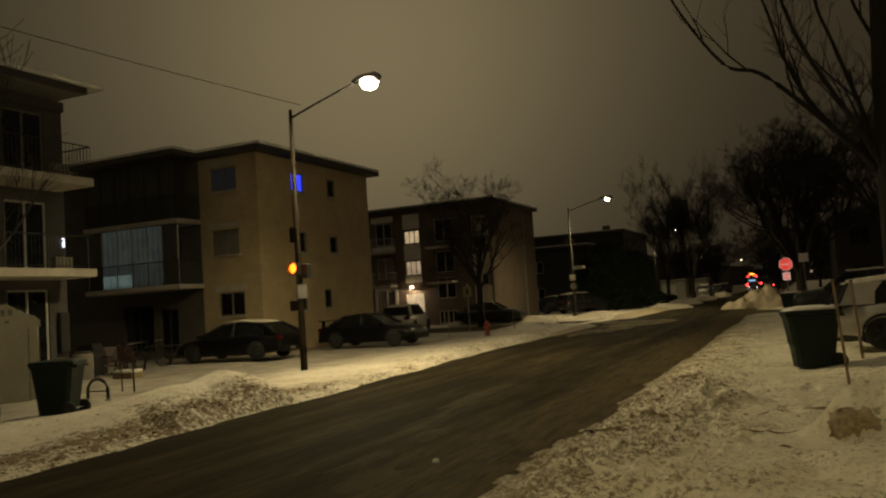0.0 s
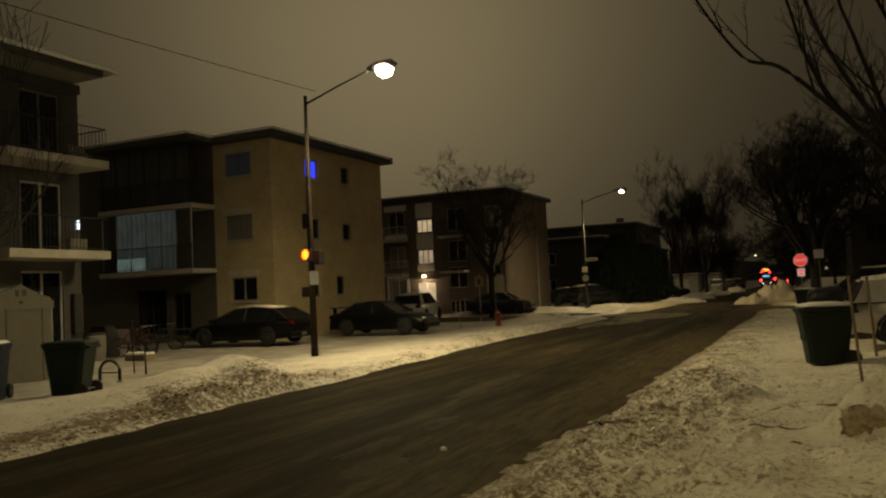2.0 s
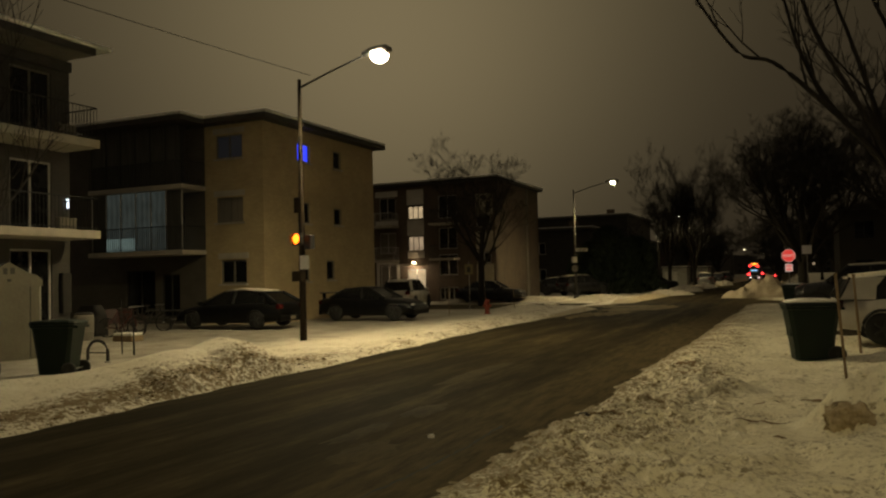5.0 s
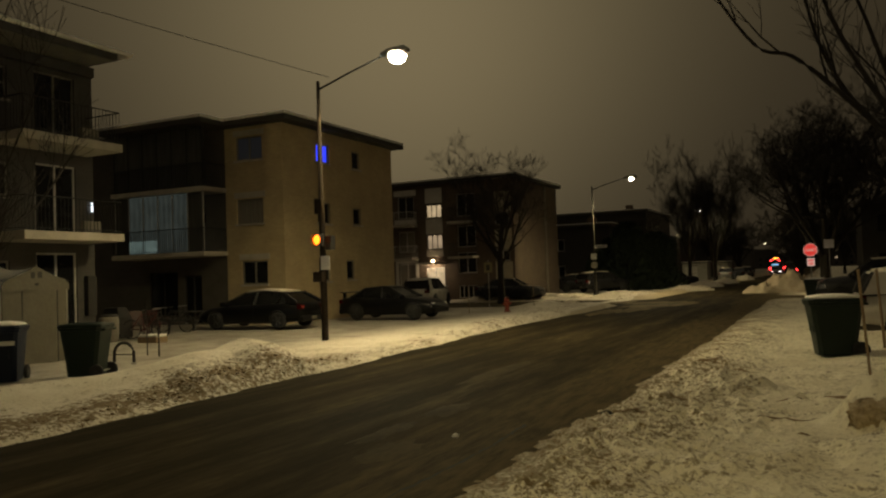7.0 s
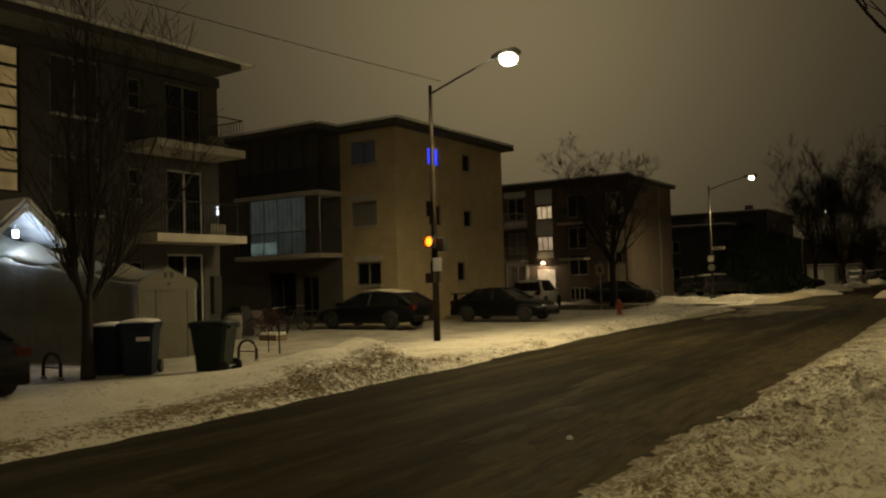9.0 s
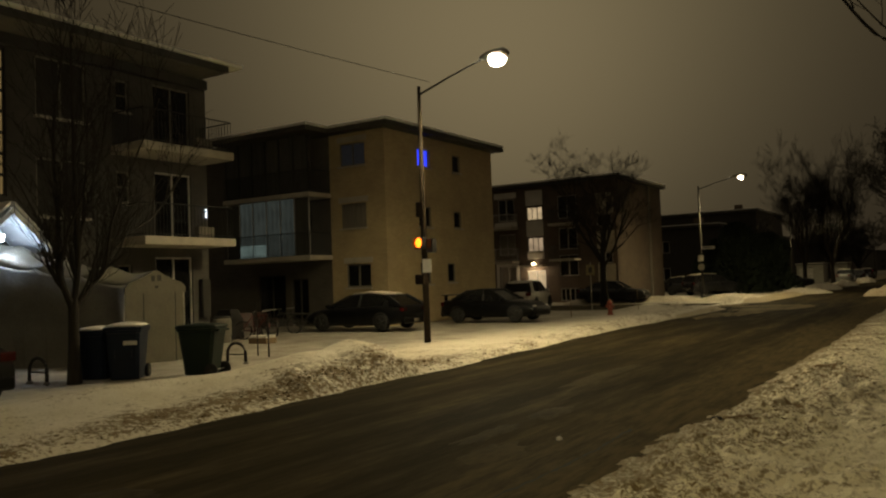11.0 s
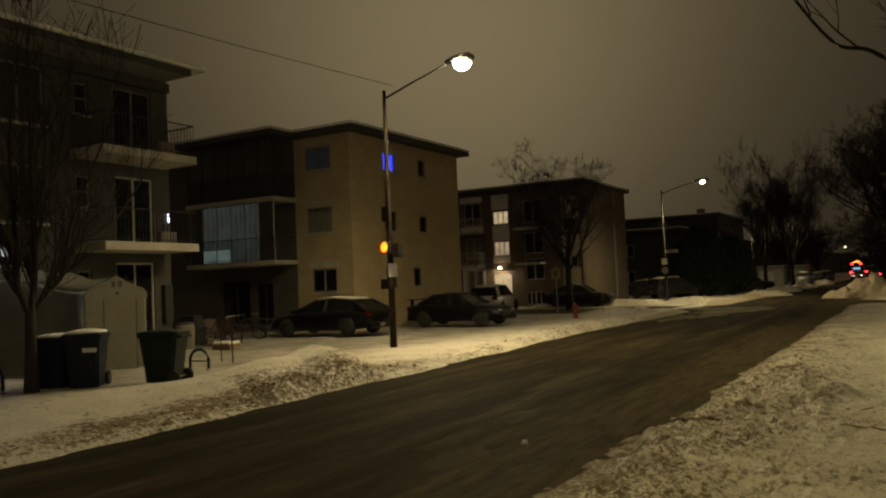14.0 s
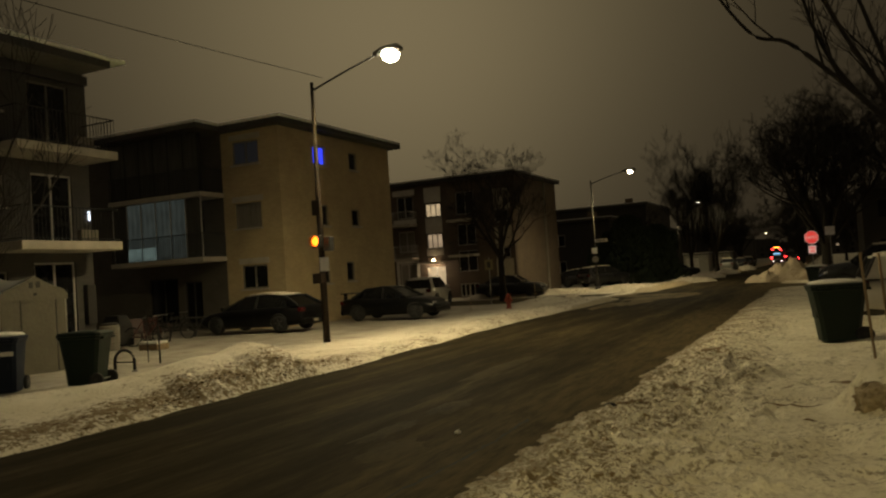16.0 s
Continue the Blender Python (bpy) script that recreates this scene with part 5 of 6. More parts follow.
tree((-15.0, 9.55, 0.1), 8.6, 0.115, 3, "bare young street tree with upswept stems", fork=0.185, limb_scale=1.5, sprays=4, spray_length=(0.7, 1.9), levels=4, spread=0.8, up=0.9, twig=0.006, children=(3, 4), limbs=[
    [(0.0, -0.27, 2.1), (-0.25, -0.15, 2.75), (-0.5, 0.01, 3.68), (-0.75, 0.1, 5.11), (-1.0, 0.53, 7.14)],
    [(0.0, 0.12, 2.4), (0.25, -0.07, 3.61), (0.5, -0.26, 4.89), (0.75, -0.45, 6.79)],
    [(0.0, 0.41, 1.89), (-0.25, 0.91, 2.27), (-0.5, 1.48, 2.92), (-0.75, 2.63, 3.55), (-1.0, 3.95, 5.11)],
    [(0.0, 0.41, 1.89), (0.25, 0.56, 2.25), (0.5, 0.57, 3.17), (0.75, 0.95, 4.44), (1.0, 1.41, 5.77)],
    [(0.0, 0.12, 2.4), (-0.25, 0.46, 3.46), (-0.5, 1.05, 4.84), (-0.75, 1.56, 7.08)],
    [(0.0, -0.25, 2.18), (0.25, -0.24, 2.94), (0.5, -0.02, 3.93), (0.75, -0.1, 5.32)]])
tree((2.35, 24.0, 0.1), 15, 0.40, 8, "large bare tree with long arching limbs", fork=0.27, limb_scale=0.56, sprays=1, limbs=[
    [(-0.7, 0.0, 4.9), (-1.85, 0.1, 6.3), (-2.95, 0.2, 7.45), (-3.9, 0.2, 7.9), (-5.1, 0.3, 9.9), (-5.5, 0.3, 11.2)],
    [(-0.75, 0.3, 5.0), (-1.7, 0.4, 6.4), (-2.3, 0.6, 7.9), (-2.7, 0.7, 9.6), (-3.4, 0.8, 11.6)],
    [(-0.55, -0.3, 5.2), (-1.15, -0.4, 6.4), (-1.9, -0.5, 8.0), (-2.3, -0.6, 9.5), (-2.5, -0.7, 11.5)],
    [(-0.3, 0.2, 5.0), (-0.55, 0.3, 6.2), (-1.05, 0.3, 8.0), (-1.4, 0.4, 9.4), (-1.5, 0.5, 12.0)],
    [(0.05, 0.0, 5.5), (0.0, 0.1, 7.5), (-0.55, 0.1, 9.2), (-0.9, 0.2, 12.0)],
    [(0.5, 0.3, 5.5), (1.3, 0.6, 7.5), (1.9, 0.8, 10.0), (2.2, 1.0, 13.0)],
    [(0.6, -0.3, 5.2), (2.0, -0.5, 6.8), (3.5, -0.6, 9.5)]], levels=4, up=0.6, leader=True)
tree((-0.1, 60.8, 0), 11.6, 0.36, 21, "broad dark bare tree beside the road", fork=0.2, spread=0.95, levels=5, first=9, twig=0.009, children=(4, 5), cut=0.66)
tree((6.5, 57.0, 0), 11.5, 0.40, 22, "broad dark bare tree beside the road", fork=0.22, spread=0.95, levels=5, first=9, twig=0.010, children=(3, 5), cut=0.68)
tree((-2.0, 74.0, 0), 6.8, 0.24, 23, "low-branched bare tree beside the road", fork=0.25, spread=1.25, levels=5, first=8, twig=0.014, up=0.05)
tree((-14.0, 94.5, 0), 10.4, 0.22, 24, "tall bare street tree with upright crown", fork=0.22, spread=0.5, levels=5, first=8, twig=0.009, up=0.5)
tree((-11.4, 95.5, 0), 10.8, 0.22, 25, "tall bare street tree with upright crown", fork=0.22, spread=0.45, levels=5, first=8, twig=0.009, up=0.5)
tree((-16.2, 80, 0), 6.4, 0.18, 26, "bare street tree with an open crown", fork=0.25, spread=0.9, levels=4, first=7, twig=0.014)
tree((-18.1, 46.2, 0), 9.6, 0.21, 27, "bare tree in front of the brown apartment building", fork=0.31, up=0.35, spread=0.80, levels=5, first=7, twig=0.005, children=(3, 4), cut=0.66)
for k, (x, y, h) in enumerate(((6, 80, 8.5), (14, 62, 9), (-14.5, 125, 8.5), (3.5, 105, 8), (-14, 150, 8.5), (2.5, 140, 8))):
    tree((x, y, 0), h, 0.22, 40 + k, "distant bare tree along the dark street", fork=0.22, spread=0.9, levels=4, first=8, twig=0.02, children=(3, 5))


def evergreen(place, height, radius, seed, label):
    rng = np.random.RandomState(seed)
    t = thing("evergreen", place, label, "tree")
    part("trunk", rod((0, 0, -0.1), (0, 0, height * 0.8), 0.14, 8, 0.04), M_BARK, t)
    verts, faces = [], []
    for i in range(5200):
        f = rng.rand() ** 0.8
        z = 0.05 + f * height * 0.97
        prof = radius * (1 - f ** 2.2) ** 0.6 * (0.86 + 0.2 * math.sin(7 * f + seed))
        a = rng.rand() * 2 * math.pi
        r = prof * (0.55 + 0.48 * rng.rand())
        r *= 1 + 0.12 * math.sin(3 * a + seed) + 0.06 * math.sin(8 * a + 9 * f)
        c = np.array([r * math.cos(a), r * math.sin(a), z])
        s = 0.12 + 0.20 * rng.rand()
        out = np.array([math.cos(a), math.sin(a), 0.9]) / 1.35
        u = rng.randn(3)
        u = np.cross(out, u)
        u /= np.linalg.norm(u)
        b = len(verts)
        verts += [tuple(c - u * s * 0.55), tuple(c + out * s * 1.5), tuple(c + u * s * 0.55), tuple(c - out * s * 0.6)]
        faces.append((b, b + 1, b + 2, b + 3))
    cr = new("crown", from_lists("crown", verts, faces, M_LEAF, False))
    cr.parent = t
    tagged(cr, "dense dark evergreen sprays", kind="stuff")
    return t


evergreen((-15.6, 70, 0), 5.9, 2.4, 1, "dense dark evergreen, rounded, beside the parked cars")
evergreen((-13.3, 71, 0), 4.9, 2.2, 2, "dense dark evergreen, rounded, beside the parked cars")
evergreen((-17.6, 72, 0), 4.6, 1.9, 4, "dense dark evergreen, rounded, beside the parked cars")


# ---- bins ----
def wheeled_bin(place, turn, material, label, snow=True, tag=False):
    t = thing("wheeled_bin", place, label, "bin", "wheeled bins", turn=turn)

    def ring(w, d, z, c=0.06):
        return [(x, y, z) for x, y in ((-w + c, -d), (w - c, -d), (w, -d + c), (w, d - c), (w - c, d), (-w + c, d), (-w, d - c), (-w, -d + c))]
    part("body", loft([ring(0.25, 0.29, 0.03), ring(0.27, 0.32, 0.35), ring(0.29, 0.37, 0.70), ring(0.305, 0.40, 0.93), ring(0.33, 0.425, 0.94), ring(0.33, 0.425, 0.985), ring(0.30, 0.39, 0.987)]), material, t)
    lid = part("lid", loft([ring(0.34, 0.435, 0.99), ring(0.345, 0.44, 1.02), ring(0.32, 0.41, 1.055), ring(0.2, 0.28, 1.075)]), material, t)
    part("handle", tube(bmesh.new(), ((-0.22, 0.47, 0.95), (0.22, 0.47, 0.95)), (0.018, 0.018), 8), material, t)
    for s in (-1, 1):
        part("handle_bracket", boxes((s * 0.22 - 0.02, s * 0.22 + 0.02, 0.40, 0.485, 0.92, 0.965)), material, t)
        wh = thing("wheel", (0, 0, 0), "", "")
        wh.parent = t
        wh.matrix_basis = pose(s * 0.29, 0.33, 0.14, 0, 90, 0)
        part("tyre", lathe([(0.09, -0.03), (0.135, -0.03), (0.14, -0.02), (0.14, 0.02), (0.135, 0.03), (0.09, 0.03)], 18), M_RUBBER, wh, "", True)
        part("rim", lathe([(0.02, -0.032), (0.088, -0.024), (0.088, 0.024), (0.02, 0.032)], 12), M_BLACKM, wh)
    part("axle", rod((-0.28, 0.33, 0.14), (0.28, 0.33, 0.14), 0.012, 6), M_METAL, t)
    for k in (-1, 1):
        part("front_rib", boxes((k * 0.15 - 0.015, k * 0.15 + 0.015, -0.36, -0.33, 0.45, 0.66)), material, t)
    if snow:
        part("lid_snow", loft([ring(0.31, 0.40, 1.058), ring(0.27, 0.36, 1.10, 0.12), ring(0.12, 0.2, 1.13, 0.08)]), M_SNOW, t, "snow cap on the lid", True)
    if tag:
        part("label", boxes((0.02, 0.26, -0.388, -0.372, 0.70, 0.78)), M_SIGNWHITE, t, "white sticker")
    return t


big_bin = wheeled_bin((0.06, 16.75, 0.05), -78, M_GREENBIN, "large dark green wheeled bin with snow on its lid")
big_bin.scale = (1.1, 1.12, 1.03)
wheeled_bin((-0.5, 38.5, 0.05), 80, M_GREENBIN, "dark green wheeled bin with snow on its lid")
side_bin = wheeled_bin((-13.5, 11.5, 0.0), -68, M_GREENBIN, "dark green wheeled bin beside the white shelter", snow=False)
side_bin.scale = (1.03, 1.03, 1.03)
blue_bin = wheeled_bin((-14.75, 10.6, 0.0), 40, M_BLUEBIN, "dark blue recycling bin with a white sticker", tag=True)
blue_bin.scale = (1.12, 1.12, 1.06)
wheeled_bin((-15.45, 10.4, 0.0), 30, M_BLUEBIN, "dark blue recycling bin beside the young tree")


# ---- entrance canopy and fabric shelter ----
def tunnel_shelter(front, length, width, turn, label):
    """A fabric tunnel hung on hoop frames, sagging between them; its closed front faces +x, the rear meets the building."""
    t = thing("fabric_shelter", front, label, "shelter")
    h = width / 2
    bays, steps = 4, 6
    n = bays * steps

    def section(f, sag):
        eave, ridge = 1.98 + 0.96 * f, 2.36 + 0.50 * f + 0.74 * f * f
        return [(-h, -0.08), (-h - 0.03 + 0.03 * sag, eave * 0.5), (-h - 0.01, eave - 0.10), (-h * 0.88, eave + 0.04 - 0.10 * sag), (-h * 0.45, eave * 0.42 + ridge * 0.58 - 0.17 * sag), (0, ridge - 0.13 * sag), (h * 0.45, eave * 0.42 + ridge * 0.58 - 0.17 * sag), (h * 0.88, eave + 0.04 - 0.10 * sag), (h + 0.01, eave - 0.10), (h + 0.03 - 0.03 * sag, eave * 0.5), (h, -0.08)]
    rows = []
    for i in range(n + 1):
        f = i / n
        sag = math.sin(math.pi * (i % steps) / steps) ** 0.8
        rows.append([(-length * f, y - turn * f, z) for y, z in section(f, sag)])

    def skin(name, k0, k1, material, label=""):
        bm = bmesh.new()
        vs = [[bm.verts.new(p) for p in r[k0:k1 + 1]] for r in rows]
        for a, b in zip(vs, vs[1:]):
            for k in range(k1 - k0):
                bm.faces.new((a[k], a[k + 1], b[k + 1], b[k]))
        bmesh.ops.solidify(bm, geom=bm.faces[:], thickness=0.012)
        return part(name, bm, material, t, label, True)
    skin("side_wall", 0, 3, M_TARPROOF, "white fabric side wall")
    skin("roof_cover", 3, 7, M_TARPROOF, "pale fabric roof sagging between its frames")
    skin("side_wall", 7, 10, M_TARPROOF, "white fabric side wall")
    for b in range(bays + 1):
        f = b / bays
        pts = [(-length * f - 0.02, y * 0.985 - turn * f, z - 0.035) for y, z in section(f, 0)]
        part("frame_hoop", tube(bmesh.new(), pts, [0.019] * len(pts), 6), M_METAL, t, "", True)
    eave, ridge = 1.98, 2.36
    gable = [(-h * 1.03, eave - 0.20), (h * 1.03, eave - 0.20), (h * 1.03, eave - 0.06), (h * 0.88, eave + 0.07), (h * 0.45, ridge - 0.19), (0, ridge + 0.02), (-h * 0.45, ridge - 0.19), (-h * 0.88, eave + 0.07), (-h * 1.03, eave - 0.06)]
    gab = part("gable_panel", loft([[(x, y, z) for y, z in gable] for x in (0.02, 0.055)]), M_TARP, t, "gable flap toned down against the lamp, with dark marks")
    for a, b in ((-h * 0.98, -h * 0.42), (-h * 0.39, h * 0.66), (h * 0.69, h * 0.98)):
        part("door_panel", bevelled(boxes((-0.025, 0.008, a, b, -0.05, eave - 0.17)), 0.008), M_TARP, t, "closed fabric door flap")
    for y in (-h * 0.405, h * 0.675):
        part("door_tie", boxes((0.010, 0.016, y - 0.018, y + 0.018, 0.0, eave - 0.20)), M_COVER, t)
    for y, z, w, hh in ((-0.10, eave + 0.10, 0.11, 0.15), (0.09, eave + 0.11, 0.12, 0.15), (0.0, eave - 0.08, 0.10, 0.07)):
        part("painted_bar", boxes((0.058, 0.062, y - w / 2, y + w / 2, z, z + hh)), M_COVER, gab, "dark painted mark")
    return t


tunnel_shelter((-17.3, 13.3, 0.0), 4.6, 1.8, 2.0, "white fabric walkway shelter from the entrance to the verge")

can = thing("entrance_canopy", (-22.0, 11.4, 3.12), "white gabled entrance canopy with a lit bulb", "canopy")
for s in (-1, 1):
    bm = bmesh.new()
    v = [bm.verts.new(p) for p in ((0.01, 0, 1.02), (1.6, 0, 1.02), (1.6, s * 1.05, 0.0), (0.01, s * 1.05, 0.0))]
    bm.faces.new(v)
    bmesh.ops.solidify(bm, geom=bm.faces[:], thickness=0.1)
    part("roof_slope", bm, M_CANOPY, can)
    part("snow", loft([[(x, s * 0.05, 1.06), (x, s * 1.08, 0.05), (x, s * 1.08, 0.11), (x, s * 0.05, 1.16)] for x in (0.02, 1.6)]), M_SNOW, can)
    part("bracket", rod((0.02, s * 0.95, -0.75), (1.1, s * 0.95, -0.02), 0.03, 6), M_CANOPY, can)
    part("fascia_board", loft([[(1.605, 0, 0.84), (1.605, 0, 1.0), (1.63, 0, 1.0), (1.63, 0, 0.84)], [(1.605, s * 1.05, -0.16), (1.605, s * 1.05, 0.0), (1.63, s * 1.05, 0.0), (1.63, s * 1.05, -0.16)]]), M_CANOPY, can)
for k in range(5):
    for s in (-1, 1):
        y0, y1 = s * (0.10 + 0.19 * k), s * (0.10 + 0.19 * k + 0.17)
        part("soffit_plank", loft([[(x, y0, 0.90 - 0.97 * abs(y0)), (x, y1, 0.90 - 0.97 * abs(y1)), (x, y1, 0.885 - 0.97 * abs(y1)), (x, y0, 0.885 - 0.97 * abs(y0))] for x in (0.03, 1.58)]), M_CANOPY, can)
lantern = part("lantern_cap", lathe([(0.02, 0.22), (0.03, 0.12), (0.08, 0.10), (0.085, 0.08), (0.02, 0.078)], 14, (1.45, -0.22, 0.22)), M_CANOPY, can, "white lantern cap", True)
part("bulb", lathe([(0.03, -0.11), (0.06, -0.09), (0.075, 0.0), (0.078, 0.06), (0.05, 0.075)], 14, (1.45, -0.22, 0.22)), M_PORCH, lantern, "lit white glass shade", True)
lamp_light("porch_light", (-20.52, 11.18, 3.10), 50, (0.66, 0.82, 1.0), 0.12)

# ---- poles, signs, hydrant, stakes ----
sig = thing("flashing_signal", (-13.42, 19.9, 0), "amber flashing signal clamped to the lamp pole", "signal")
part("housing", bevelled(boxes((-0.17, 0.17, -0.30, -0.12, 2.80, 3.16)), 0.03), M_BLACKM, sig)
part("lens", lathe([(0.02, 0.0), (0.13, 0.015), (0.15, 0.05), (0.15, 0.07)], 18), M_AMBER, sig, "lit amber lens", True).matrix_basis = pose(0.04, -0.36, 2.98, -90, 0, 0)
part("visor", tube(bmesh.new(), ((0.04, -0.31, 2.98), (0.04, -0.44, 2.98)), (0.165, 0.165), 16, False), M_BLACKM, sig)
part("bracket", boxes((-0.03, 0.03, -0.12, -0.08, 2.9, 3.05)), M_METAL, sig)
part("side_housing", bevelled(boxes((0.16, 0.40, -0.16, 0.10, 2.68, 3.1)), 0.03), M_BLACKM, sig)
part("side_arm", rod((0.06, 0, 2.86), (0.2, 0, 2.86), 0.025), M_METAL, sig)
part("sign_plate", boxes((0.05, 0.36, -0.20, -0.19, 2.10, 2.5)), M_SIGNWHITE, sig, "small white plate")
part("control_box", bevelled(boxes((-0.22, 0.1, -0.24, -0.09, 1.75, 2.05)), 0.02), M_POLE, sig)
part("junction_box", bevelled(boxes((-0.14, 0.14, -0.2, -0.08, 3.75, 4.2)), 0.02), M_POLE, sig)

hyd = thing("fire_hydrant", (-13.55, 35.2, 0), "red fire hydrant standing in the snow", "hydrant")
part("barrel", lathe([(0.16, -0.05), (0.16, 0.06), (0.11, 0.08), (0.105, 0.52), (0.14, 0.53), (0.14, 0.57), (0.11, 0.62), (0.06, 0.70), (0.03, 0.71), (0.03, 0.76)], 16), M_HYD, hyd, "", True)
for d in ((1, 0), (-1, 0), (0, -1)):
    part("outlet", tube(bmesh.new(), ((d[0] * 0.09, d[1] * 0.09, 0.42), (d[0] * 0.19, d[1] * 0.19, 0.42)), (0.06, 0.06), 10), M_HYD, hyd)


def octagon(r, y0, y1, z):
    bm = bmesh.new()
    a = [math.pi / 8 + k * math.pi / 4 for k in range(8)]
    f = [bm.verts.new((r * math.cos(t), y0, z + r * math.sin(t))) for t in a]
    b = [bm.verts.new((r * math.cos(t), y1, z + r * math.sin(t))) for t in a]
    bm.faces.new(f)
    bm.faces.new(b[::-1])
    for k in range(8):
        bm.faces.new((f[k], b[k], b[(k + 1) % 8], f[(k + 1) % 8]))
    return bm


def words(text, place, size, material, parent, name="lettering"):
    cu = bpy.data.curves.new(name, "FONT")
    cu.body, cu.size, cu.align_x, cu.align_y, cu.extrude = text, size, "CENTER", "CENTER", 0.002
    tmp = new(name, cu)
    me = bpy.data.meshes.new_from_object(tmp)
    bpy.data.objects.remove(tmp)
    me.materials.append(material)
    ob = new(name, me)
    ob.parent = parent
    ob.matrix_basis = pose(*place, 90, 0, 0)
    return ob


stop = thing("stop_sign", (-0.79, 48.9, 0), "red octagonal stop sign on a steel post", "sign")
part("post", boxes((-0.03, 0.03, 0.0, 0.05, -0.1, 2.95)), M_METAL, stop)
part("border", octagon(0.375, -0.012, -0.004, 2.54), M_SIGNGLOWW, stop)
part("plate", octagon(0.352, -0.02, -0.0125, 2.54), M_SIGNGLOW, stop, "red plate, its thrown-back light put in as glow")
words("ARRÊT", (0, -0.024, 2.53), 0.205, M_SIGNGLOWW, stop)
tab = part("tab", boxes((-0.19, 0.19, -0.016, -0.004, 1.66, 2.08)), M_SIGNGLOWW, stop, "small white plate with red marks")
for z in (1.78, 1.96):
    part("mark", boxes((-0.13, 0.13, -0.022, -0.017, z - 0.05, z + 0.05)), M_SIGNGLOW, tab)

sq = thing("parking_sign", (0.15, 49.6, 0), "plain white square sign on a steel post", "sign")
part("post", boxes((-0.025, 0.025, 0.0, 0.05, -0.1, 3.1)), M_METAL, sq)
part("plate", boxes((-0.25, 0.25, -0.014, -0.002, 2.62, 3.1)), M_SIGNWHITE, sq)

ns = thing("street_name_sign", (-14.6, 55.3, 0), "white street name blade and small plates on the lamp post", "sign")
bl = part("blade", boxes((0.08, 0.92, -0.10, -0.085, 3.38, 3.58)), M_SIGNWHITE, ns)
part("name_bar", boxes((0.2, 0.8, -0.106, -0.1015, 3.45, 3.51)), M_FASCIA, bl)
part("plate", boxes((-0.22, 0.18, -0.14, -0.125, 2.6, 3.0)), M_SIGNWHITE, ns)
part("round_plate", octagon(0.24, -0.15, -0.135, 2.2), M_METAL, ns)
part("clamp", boxes((-0.1, 0.1, -0.124, -0.09, 2.7, 2.9)), M_METAL, ns)

ws = thing("warning_sign", (-16.5, 40.3, 0), "yellow warning sign on a thin post", "sign")
part("post", rod((0, 0, -0.1), (0, 0, 2.6), 0.025), M_METAL, ws)
part("plate", bevelled(boxes((-0.24, 0.24, -0.04, -0.028, 1.9, 2.45)), 0.005), M_SIGNYEL, ws)
part("mark", boxes((-0.1, 0.1, -0.046, -0.041, 2.02, 2.32)), M_FASCIA, ws)


def stake(foot, top, r, material, label, square=False):
    t = thing("stake", foot, label, "stake")
    d = [b - a for a, b in zip(foot, top)]
    part("shaft", rod((-d[0] * 0.15, -d[1] * 0.15, -0.25), tuple(d), r, 6, r * 0.85), material, t)
    part("cap", rod(tuple(c * 0.985 for c in d), tuple(c * 1.01 for c in d), r * 1.2, 6), material, t)
    return t


stake((0.47, 12.6, 0.2), (0.38, 12.6, 1.68), 0.021, M_WOOD, "weathered wooden stake leaning in the snow")
stake((0.98, 18.6, 0.1), (0.90, 18.6, 1.62), 0.03, M_WOOD, "dark wooden stake standing in the snow")
stake((-15.25, 15.2, 0.05), (-15.27, 15.2, 1.12), 0.022, M_BLACKM, "short dark metal post in the snow")
stake((-15.95, 15.5, 0.05), (-15.98, 15.5, 1.35), 0.014, M_COVER, "thin pale snow marker stick beside the hoop")
stake((-12.9, 37.2, 0.05), (-12.93, 37.2, 1.2), 0.016, M_WOOD, "thin snow marker stick")
stake((-14.9, 33.9, 0.05), (-14.93, 33.9, 1.3), 0.016, M_WOOD, "thin snow marker stick")


def hoop(place, width, height, label):
    t = thing("parking_hoop", place, label, "barrier", "parking hoops")
    pts = [(-width / 2, 0, -0.2)] + [(-width / 2 * math.cos(a), 0, height * 0.45 + height * 0.55 * math.sin(a)) for a in np.linspace(0, math.pi, 13)] + [(width / 2, 0, -0.2)]
    part("pipe", tube(bmesh.new(), pts, [0.035] * len(pts), 8), M_DARKMETAL, t, "", True)
    part("crossbar", rod((-width * 0.48, 0, height * 0.42), (width * 0.48, 0, height * 0.42), 0.014, 6), M_DARKMETAL, t)
    for s in (-1, 1):
        part("foot", lathe([(0.07, -0.02), (0.07, 0.02), (0.05, 0.03)], 10, (s * width / 2, 0, 0.0)), M_METAL, t)
    return t


hoop((-14.9, 13.75, 0.02), 0.62, 0.48, "bent steel parking hoop in the snow")
hoop((-15.85, 9.3, 0.05), 0.62, 0.50, "bent steel parking hoop beside the black sedan")

# overhead cable
cable = tagged(new("overhead_cable"), "thin overhead cable strung between the poles", "cable")
pts = [(-13.37 + 0.02 * k, -15.4 + 35.2 * k / 20, 7.75 - 0.55 * math.sin(math.pi * k / 20)) for k in range(21)]
part("wire", tube(bmesh.new(), pts, [0.009] * 21, 5), M_BLACKM, cable)


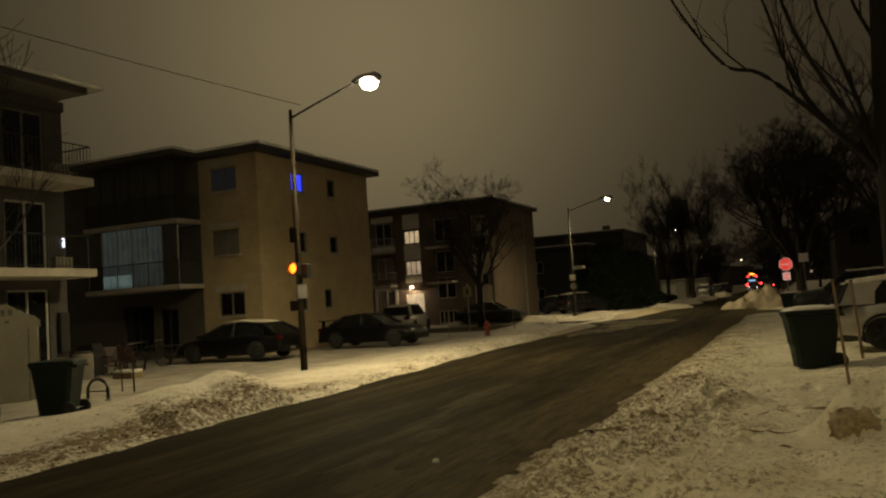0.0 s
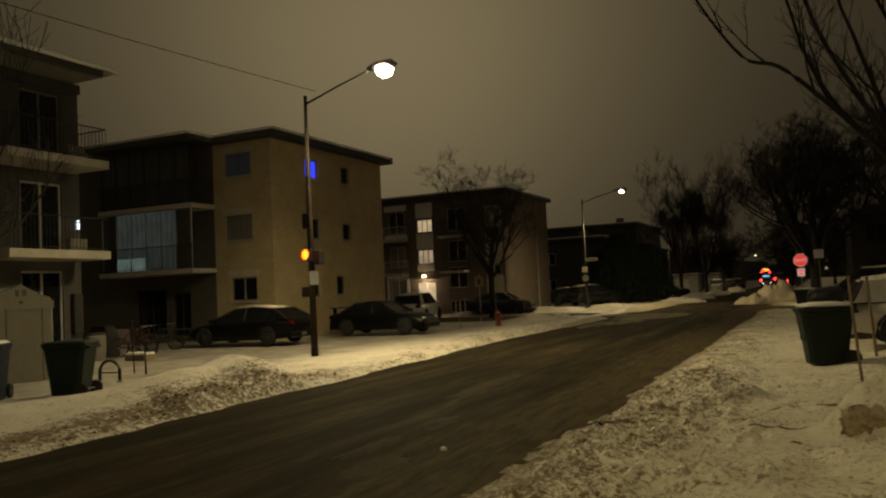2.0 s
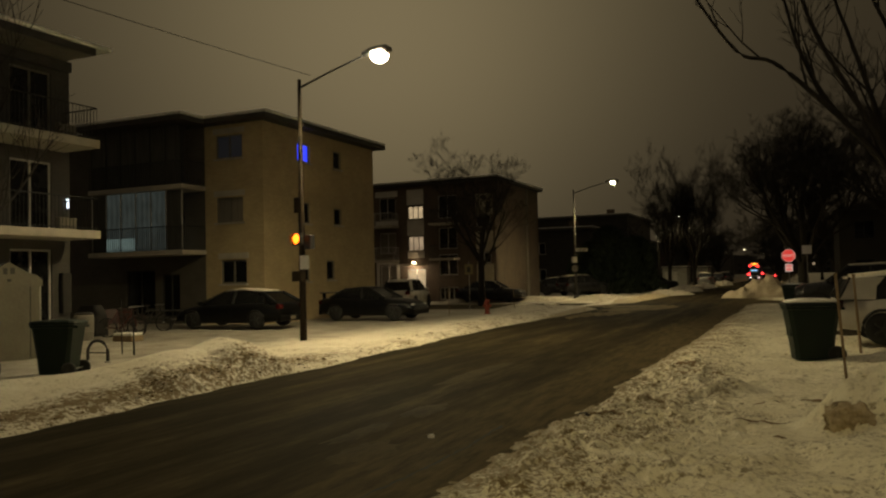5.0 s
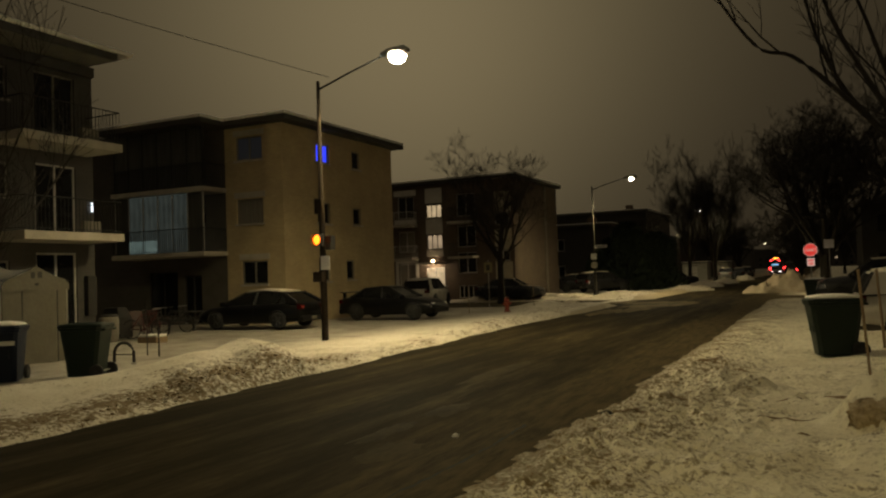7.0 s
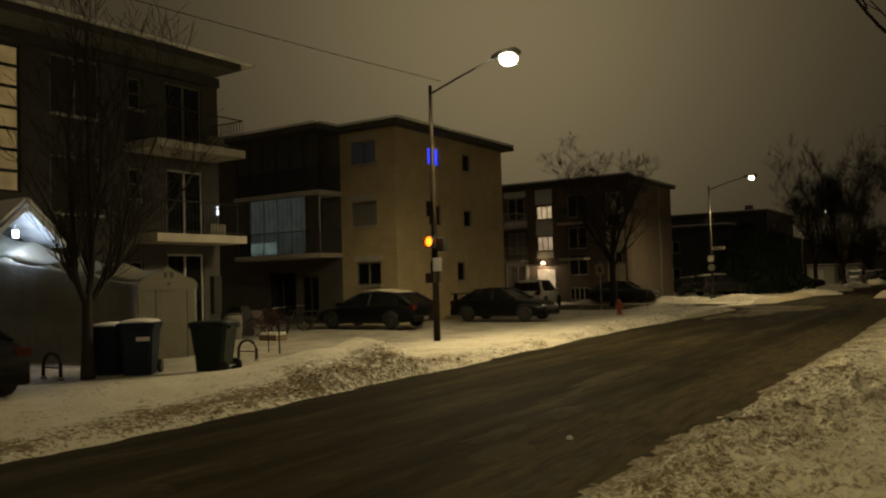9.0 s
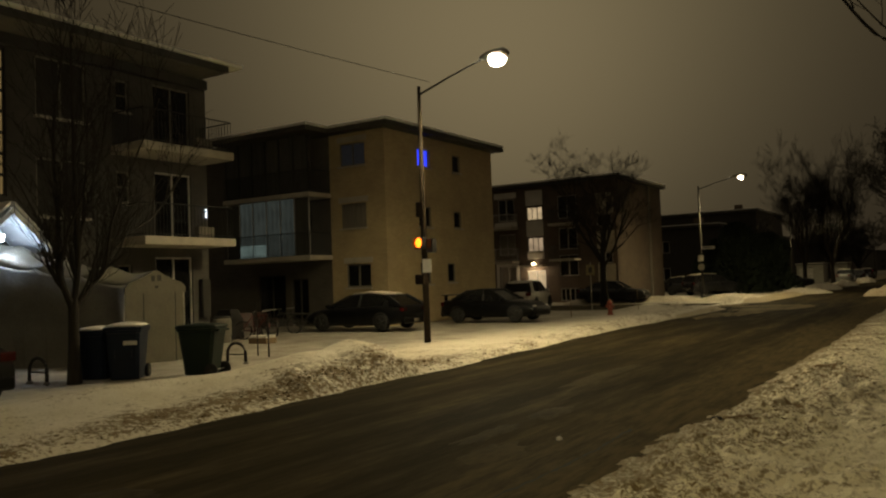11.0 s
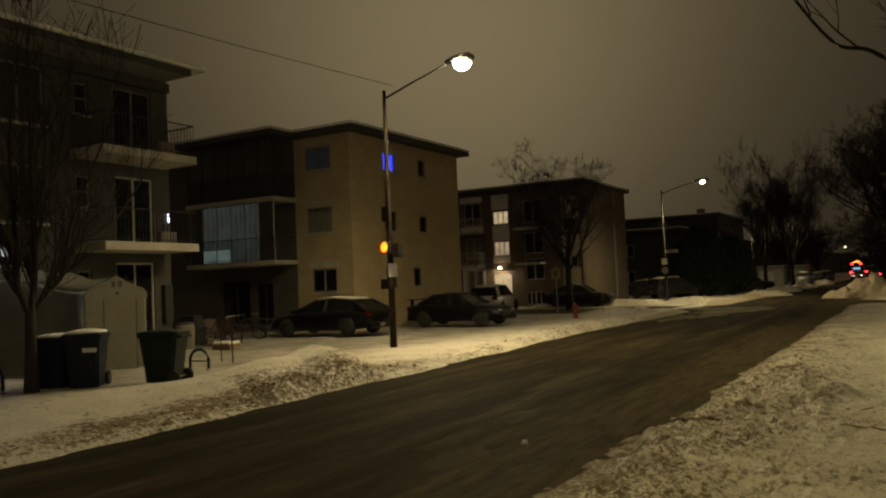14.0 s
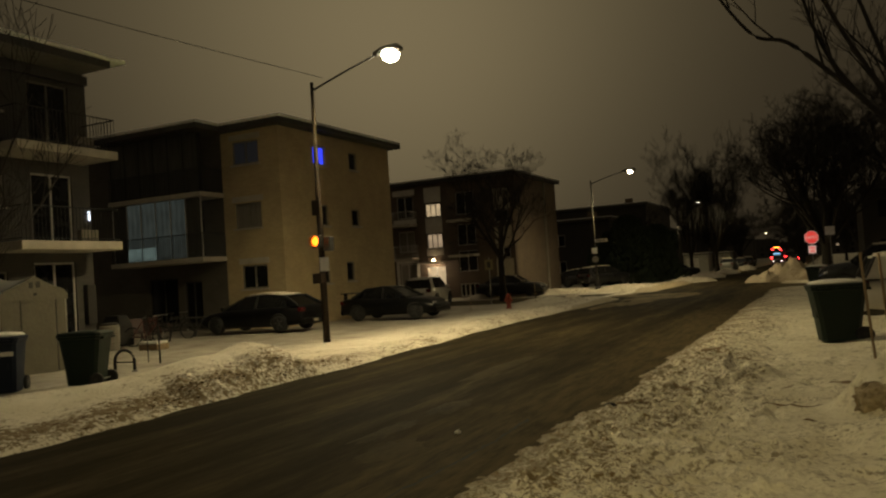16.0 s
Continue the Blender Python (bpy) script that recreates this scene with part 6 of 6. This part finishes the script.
# ---- clutter beside the tan building ----
def bicycle(place, turn, label, paint):
    t = thing("bicycle", place, label, "bicycle", turn=turn)
    for x in (-0.52, 0.52):
        wh = thing("wheel", (0, 0, 0), "", "")
        wh.parent = t
        wh.matrix_basis = pose(x, 0, 0.33, 90, 0, 0)
        ring = bmesh.new()
        tube(ring, [(0.32 * math.cos(a), 0.32 * math.sin(a), 0) for a in np.linspace(0, 2 * math.pi, 25)], [0.022] * 25, 5, False)
        part("tyre", ring, M_RUBBER, wh)
        part("hub", rod((0, 0, -0.04), (0, 0, 0.04), 0.03), M_METAL, wh)
    for p, q in (((-0.52, 0, 0.33), (-0.15, 0, 0.85)), ((-0.52, 0, 0.33), (-0.05, 0, 0.30)), ((-0.05, 0, 0.30), (-0.18, 0, 0.95)), ((-0.05, 0, 0.30), (0.38, 0, 0.80)), ((-0.15, 0, 0.82), (0.36, 0, 0.86)), ((0.52, 0, 0.33), (0.36, 0, 0.98))):
        part("frame_tube", rod(p, q, 0.02, 6), paint, t)
    part("saddle", bevelled(boxes((-0.32, -0.06, -0.07, 0.07, 0.95, 1.0)), 0.02), M_RUBBER, t)
    part("handlebar", rod((0.36, -0.28, 1.0), (0.36, 0.28, 1.0), 0.015), M_METAL, t)
    return t


bicycle((-21.2, 20.6, 0.0), 20, "dull red bicycle leaning in the dark by the wall", M_DARKRED)
bicycle((-22.0, 21.8, 0.0), -10, "dark bicycle leaning in the dark by the wall", M_BLACKM)
bicycle((-22.6, 23.4, 0.0), 10, "dark bicycle leaning in the dark by the wall", M_BLACKM)
bbq = thing("covered_barbecue", (-22.4, 20.4, 0), "barbecue under a pale cover beside the wall", "barbecue")
part("cover", bevelled(loft([[(-0.5, -0.3, 0.05), (0.5, -0.3, 0.05), (0.5, 0.3, 0.05), (-0.5, 0.3, 0.05)], [(-0.46, -0.28, 0.75), (0.46, -0.28, 0.75), (0.46, 0.28, 0.75), (-0.46, 0.28, 0.75)], [(-0.3, -0.2, 1.1), (0.3, -0.2, 1.1), (0.3, 0.2, 1.1), (-0.3, 0.2, 1.1)]]), 0.04, 2), M_COVER, bbq)
part("wheel", rod((-0.4, -0.32, 0.08), (-0.4, 0.32, 0.08), 0.08, 12), M_RUBBER, bbq)
crate = thing("storage_crate", (-19.3, 19.0, 0.02), "low pale crate with snow on top", "crate")
part("box", bevelled(boxes((-0.4, 0.4, -0.25, 0.25, 0.0, 0.18)), 0.02), M_WOOD, crate)
part("snow", bevelled(boxes((-0.39, 0.39, -0.24, 0.24, 0.182, 0.26)), 0.04, 2), M_SNOW, crate)

drum = thing("storage_drum", (-21.3, 19.1, 0.0), "pale grey plastic drum standing by the wall", "drum")
part("body", lathe([(0.26, 0.0), (0.30, 0.05), (0.32, 0.35), (0.32, 0.75), (0.29, 0.84)], 18), M_CURTAIN, drum, "", True)
part("lid", lathe([(0.30, 0.842), (0.31, 0.87), (0.22, 0.92), (0.05, 0.93)], 18), M_COVER, drum, "dark lid", True)
for z in (0.28, 0.58):
    part("rib", lathe([(0.321, z - 0.02), (0.335, z), (0.321, z + 0.02)], 18), M_CURTAIN, drum)


def lounge_chair(place, turn, label):
    """A stacking plastic garden chair."""
    t = thing("garden_chair", place, label, "chair", "garden chairs", turn=turn)
    part("seat", bevelled(boxes((-0.25, 0.25, -0.24, 0.24, 0.40, 0.44)), 0.02), M_TOYRED, t)
    part("backrest", loft([[(x, 0.22, 0.44), (x, 0.26, 0.44), (x * 0.9, 0.38, 0.92), (x * 0.9, 0.34, 0.92)] for x in (-0.24, -0.08, 0.08, 0.24)]), M_TOYRED, t)
    for sx in (-1, 1):
        part("armrest", bevelled(boxes((sx * 0.27 - 0.025, sx * 0.27 + 0.025, -0.22, 0.28, 0.62, 0.65)), 0.01), M_TOYRED, t)
        for y in (-0.2, 0.22):
            part("leg", rod((sx * 0.28, y * 1.1, 0.0), (sx * 0.25, y, 0.62 if y < 0 else 0.42), 0.022, 6), M_TOYRED, t)
    return t


chair = lounge_chair((-22.3, 21.3, 0.0), 60, "faded red plastic garden chair by the wall")
copy_thing(chair, pose(-22.1, 22.1, 0.0, 0, 0, 100))
bench = thing("picnic_table", (-22.9, 24.7, 0.0), "dark wooden picnic table under the balcony", "table")
part("tabletop", boxes(*[(-0.9, 0.9, -0.38 + 0.155 * k, -0.24 + 0.155 * k, 0.70, 0.74) for k in range(5)]), M_DARKB, bench)
for y in (-0.72, 0.72):
    part("bench_seat", boxes((-0.9, 0.9, y - 0.13, y + 0.13, 0.42, 0.46)), M_DARKB, bench)
for x in (-0.65, 0.65):
    part("leg", boxes((x - 0.03, x + 0.03, -0.85, 0.85, 0.36, 0.42)), M_DARKB, bench)
    for sy in (-1, 1):
        part("leg", rod((x + 0.035, sy * 0.75, 0.0), (x + 0.035, sy * 0.25, 0.70), 0.035, 5), M_DARKB, bench)

# ---- dark house behind the driveway, east side ----
hs = thing("house", (0, 0, 0), "dark two-storey house behind the parked cars", "house")
hh = [(9.5 + 3 * k, 10.9 + 3 * k, z, z + 1.3) for k in range(3) for z in (1.0, 3.9)]
part("wall", wall_with_holes(bmesh.new(), "x", 33.0, 0.3, 7.5, 20, -0.1, 6.2, hh), M_DARKB, hs)
part("side_wall", boxes((7.5, 7.8, 33.31, 45, -0.1, 6.2)), M_DARKB, hs)
for o in hh:
    window(hs, "x", 33.0, *o)
interior(hs, 7.9, 19.9, 33.5, 45, 0, 6.1)
part("roof", boxes((7.1, 20.4, 32.6, 45.4, 6.22, 6.45)), M_FASCIA, hs)


# ---- snow piles, clods and road patches ----
def pile(name, place, radius, height, seed, material, label):
    rng = random.Random(seed)
    n, m = 72, 26
    verts, faces = [(0, 0, height)], []
    for i in range(1, m + 1):
        f = i / m
        for k in range(n):
            a = 2 * math.pi * k / n
            rr = f * (1 + 0.18 * math.sin(2 * a + seed) + 0.10 * math.sin(5 * a + 2 * seed))
            z = height * max(0.0, 1 - f ** 2.3) ** 0.85
            nz = noise.noise(Vector((rr * math.cos(a) * 3, rr * math.sin(a) * 3, seed))) * 0.62 * height + noise.noise(Vector((rr * math.cos(a) * 8, rr * math.sin(a) * 8, seed))) * 0.30 * height + noise.noise(Vector((rr * math.cos(a) * 21, rr * math.sin(a) * 21, seed))) * 0.14 * height
            verts.append((rr * math.cos(a) * radius[0], rr * math.sin(a) * radius[1], z + nz * (1 - f ** 3) * 0.8 - (0.2 if i == m else 0)))
    for k in range(n):
        faces.append((0, 1 + k, 1 + (k + 1) % n))
    for i in range(m - 1):
        for k in range(n):
            a, b = 1 + i * n + k, 1 + i * n + (k + 1) % n
            faces.append((a, a + n, b + n, b))
    ob = new(name, from_lists(name, verts, faces, material))
    ob.location = place
    return tagged(ob, label, "snow pile")


pile("snow_drift", (-2.35, 57.3, -0.05), (1.75, 1.8), 1.22, 3, M_HEAP, "tall dirty pile of ploughed snow at the corner")
pile("snow_drift", (-3.55, 56.6, -0.05), (1.3, 1.3), 0.62, 8, M_HEAP, "low dirty shoulder of the corner snow pile")
for k, (x, y, rx, ry, h) in enumerate(((-11.6, 39.0, 1.0, 0.8, 0.5), (-12.2, 52.6, 2.6, 1.0, 0.6), (-16.4, 52.2, 3.0, 0.9, 0.55), (-20.5, 51.3, 2.4, 0.9, 0.6), (-9.8, 66, 1.6, 2.4, 0.6), (-10.2, 78, 1.6, 3.0, 0.7), (-10.0, 92, 1.4, 3.0, 0.7), (-9.6, 110, 1.4, 4.0, 0.8), (-3.0, 75, 1.5, 4.0, 0.6), (-3.0, 95, 1.4, 5.0, 0.6))):
    pile("snow_drift", (x, y, -0.04), (rx, ry), h * 0.68, 10 + k, M_SNOW_D, "ploughed snow heap at the road edge")


def clods(name, spots, material, label, seed, poly=1):
    """Loose lumps lying on the snow."""
    rng = np.random.RandomState(seed)
    base = bmesh.new()
    bmesh.ops.create_icosphere(base, subdivisions=1, radius=1.0)
    bv = np.array([v.co[:] for v in base.verts])
    bf = [[v.index for v in f.verts] for f in base.faces]
    base.free()
    verts, faces = [], []
    for x, y, z, s in spots:
        b = len(verts)
        j = bv * (1 + 0.35 * (rng.rand(len(bv), 1) - 0.5)) * s * np.array([1 + 0.5 * rng.rand(), 1 + 0.5 * rng.rand(), 0.7])
        verts += (j + [x, y, z + s * 0.25]).tolist()
        faces += [[i + b for i in f] for f in bf]
    return tagged(new(name, from_lists(name, verts, faces, material, False)), label, "snow", kind="stuff")


rng = np.random.RandomState(9)


def scatter(n, x0, x1, y0, y1, s0, s1, height, keep=None, power=2.2):
    xs, ys = x0 + (x1 - x0) * rng.rand(n), y0 + (y1 - y0) * rng.rand(n)
    ss = s0 + (s1 - s0) * rng.rand(n) ** power
    zs = height(xs, ys)
    m = zs > -0.03
    if keep is not None:
        m &= keep(xs, ys) > rng.rand(n)
    return list(zip(xs[m], ys[m], zs[m], ss[m]))


clods("snow_clods", scatter(3000, -2.6, 0.6, 4.6, 13, 0.006, 0.032, snow_right, lambda x, y: 0.15 + 0.6 * np.exp(-((x + 1.7) / 0.7) ** 2), 3.2) + scatter(700, -2.7, 0.0, 13, 24, 0.012, 0.04, snow_right, lambda x, y: 0.1 + np.exp(-((x + 1.8) / 0.6) ** 2), 2.5), M_SNOW_R, "loose frozen snow clods on the sidewalk", 1)
clods("snow_clods", scatter(2600, -12.0, -8.6, 7.5, 17, 0.01, 0.035, snow_left, lambda x, y: np.exp(-((x + 9.55) / 0.5) ** 2 - ((y - 11.9) / 2.3) ** 2)) + scatter(900, -10.6, -8.5, 4, 20, 0.01, 0.04, snow_left, lambda x, y: np.exp(-((x - left_edge(y) + 0.6) / 0.4) ** 2)) + scatter(700, -12.6, -9.2, 20, 40, 0.015, 0.06, snow_left, lambda x, y: np.exp(-((x - left_edge(y) + 0.6) / 0.5) ** 2)), M_SNOW_L, "loose dirty snow clods along the snowbank", 2)
clods("grit", scatter(2200, -11.2, -8.8, 6.5, 16, 0.004, 0.012, snow_left, lambda x, y: np.exp(-((x + 9.5) / 0.42) ** 2 - ((y - 11.8) / 2.6) ** 2)) + scatter(1800, -3.0, 0.4, 4.6, 16, 0.004, 0.013, snow_right, lambda x, y: 0.04 + np.exp(-((x + 2.3) / 0.6) ** 2)), M_DIRT, "brown frozen grit scattered on the snow", 3)
rock = solid("frozen_clod", lathe([(0.03, -0.02), (0.09, 0.0), (0.10, 0.04), (0.06, 0.085), (0.02, 0.09)], 9), M_BARK, "dark frozen clod lying on the snow", "clod", smooth=True)
rock.matrix_basis = pose(-2.5, 9.62, float(snow_right(np.array([-2.5]), np.array([9.62]))[0]) + 0.015, 8, 5, 30) @ Matrix.Diagonal((0.85, 0.6, 0.7, 1))


def road_patch(x, y, rx, ry, seed, material, label):
    """A thin ragged sheet of ice or packed snow frozen to the road."""
    n, m = 40, 5
    verts, faces = [], []
    for i in range(m + 1):
        f = i / m
        for k in range(n):
            a = 2 * math.pi * k / n
            e = 1 + 0.45 * noise.noise(Vector((2.2 * math.cos(a), 2.2 * math.sin(a), seed))) + 0.25 * noise.noise(Vector((6 * math.cos(a), 6 * math.sin(a), seed)))
            px, py = x + rx * f * e * math.cos(a), y + ry * f * e * math.sin(a)
            verts.append((px, py, float(road_height(np.array(px), np.array(py))) + 0.012 * (1 - f ** 3) + 0.002))
    for i in range(m):
        for k in range(n):
            a, b = i * n + k, i * n + (k + 1) % n
            faces.append((a, b, b + n, a + n))
    return tagged(new("ice_patch", from_lists("ice_patch", verts, faces, material)), label, "ice", "ice patches", "structure")


# far patches: slush with lamplight's wet shine painted into the colour
for k, (x, y, rx, ry) in enumerate(((-8.6, 44.0, 1.6, 1.3), (-10.8, 46.0, 0.9, 2.0), (-8.3, 40.5, 1.0, 1.8), (-7.9, 38.5, 0.7, 4.5), (-8.9, 35.0, 0.5, 2.6), (-6.9, 42.0, 0.9, 3.0), (-4.75, 8.2, 0.16, 0.7), (-4.7, 9.8, 0.22, 0.55), (-4.2, 7.3, 0.25, 0.5), (-6.4, 4.4, 0.35, 0.3), (-5.6, 14.0, 0.2, 1.6))):
    road_patch(x, y, rx, ry, 3 + k, M_SLUSH if y > 20 else M_ICE, "thin patch of packed snow on the asphalt")


def road_seam(points, seed):
    """An open crack in the asphalt, filled with dark grit; lies just proud of the surface."""
    rng = random.Random(seed)
    verts, faces = [], []
    for (xa, ya), (xb, yb) in zip(points, points[1:]):
        n = max(3, int(math.hypot(xb - xa, yb - ya) / 0.09))
        for k in range(n):
            f = k / n
            x = xa + (xb - xa) * f + rng.uniform(-0.018, 0.018)
            y = ya + (yb - ya) * f
            w = rng.uniform(0.006, 0.028)
            z = float(road_height(np.array(x), np.array(y))) + 0.005
            verts += [(x - w, y, z), (x + w, y, z)]
    for k in range(len(verts) // 2 - 1):
        faces.append((2 * k, 2 * k + 1, 2 * k + 3, 2 * k + 2))
    return tagged(new("road_seam", from_lists("road_seam", verts, faces, M_RUBBER)), "dark crack running along the asphalt", "crack", "", "structure")


road_seam([(-3.40, 5.4), (-3.34, 6.5), (-3.30, 7.8), (-3.36, 9.2)], 4)


def dirt_streak(x, y, rx, ry, seed):
    n, m = 28, 4
    verts, faces = [], []
    for i in range(m + 1):
        f = i / m
        for k in range(n):
            a = 2 * math.pi * k / n
            e = 1 + 0.7 * noise.noise(Vector((2.5 * math.cos(a), 2.5 * math.sin(a), seed))) + 0.3 * noise.noise(Vector((7 * math.cos(a), 7 * math.sin(a), seed)))
            px, py = x + rx * f * e * math.cos(a), y + ry * f * e * math.sin(a)
            verts.append((px, py, float(snow_right(np.array([px]), np.array([py]))[0]) + 0.012 * (1 - f ** 2) + 0.002))
    for i in range(m):
        for k in range(n):
            a, b = i * n + k, i * n + (k + 1) % n
            faces.append((a, b, b + n, a + n))
    return tagged(new("dirt_streak", from_lists("dirt_streak", verts, faces, M_DIRT)), "brown earth scraped bare on the trodden snow", "dirt", "dirt streaks", "structure")


for k, (x, y, rx, ry) in enumerate(((0.15, 11.6, 0.34, 0.07), (-0.35, 11.5, 0.10, 0.03), (-0.6, 11.3, 0.07, 0.03), (-0.3, 9.0, 0.06, 0.04), (-0.5, 9.9, 0.3, 0.03), (-1.9, 11.0, 0.25, 0.1), (-2.2, 9.9, 0.3, 0.09), (-1.6, 14.2, 0.35, 0.12), (0.4, 12.2, 0.2, 0.06), (-2.1, 15.5, 0.25, 0.2))):
    dirt_streak(x, y, rx, ry, 20 + k)

# frozen block of earth and snow sliced open in the heap by the drive
cols, rows_ = 44, 24
verts, faces = [], []
for j in range(rows_ + 1):
    for i in range(cols + 1):
        u, v = i / cols, j / rows_
        x = 0.13 + 0.52 * u
        z = 0.08 + (0.22 + 0.08 * math.sin(2.8 * u + 0.2) + 0.07 * noise.noise(Vector((x * 9, 1.0, 4.0)))) * v
        rim = max(0.0, 1 - min(u, 1 - u) * 7) ** 2 + max(0.0, 1 - (1 - v) * 4) ** 2
        y = 9.20 + 0.22 * rim + 0.10 * noise.noise(Vector((x * 6, z * 7, 2.0))) + 0.06 * noise.noise(Vector((x * 17, z * 17, 7.0))) + 0.03 * noise.noise(Vector((x * 40, z * 40, 3.0))) + 0.05 * v
        verts.append((x, y, z))
for j in range(rows_):
    for i in range(cols):
        a = j * (cols + 1) + i
        faces.append((a, a + 1, a + cols + 2, a + cols + 1))
block = new("earth_block", from_lists("earth_block", verts, faces, M_EARTHSNOW))
block.modifiers.new("depth", "SOLIDIFY").thickness = 0.16
tagged(block, "brown frozen block of earth bared in the snow heap", "earth")

chunk = solid("snow_chunk", lathe([(0.03, -0.01), (0.04, 0.01), (0.036, 0.025), (0.015, 0.04)], 7), M_SNOW, "small chunk of snow lying on the asphalt", "snow", smooth=True)
chunk.location = (-3.87, 8.2, float(road_height(np.array(-3.87), np.array(8.2))))
